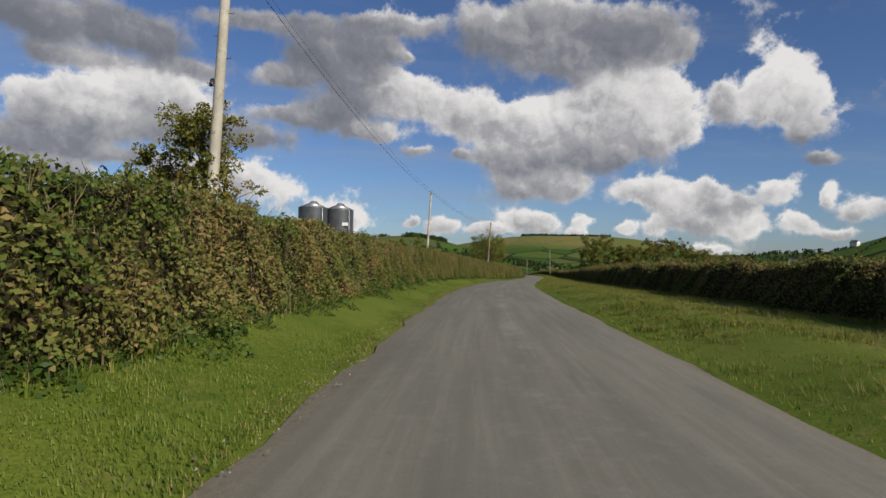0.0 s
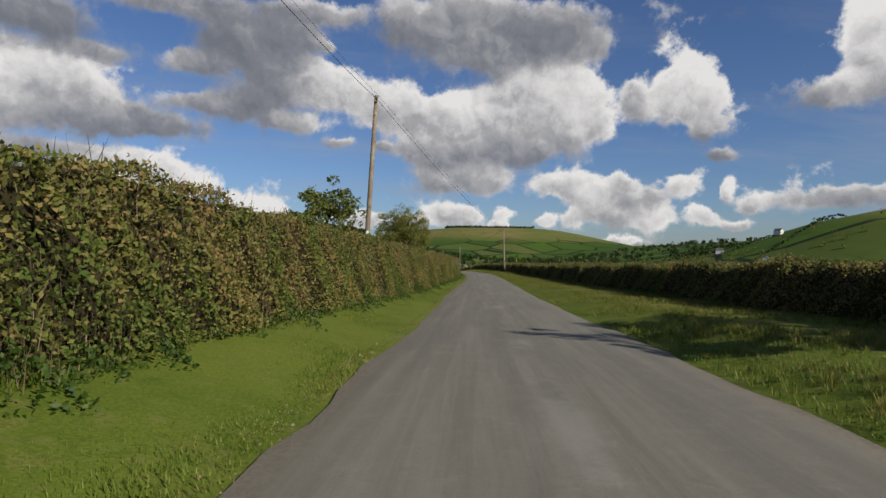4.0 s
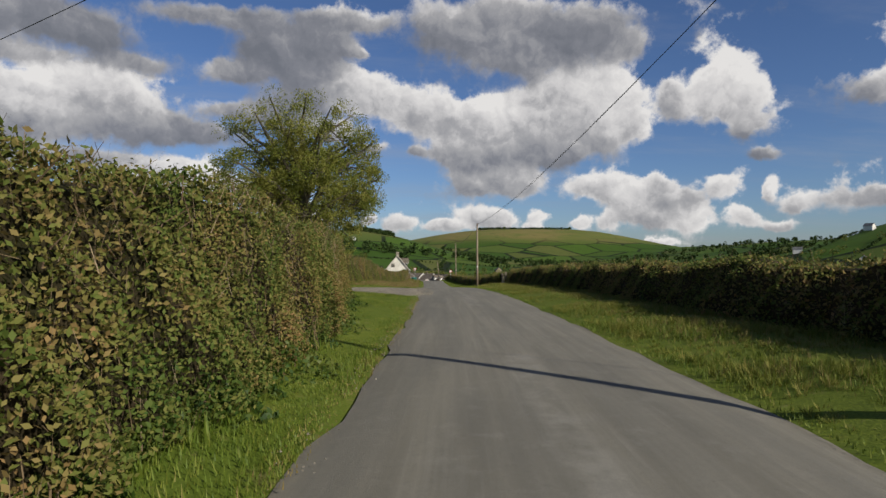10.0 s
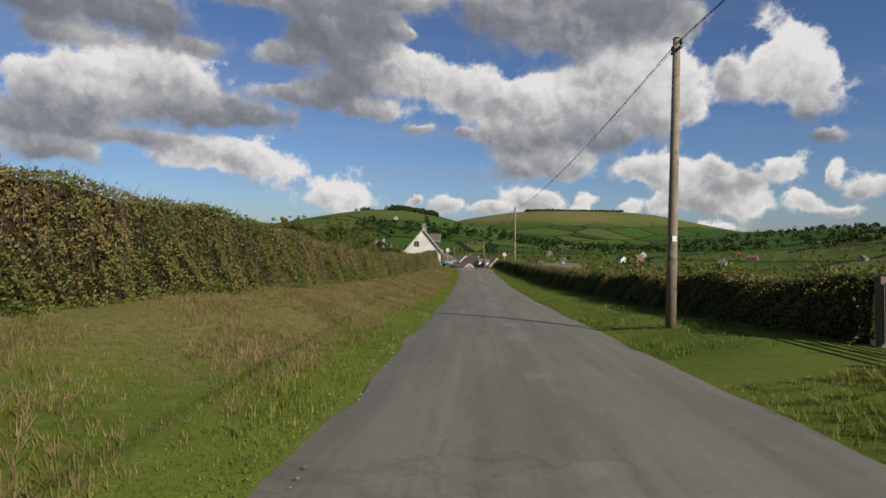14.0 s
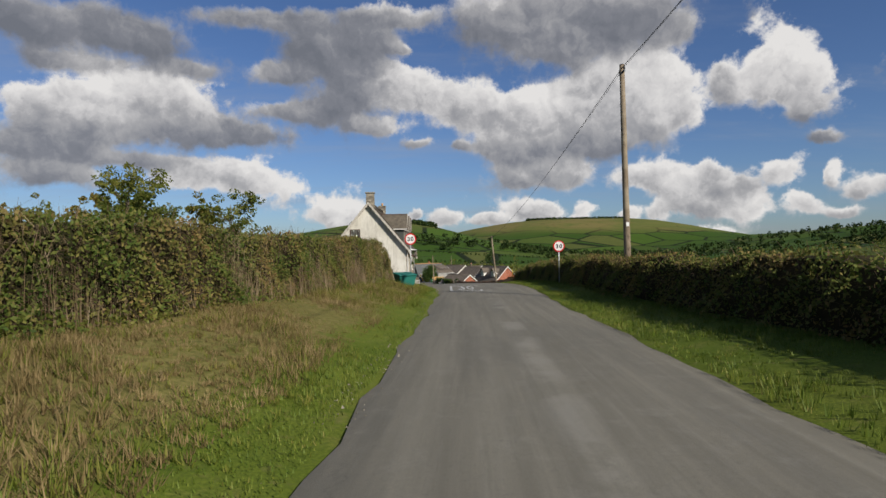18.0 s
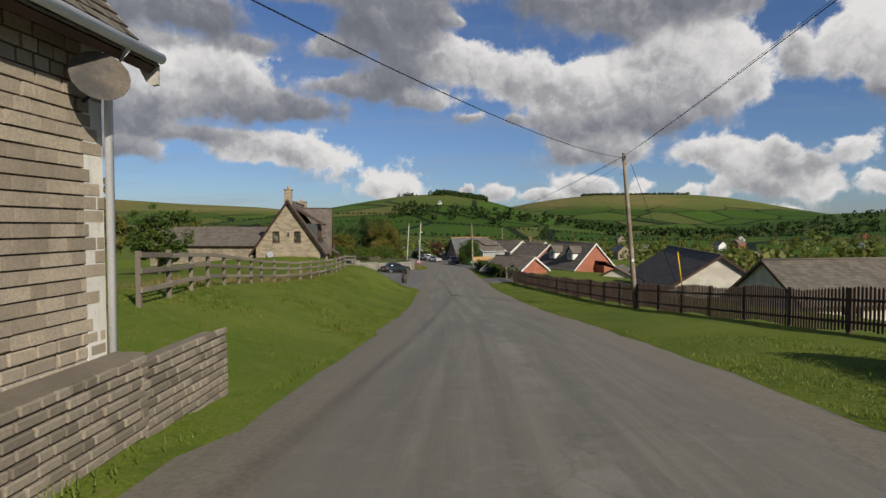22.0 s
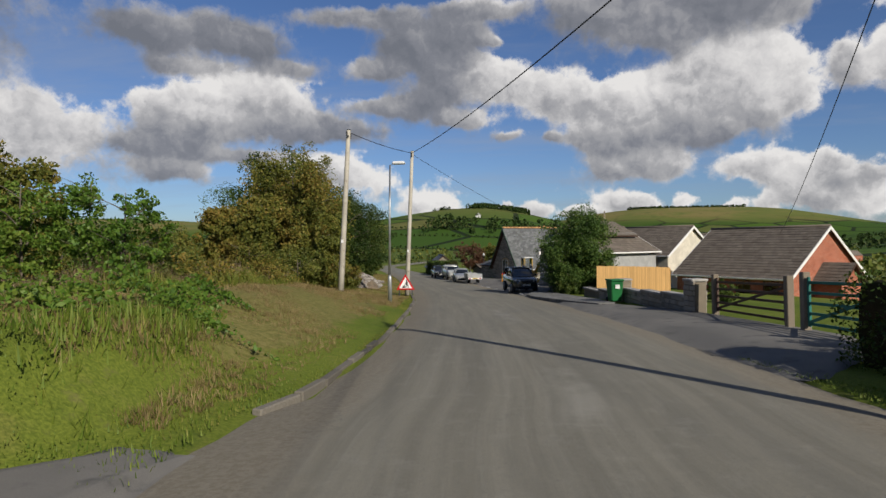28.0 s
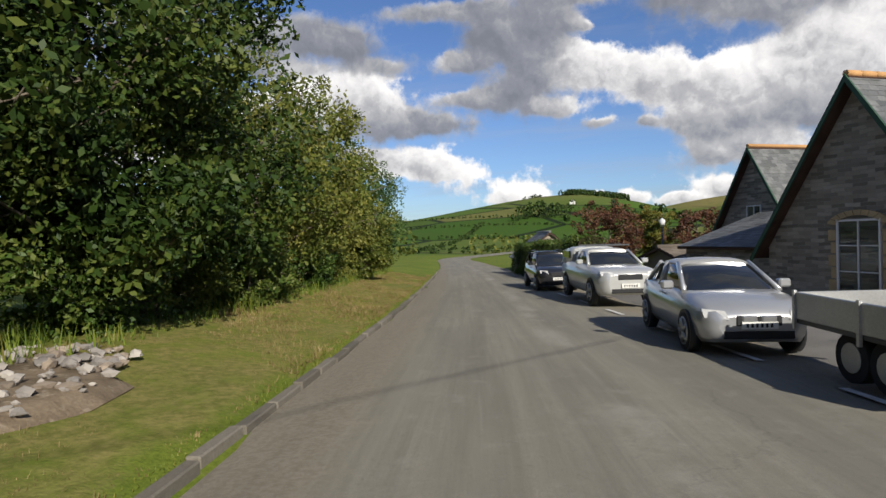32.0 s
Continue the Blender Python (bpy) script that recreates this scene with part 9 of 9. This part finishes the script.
undergrowth("hedge_foot_growth", 0, 217, face_l1, -1, 1.0, .55, 230, .06, green_leaf, "nettles and ivy leaves along the foot of the hedge")
undergrowth("hedge_foot_growth", 242, 345, face_l2, -1, .9, .5, 130, .06, olive_leaf, "brambles and docks along the foot of the hedge")
undergrowth("hedge_foot_growth", 460.6, 468, lambda y: LE(y) - 4.6, -1, 2.6, .75, 520, .07, privet_leaf, "nettles at the foot of the gate pillar")
undergrowth("hedge_foot_growth", 470, 492, lambda y: LE(y) - 6.6, -1, 1.6, 1.1, 420, .07, autumn_leaf, "brambles before the bushes on the bank")
undergrowth("hedge_foot_growth", 494, 550, lambda y: LE(y) - 5.2, -1, 1.4, .9, 300, .07, green_leaf, "broom and brambles at the foot of the trees")
grass("verge_grass", -8, 110, lambda y: face_l1(y) - .1, lambda y: LE(y) - .02, 560, .075, blade_mat, "short lush green verge grass under the hedge", .006)
grass("verge_grass", 110, 220, lambda y: face_l1(y) - .1, lambda y: LE(y) - .02, 560, .10, blade_mat, "lush green verge grass under the hedge", .006)
grass("hedge_weeds", -8, 220, lambda y: face_l1(y) - .1, lambda y: face_l1(y) + .45, 110, .28, blade_mat, "nettles and long grass at the foot of the hedge", .011, tuft=10)
grass("verge_grass", -8, 215, lambda y: LE(y) - .35, lambda y: LE(y) + .08, 200, .07, straw_mat, "yellowed grass at the broken road edge", .006)
grass("verge_grass", -2, 250, lambda y: RE(y) - .05, lambda y: RE(y) + 2.6, 220, .12, blade_mat, "rough green verge grass beside the road", .007)
grass("verge_grass", -2, 250, lambda y: RE(y) + .3, lambda y: face_r1(y) + .2, 260, .20, tussock_mat, "tussocks of long yellow-green verge grass before the hedge", .006, tuft=18, droop=.7)
grass("verge_grass", -2, 250, lambda y: RE(y) + .9, lambda y: face_r1(y) + .2, 50, .24, straw_mat, "seeding yellow grass among the tussocks", .005, tuft=5, droop=.4)
grass("verge_grass", 243, 347, lambda y: face_l2(y) - .2, lambda y: LE(y) - 1.0, 420, .19, hay_mat, "dry straw-coloured verge grass below the hedge", .006, clump=False, tuft=10, droop=.6)
grass("verge_grass", 243, 347, lambda y: face_l2(y) - .2, lambda y: LE(y) - .6, 130, .2, tussock_mat, "green tufts among the dry verge grass", .007, tuft=10, droop=.6)
grass("hedge_stalks", 264, 346, lambda y: face_l2(y) - .1, lambda y: face_l2(y) + .3, 85, 1.1, stalk_mat, "tall dry brown stalks standing in the hedge face", .006, droop=.12)
grass("hedge_stalks", 266, 346, lambda y: face_l2(y) - 1.4, lambda y: face_l2(y), 75, 1.85, stalk_mat, "dry brown shoots over the hedge top", .006, droop=.1)
grass("hedge_stalks", 0, 216, lambda y: face_l1(y) - .05, lambda y: face_l1(y) + .3, 45, .7, stalk_mat, "dry stalks at the foot of the hedge", .009, droop=.2)
grass("verge_grass", 241, 347, lambda y: LE(y) - 1.9, lambda y: LE(y) - .02, 420, .10, blade_mat, "green verge grass at the road edge", .006)
grass("verge_grass", 253, 374, lambda y: RE(y) - .05, lambda y: face_r2(y) + .2, 280, .15, blade_mat, "green verge grass before the low hedge", .007, tuft=8)
grass("bank_grass", 374, 420, lambda y: LE(y) - 8.5, lambda y: LE(y) - .02, 560, .08, blade_mat, "mown green grass bank above the road", .006)
grass("bank_grass", 376, 412, lambda y: LE(y) - 9.5, lambda y: LE(y) - 6.6, 70, .4, straw_mat, "long seeding grass along the rail fence", .009)
grass("strip_grass", 373, 430, lambda y: RE(y) - .05, lambda y: lin(y, (373, 10), (381, 12), (398, 10.4), (430, 7.2)), 330, .055, blade_mat, "mown grass strip before the picket fence")
grass("strip_grass", 437, 466, lambda y: RE(y) - .05, lambda y: 6.7 + 0 * y, 300, .055, blade_mat, "mown grass strip before the garden hedge")
grass("bank_grass", 457, 464, lambda y: LE(y) - 6, lambda y: LE(y) - .1, 200, .09, blade_mat, "rough grass on the bank by the garden wall", .007)
grass("weeds", 459.5, 466, lambda y: LE(y) - 2.9 - .12 * (y - 460), lambda y: LE(y) - 1.3 - .3 * (y - 460), 230, .36, blade_mat, "tall nettles and docks at the foot of the pillar", .013)
grass("bank_grass", 460, 487, lambda y: LE(y) - 7, lambda y: LE(y) - .6, 420, .14, hay_mat, "rough dry grass on the road bank", .006, clump=False, tuft=9, droop=.6)
grass("bank_grass", 460, 487, lambda y: LE(y) - 9, lambda y: LE(y) - 5.5, 90, .5, blade_mat, "long grass on top of the bank", .012)
grass("bank_grass", 460, 550, lambda y: LE(y) - 3.5, lambda y: LE(y) - .1, 300, .07, tussock_mat, "short verge grass behind the kerb", .006)
grass("bank_grass", 486, 550, lambda y: LE(y) - 4.2, lambda y: LE(y) - .3, 280, .11, hay_mat, "yellowed verge grass under the trees", .006, clump=False, tuft=8, droop=.6)
grass("bank_grass", 508, 550, lambda y: LE(y) - 7, lambda y: LE(y) - 3.4, 60, .45, blade_mat, "long grass and broom at the foot of the trees", .013)
grass("cottage_grass", 357, 374, lambda y: LE(y) - 2.0, lambda y: LE(y) - .1, 120, .13, blade_mat, "grass between the cottage and the road")
grass("bank_grass", 418, 431, lambda y: lin(y, (418, -12), (431, -16)), lambda y: lin(y, (418, -2.6), (421, -3.0), (431, -12.6)), 260, .13, blade_mat, "grass at the end of the bank by the court")
grass("lane_grass", 216, 236, lambda y: lin(y, (216, -6.8), (222, -7.8), (229, -11), (236, -16)), lambda y: lin(y, (216, -2.2), (219.5, -3.3), (225.6, -7.2), (236, -14)), 300, .2, blade_mat, "long grass at the corner of the farm lane")
grass("lane_grass", 234.6, 243, lambda y: lin(y, (234.6, -6), (237.4, -10.8), (243, -16.5)), lambda y: lin(y, (234.6, -1.8), (243, -4)), 200, .16, blade_mat, "green grass tongue beyond the farm lane")
grass("bramble_growth", 464, 490, lambda y: LE(y) - 10, lambda y: LE(y) - 6.2, 150, .9, stalk_mat, "dry bramble stems and tall grass at the bank top", .007)
grass("bramble_growth", 466, 488, lambda y: LE(y) - 8.5, lambda y: LE(y) - 5.0, 90, .55, tussock_mat, "rank grass and dead stems before the bushes", .008, tuft=12, droop=.6)
grass("lane_grass", 217, 239, lambda y: lin(y, (217, -4.2), (219.5, -4.2), (225.6, -8.0), (231, -12), (239, -16)), lambda y: lin(y, (217, -1.9), (219.5, -3.0), (225.6, -6.9), (231, -10.8), (239, -13.5)), 200, .09, tussock_mat, "thin grass along the broken edge of the lane", .006, tuft=8, droop=.6)
grass("bank_grass", 376, 420, lambda y: LE(y) - 8.0, lambda y: LE(y) - .1, 75, .15, tussock_mat, "coarser tufts in the mown bank", .007, tuft=14, droop=.7)
grass("verge_grass", 322, 347, lambda y: face_l2(y) - .1, lambda y: LE(y) - .5, 170, .34, tussock_mat, "rank verge grass round the sign and the grit bin", .007, tuft=12, droop=.6)
grass("hedge_stalks", 318, 347, lambda y: face_l2(y) - .3, lambda y: face_l2(y) + .5, 150, 1.5, stalk_mat, "tall dead stems over the end of the hedge", .007, droop=.22)
grass("lawn_grass", 450, 466, lambda y: LE(y) - 16, lambda y: LE(y) - 4.5, 110, .06, blade_mat, "mown garden lawn behind the wall")
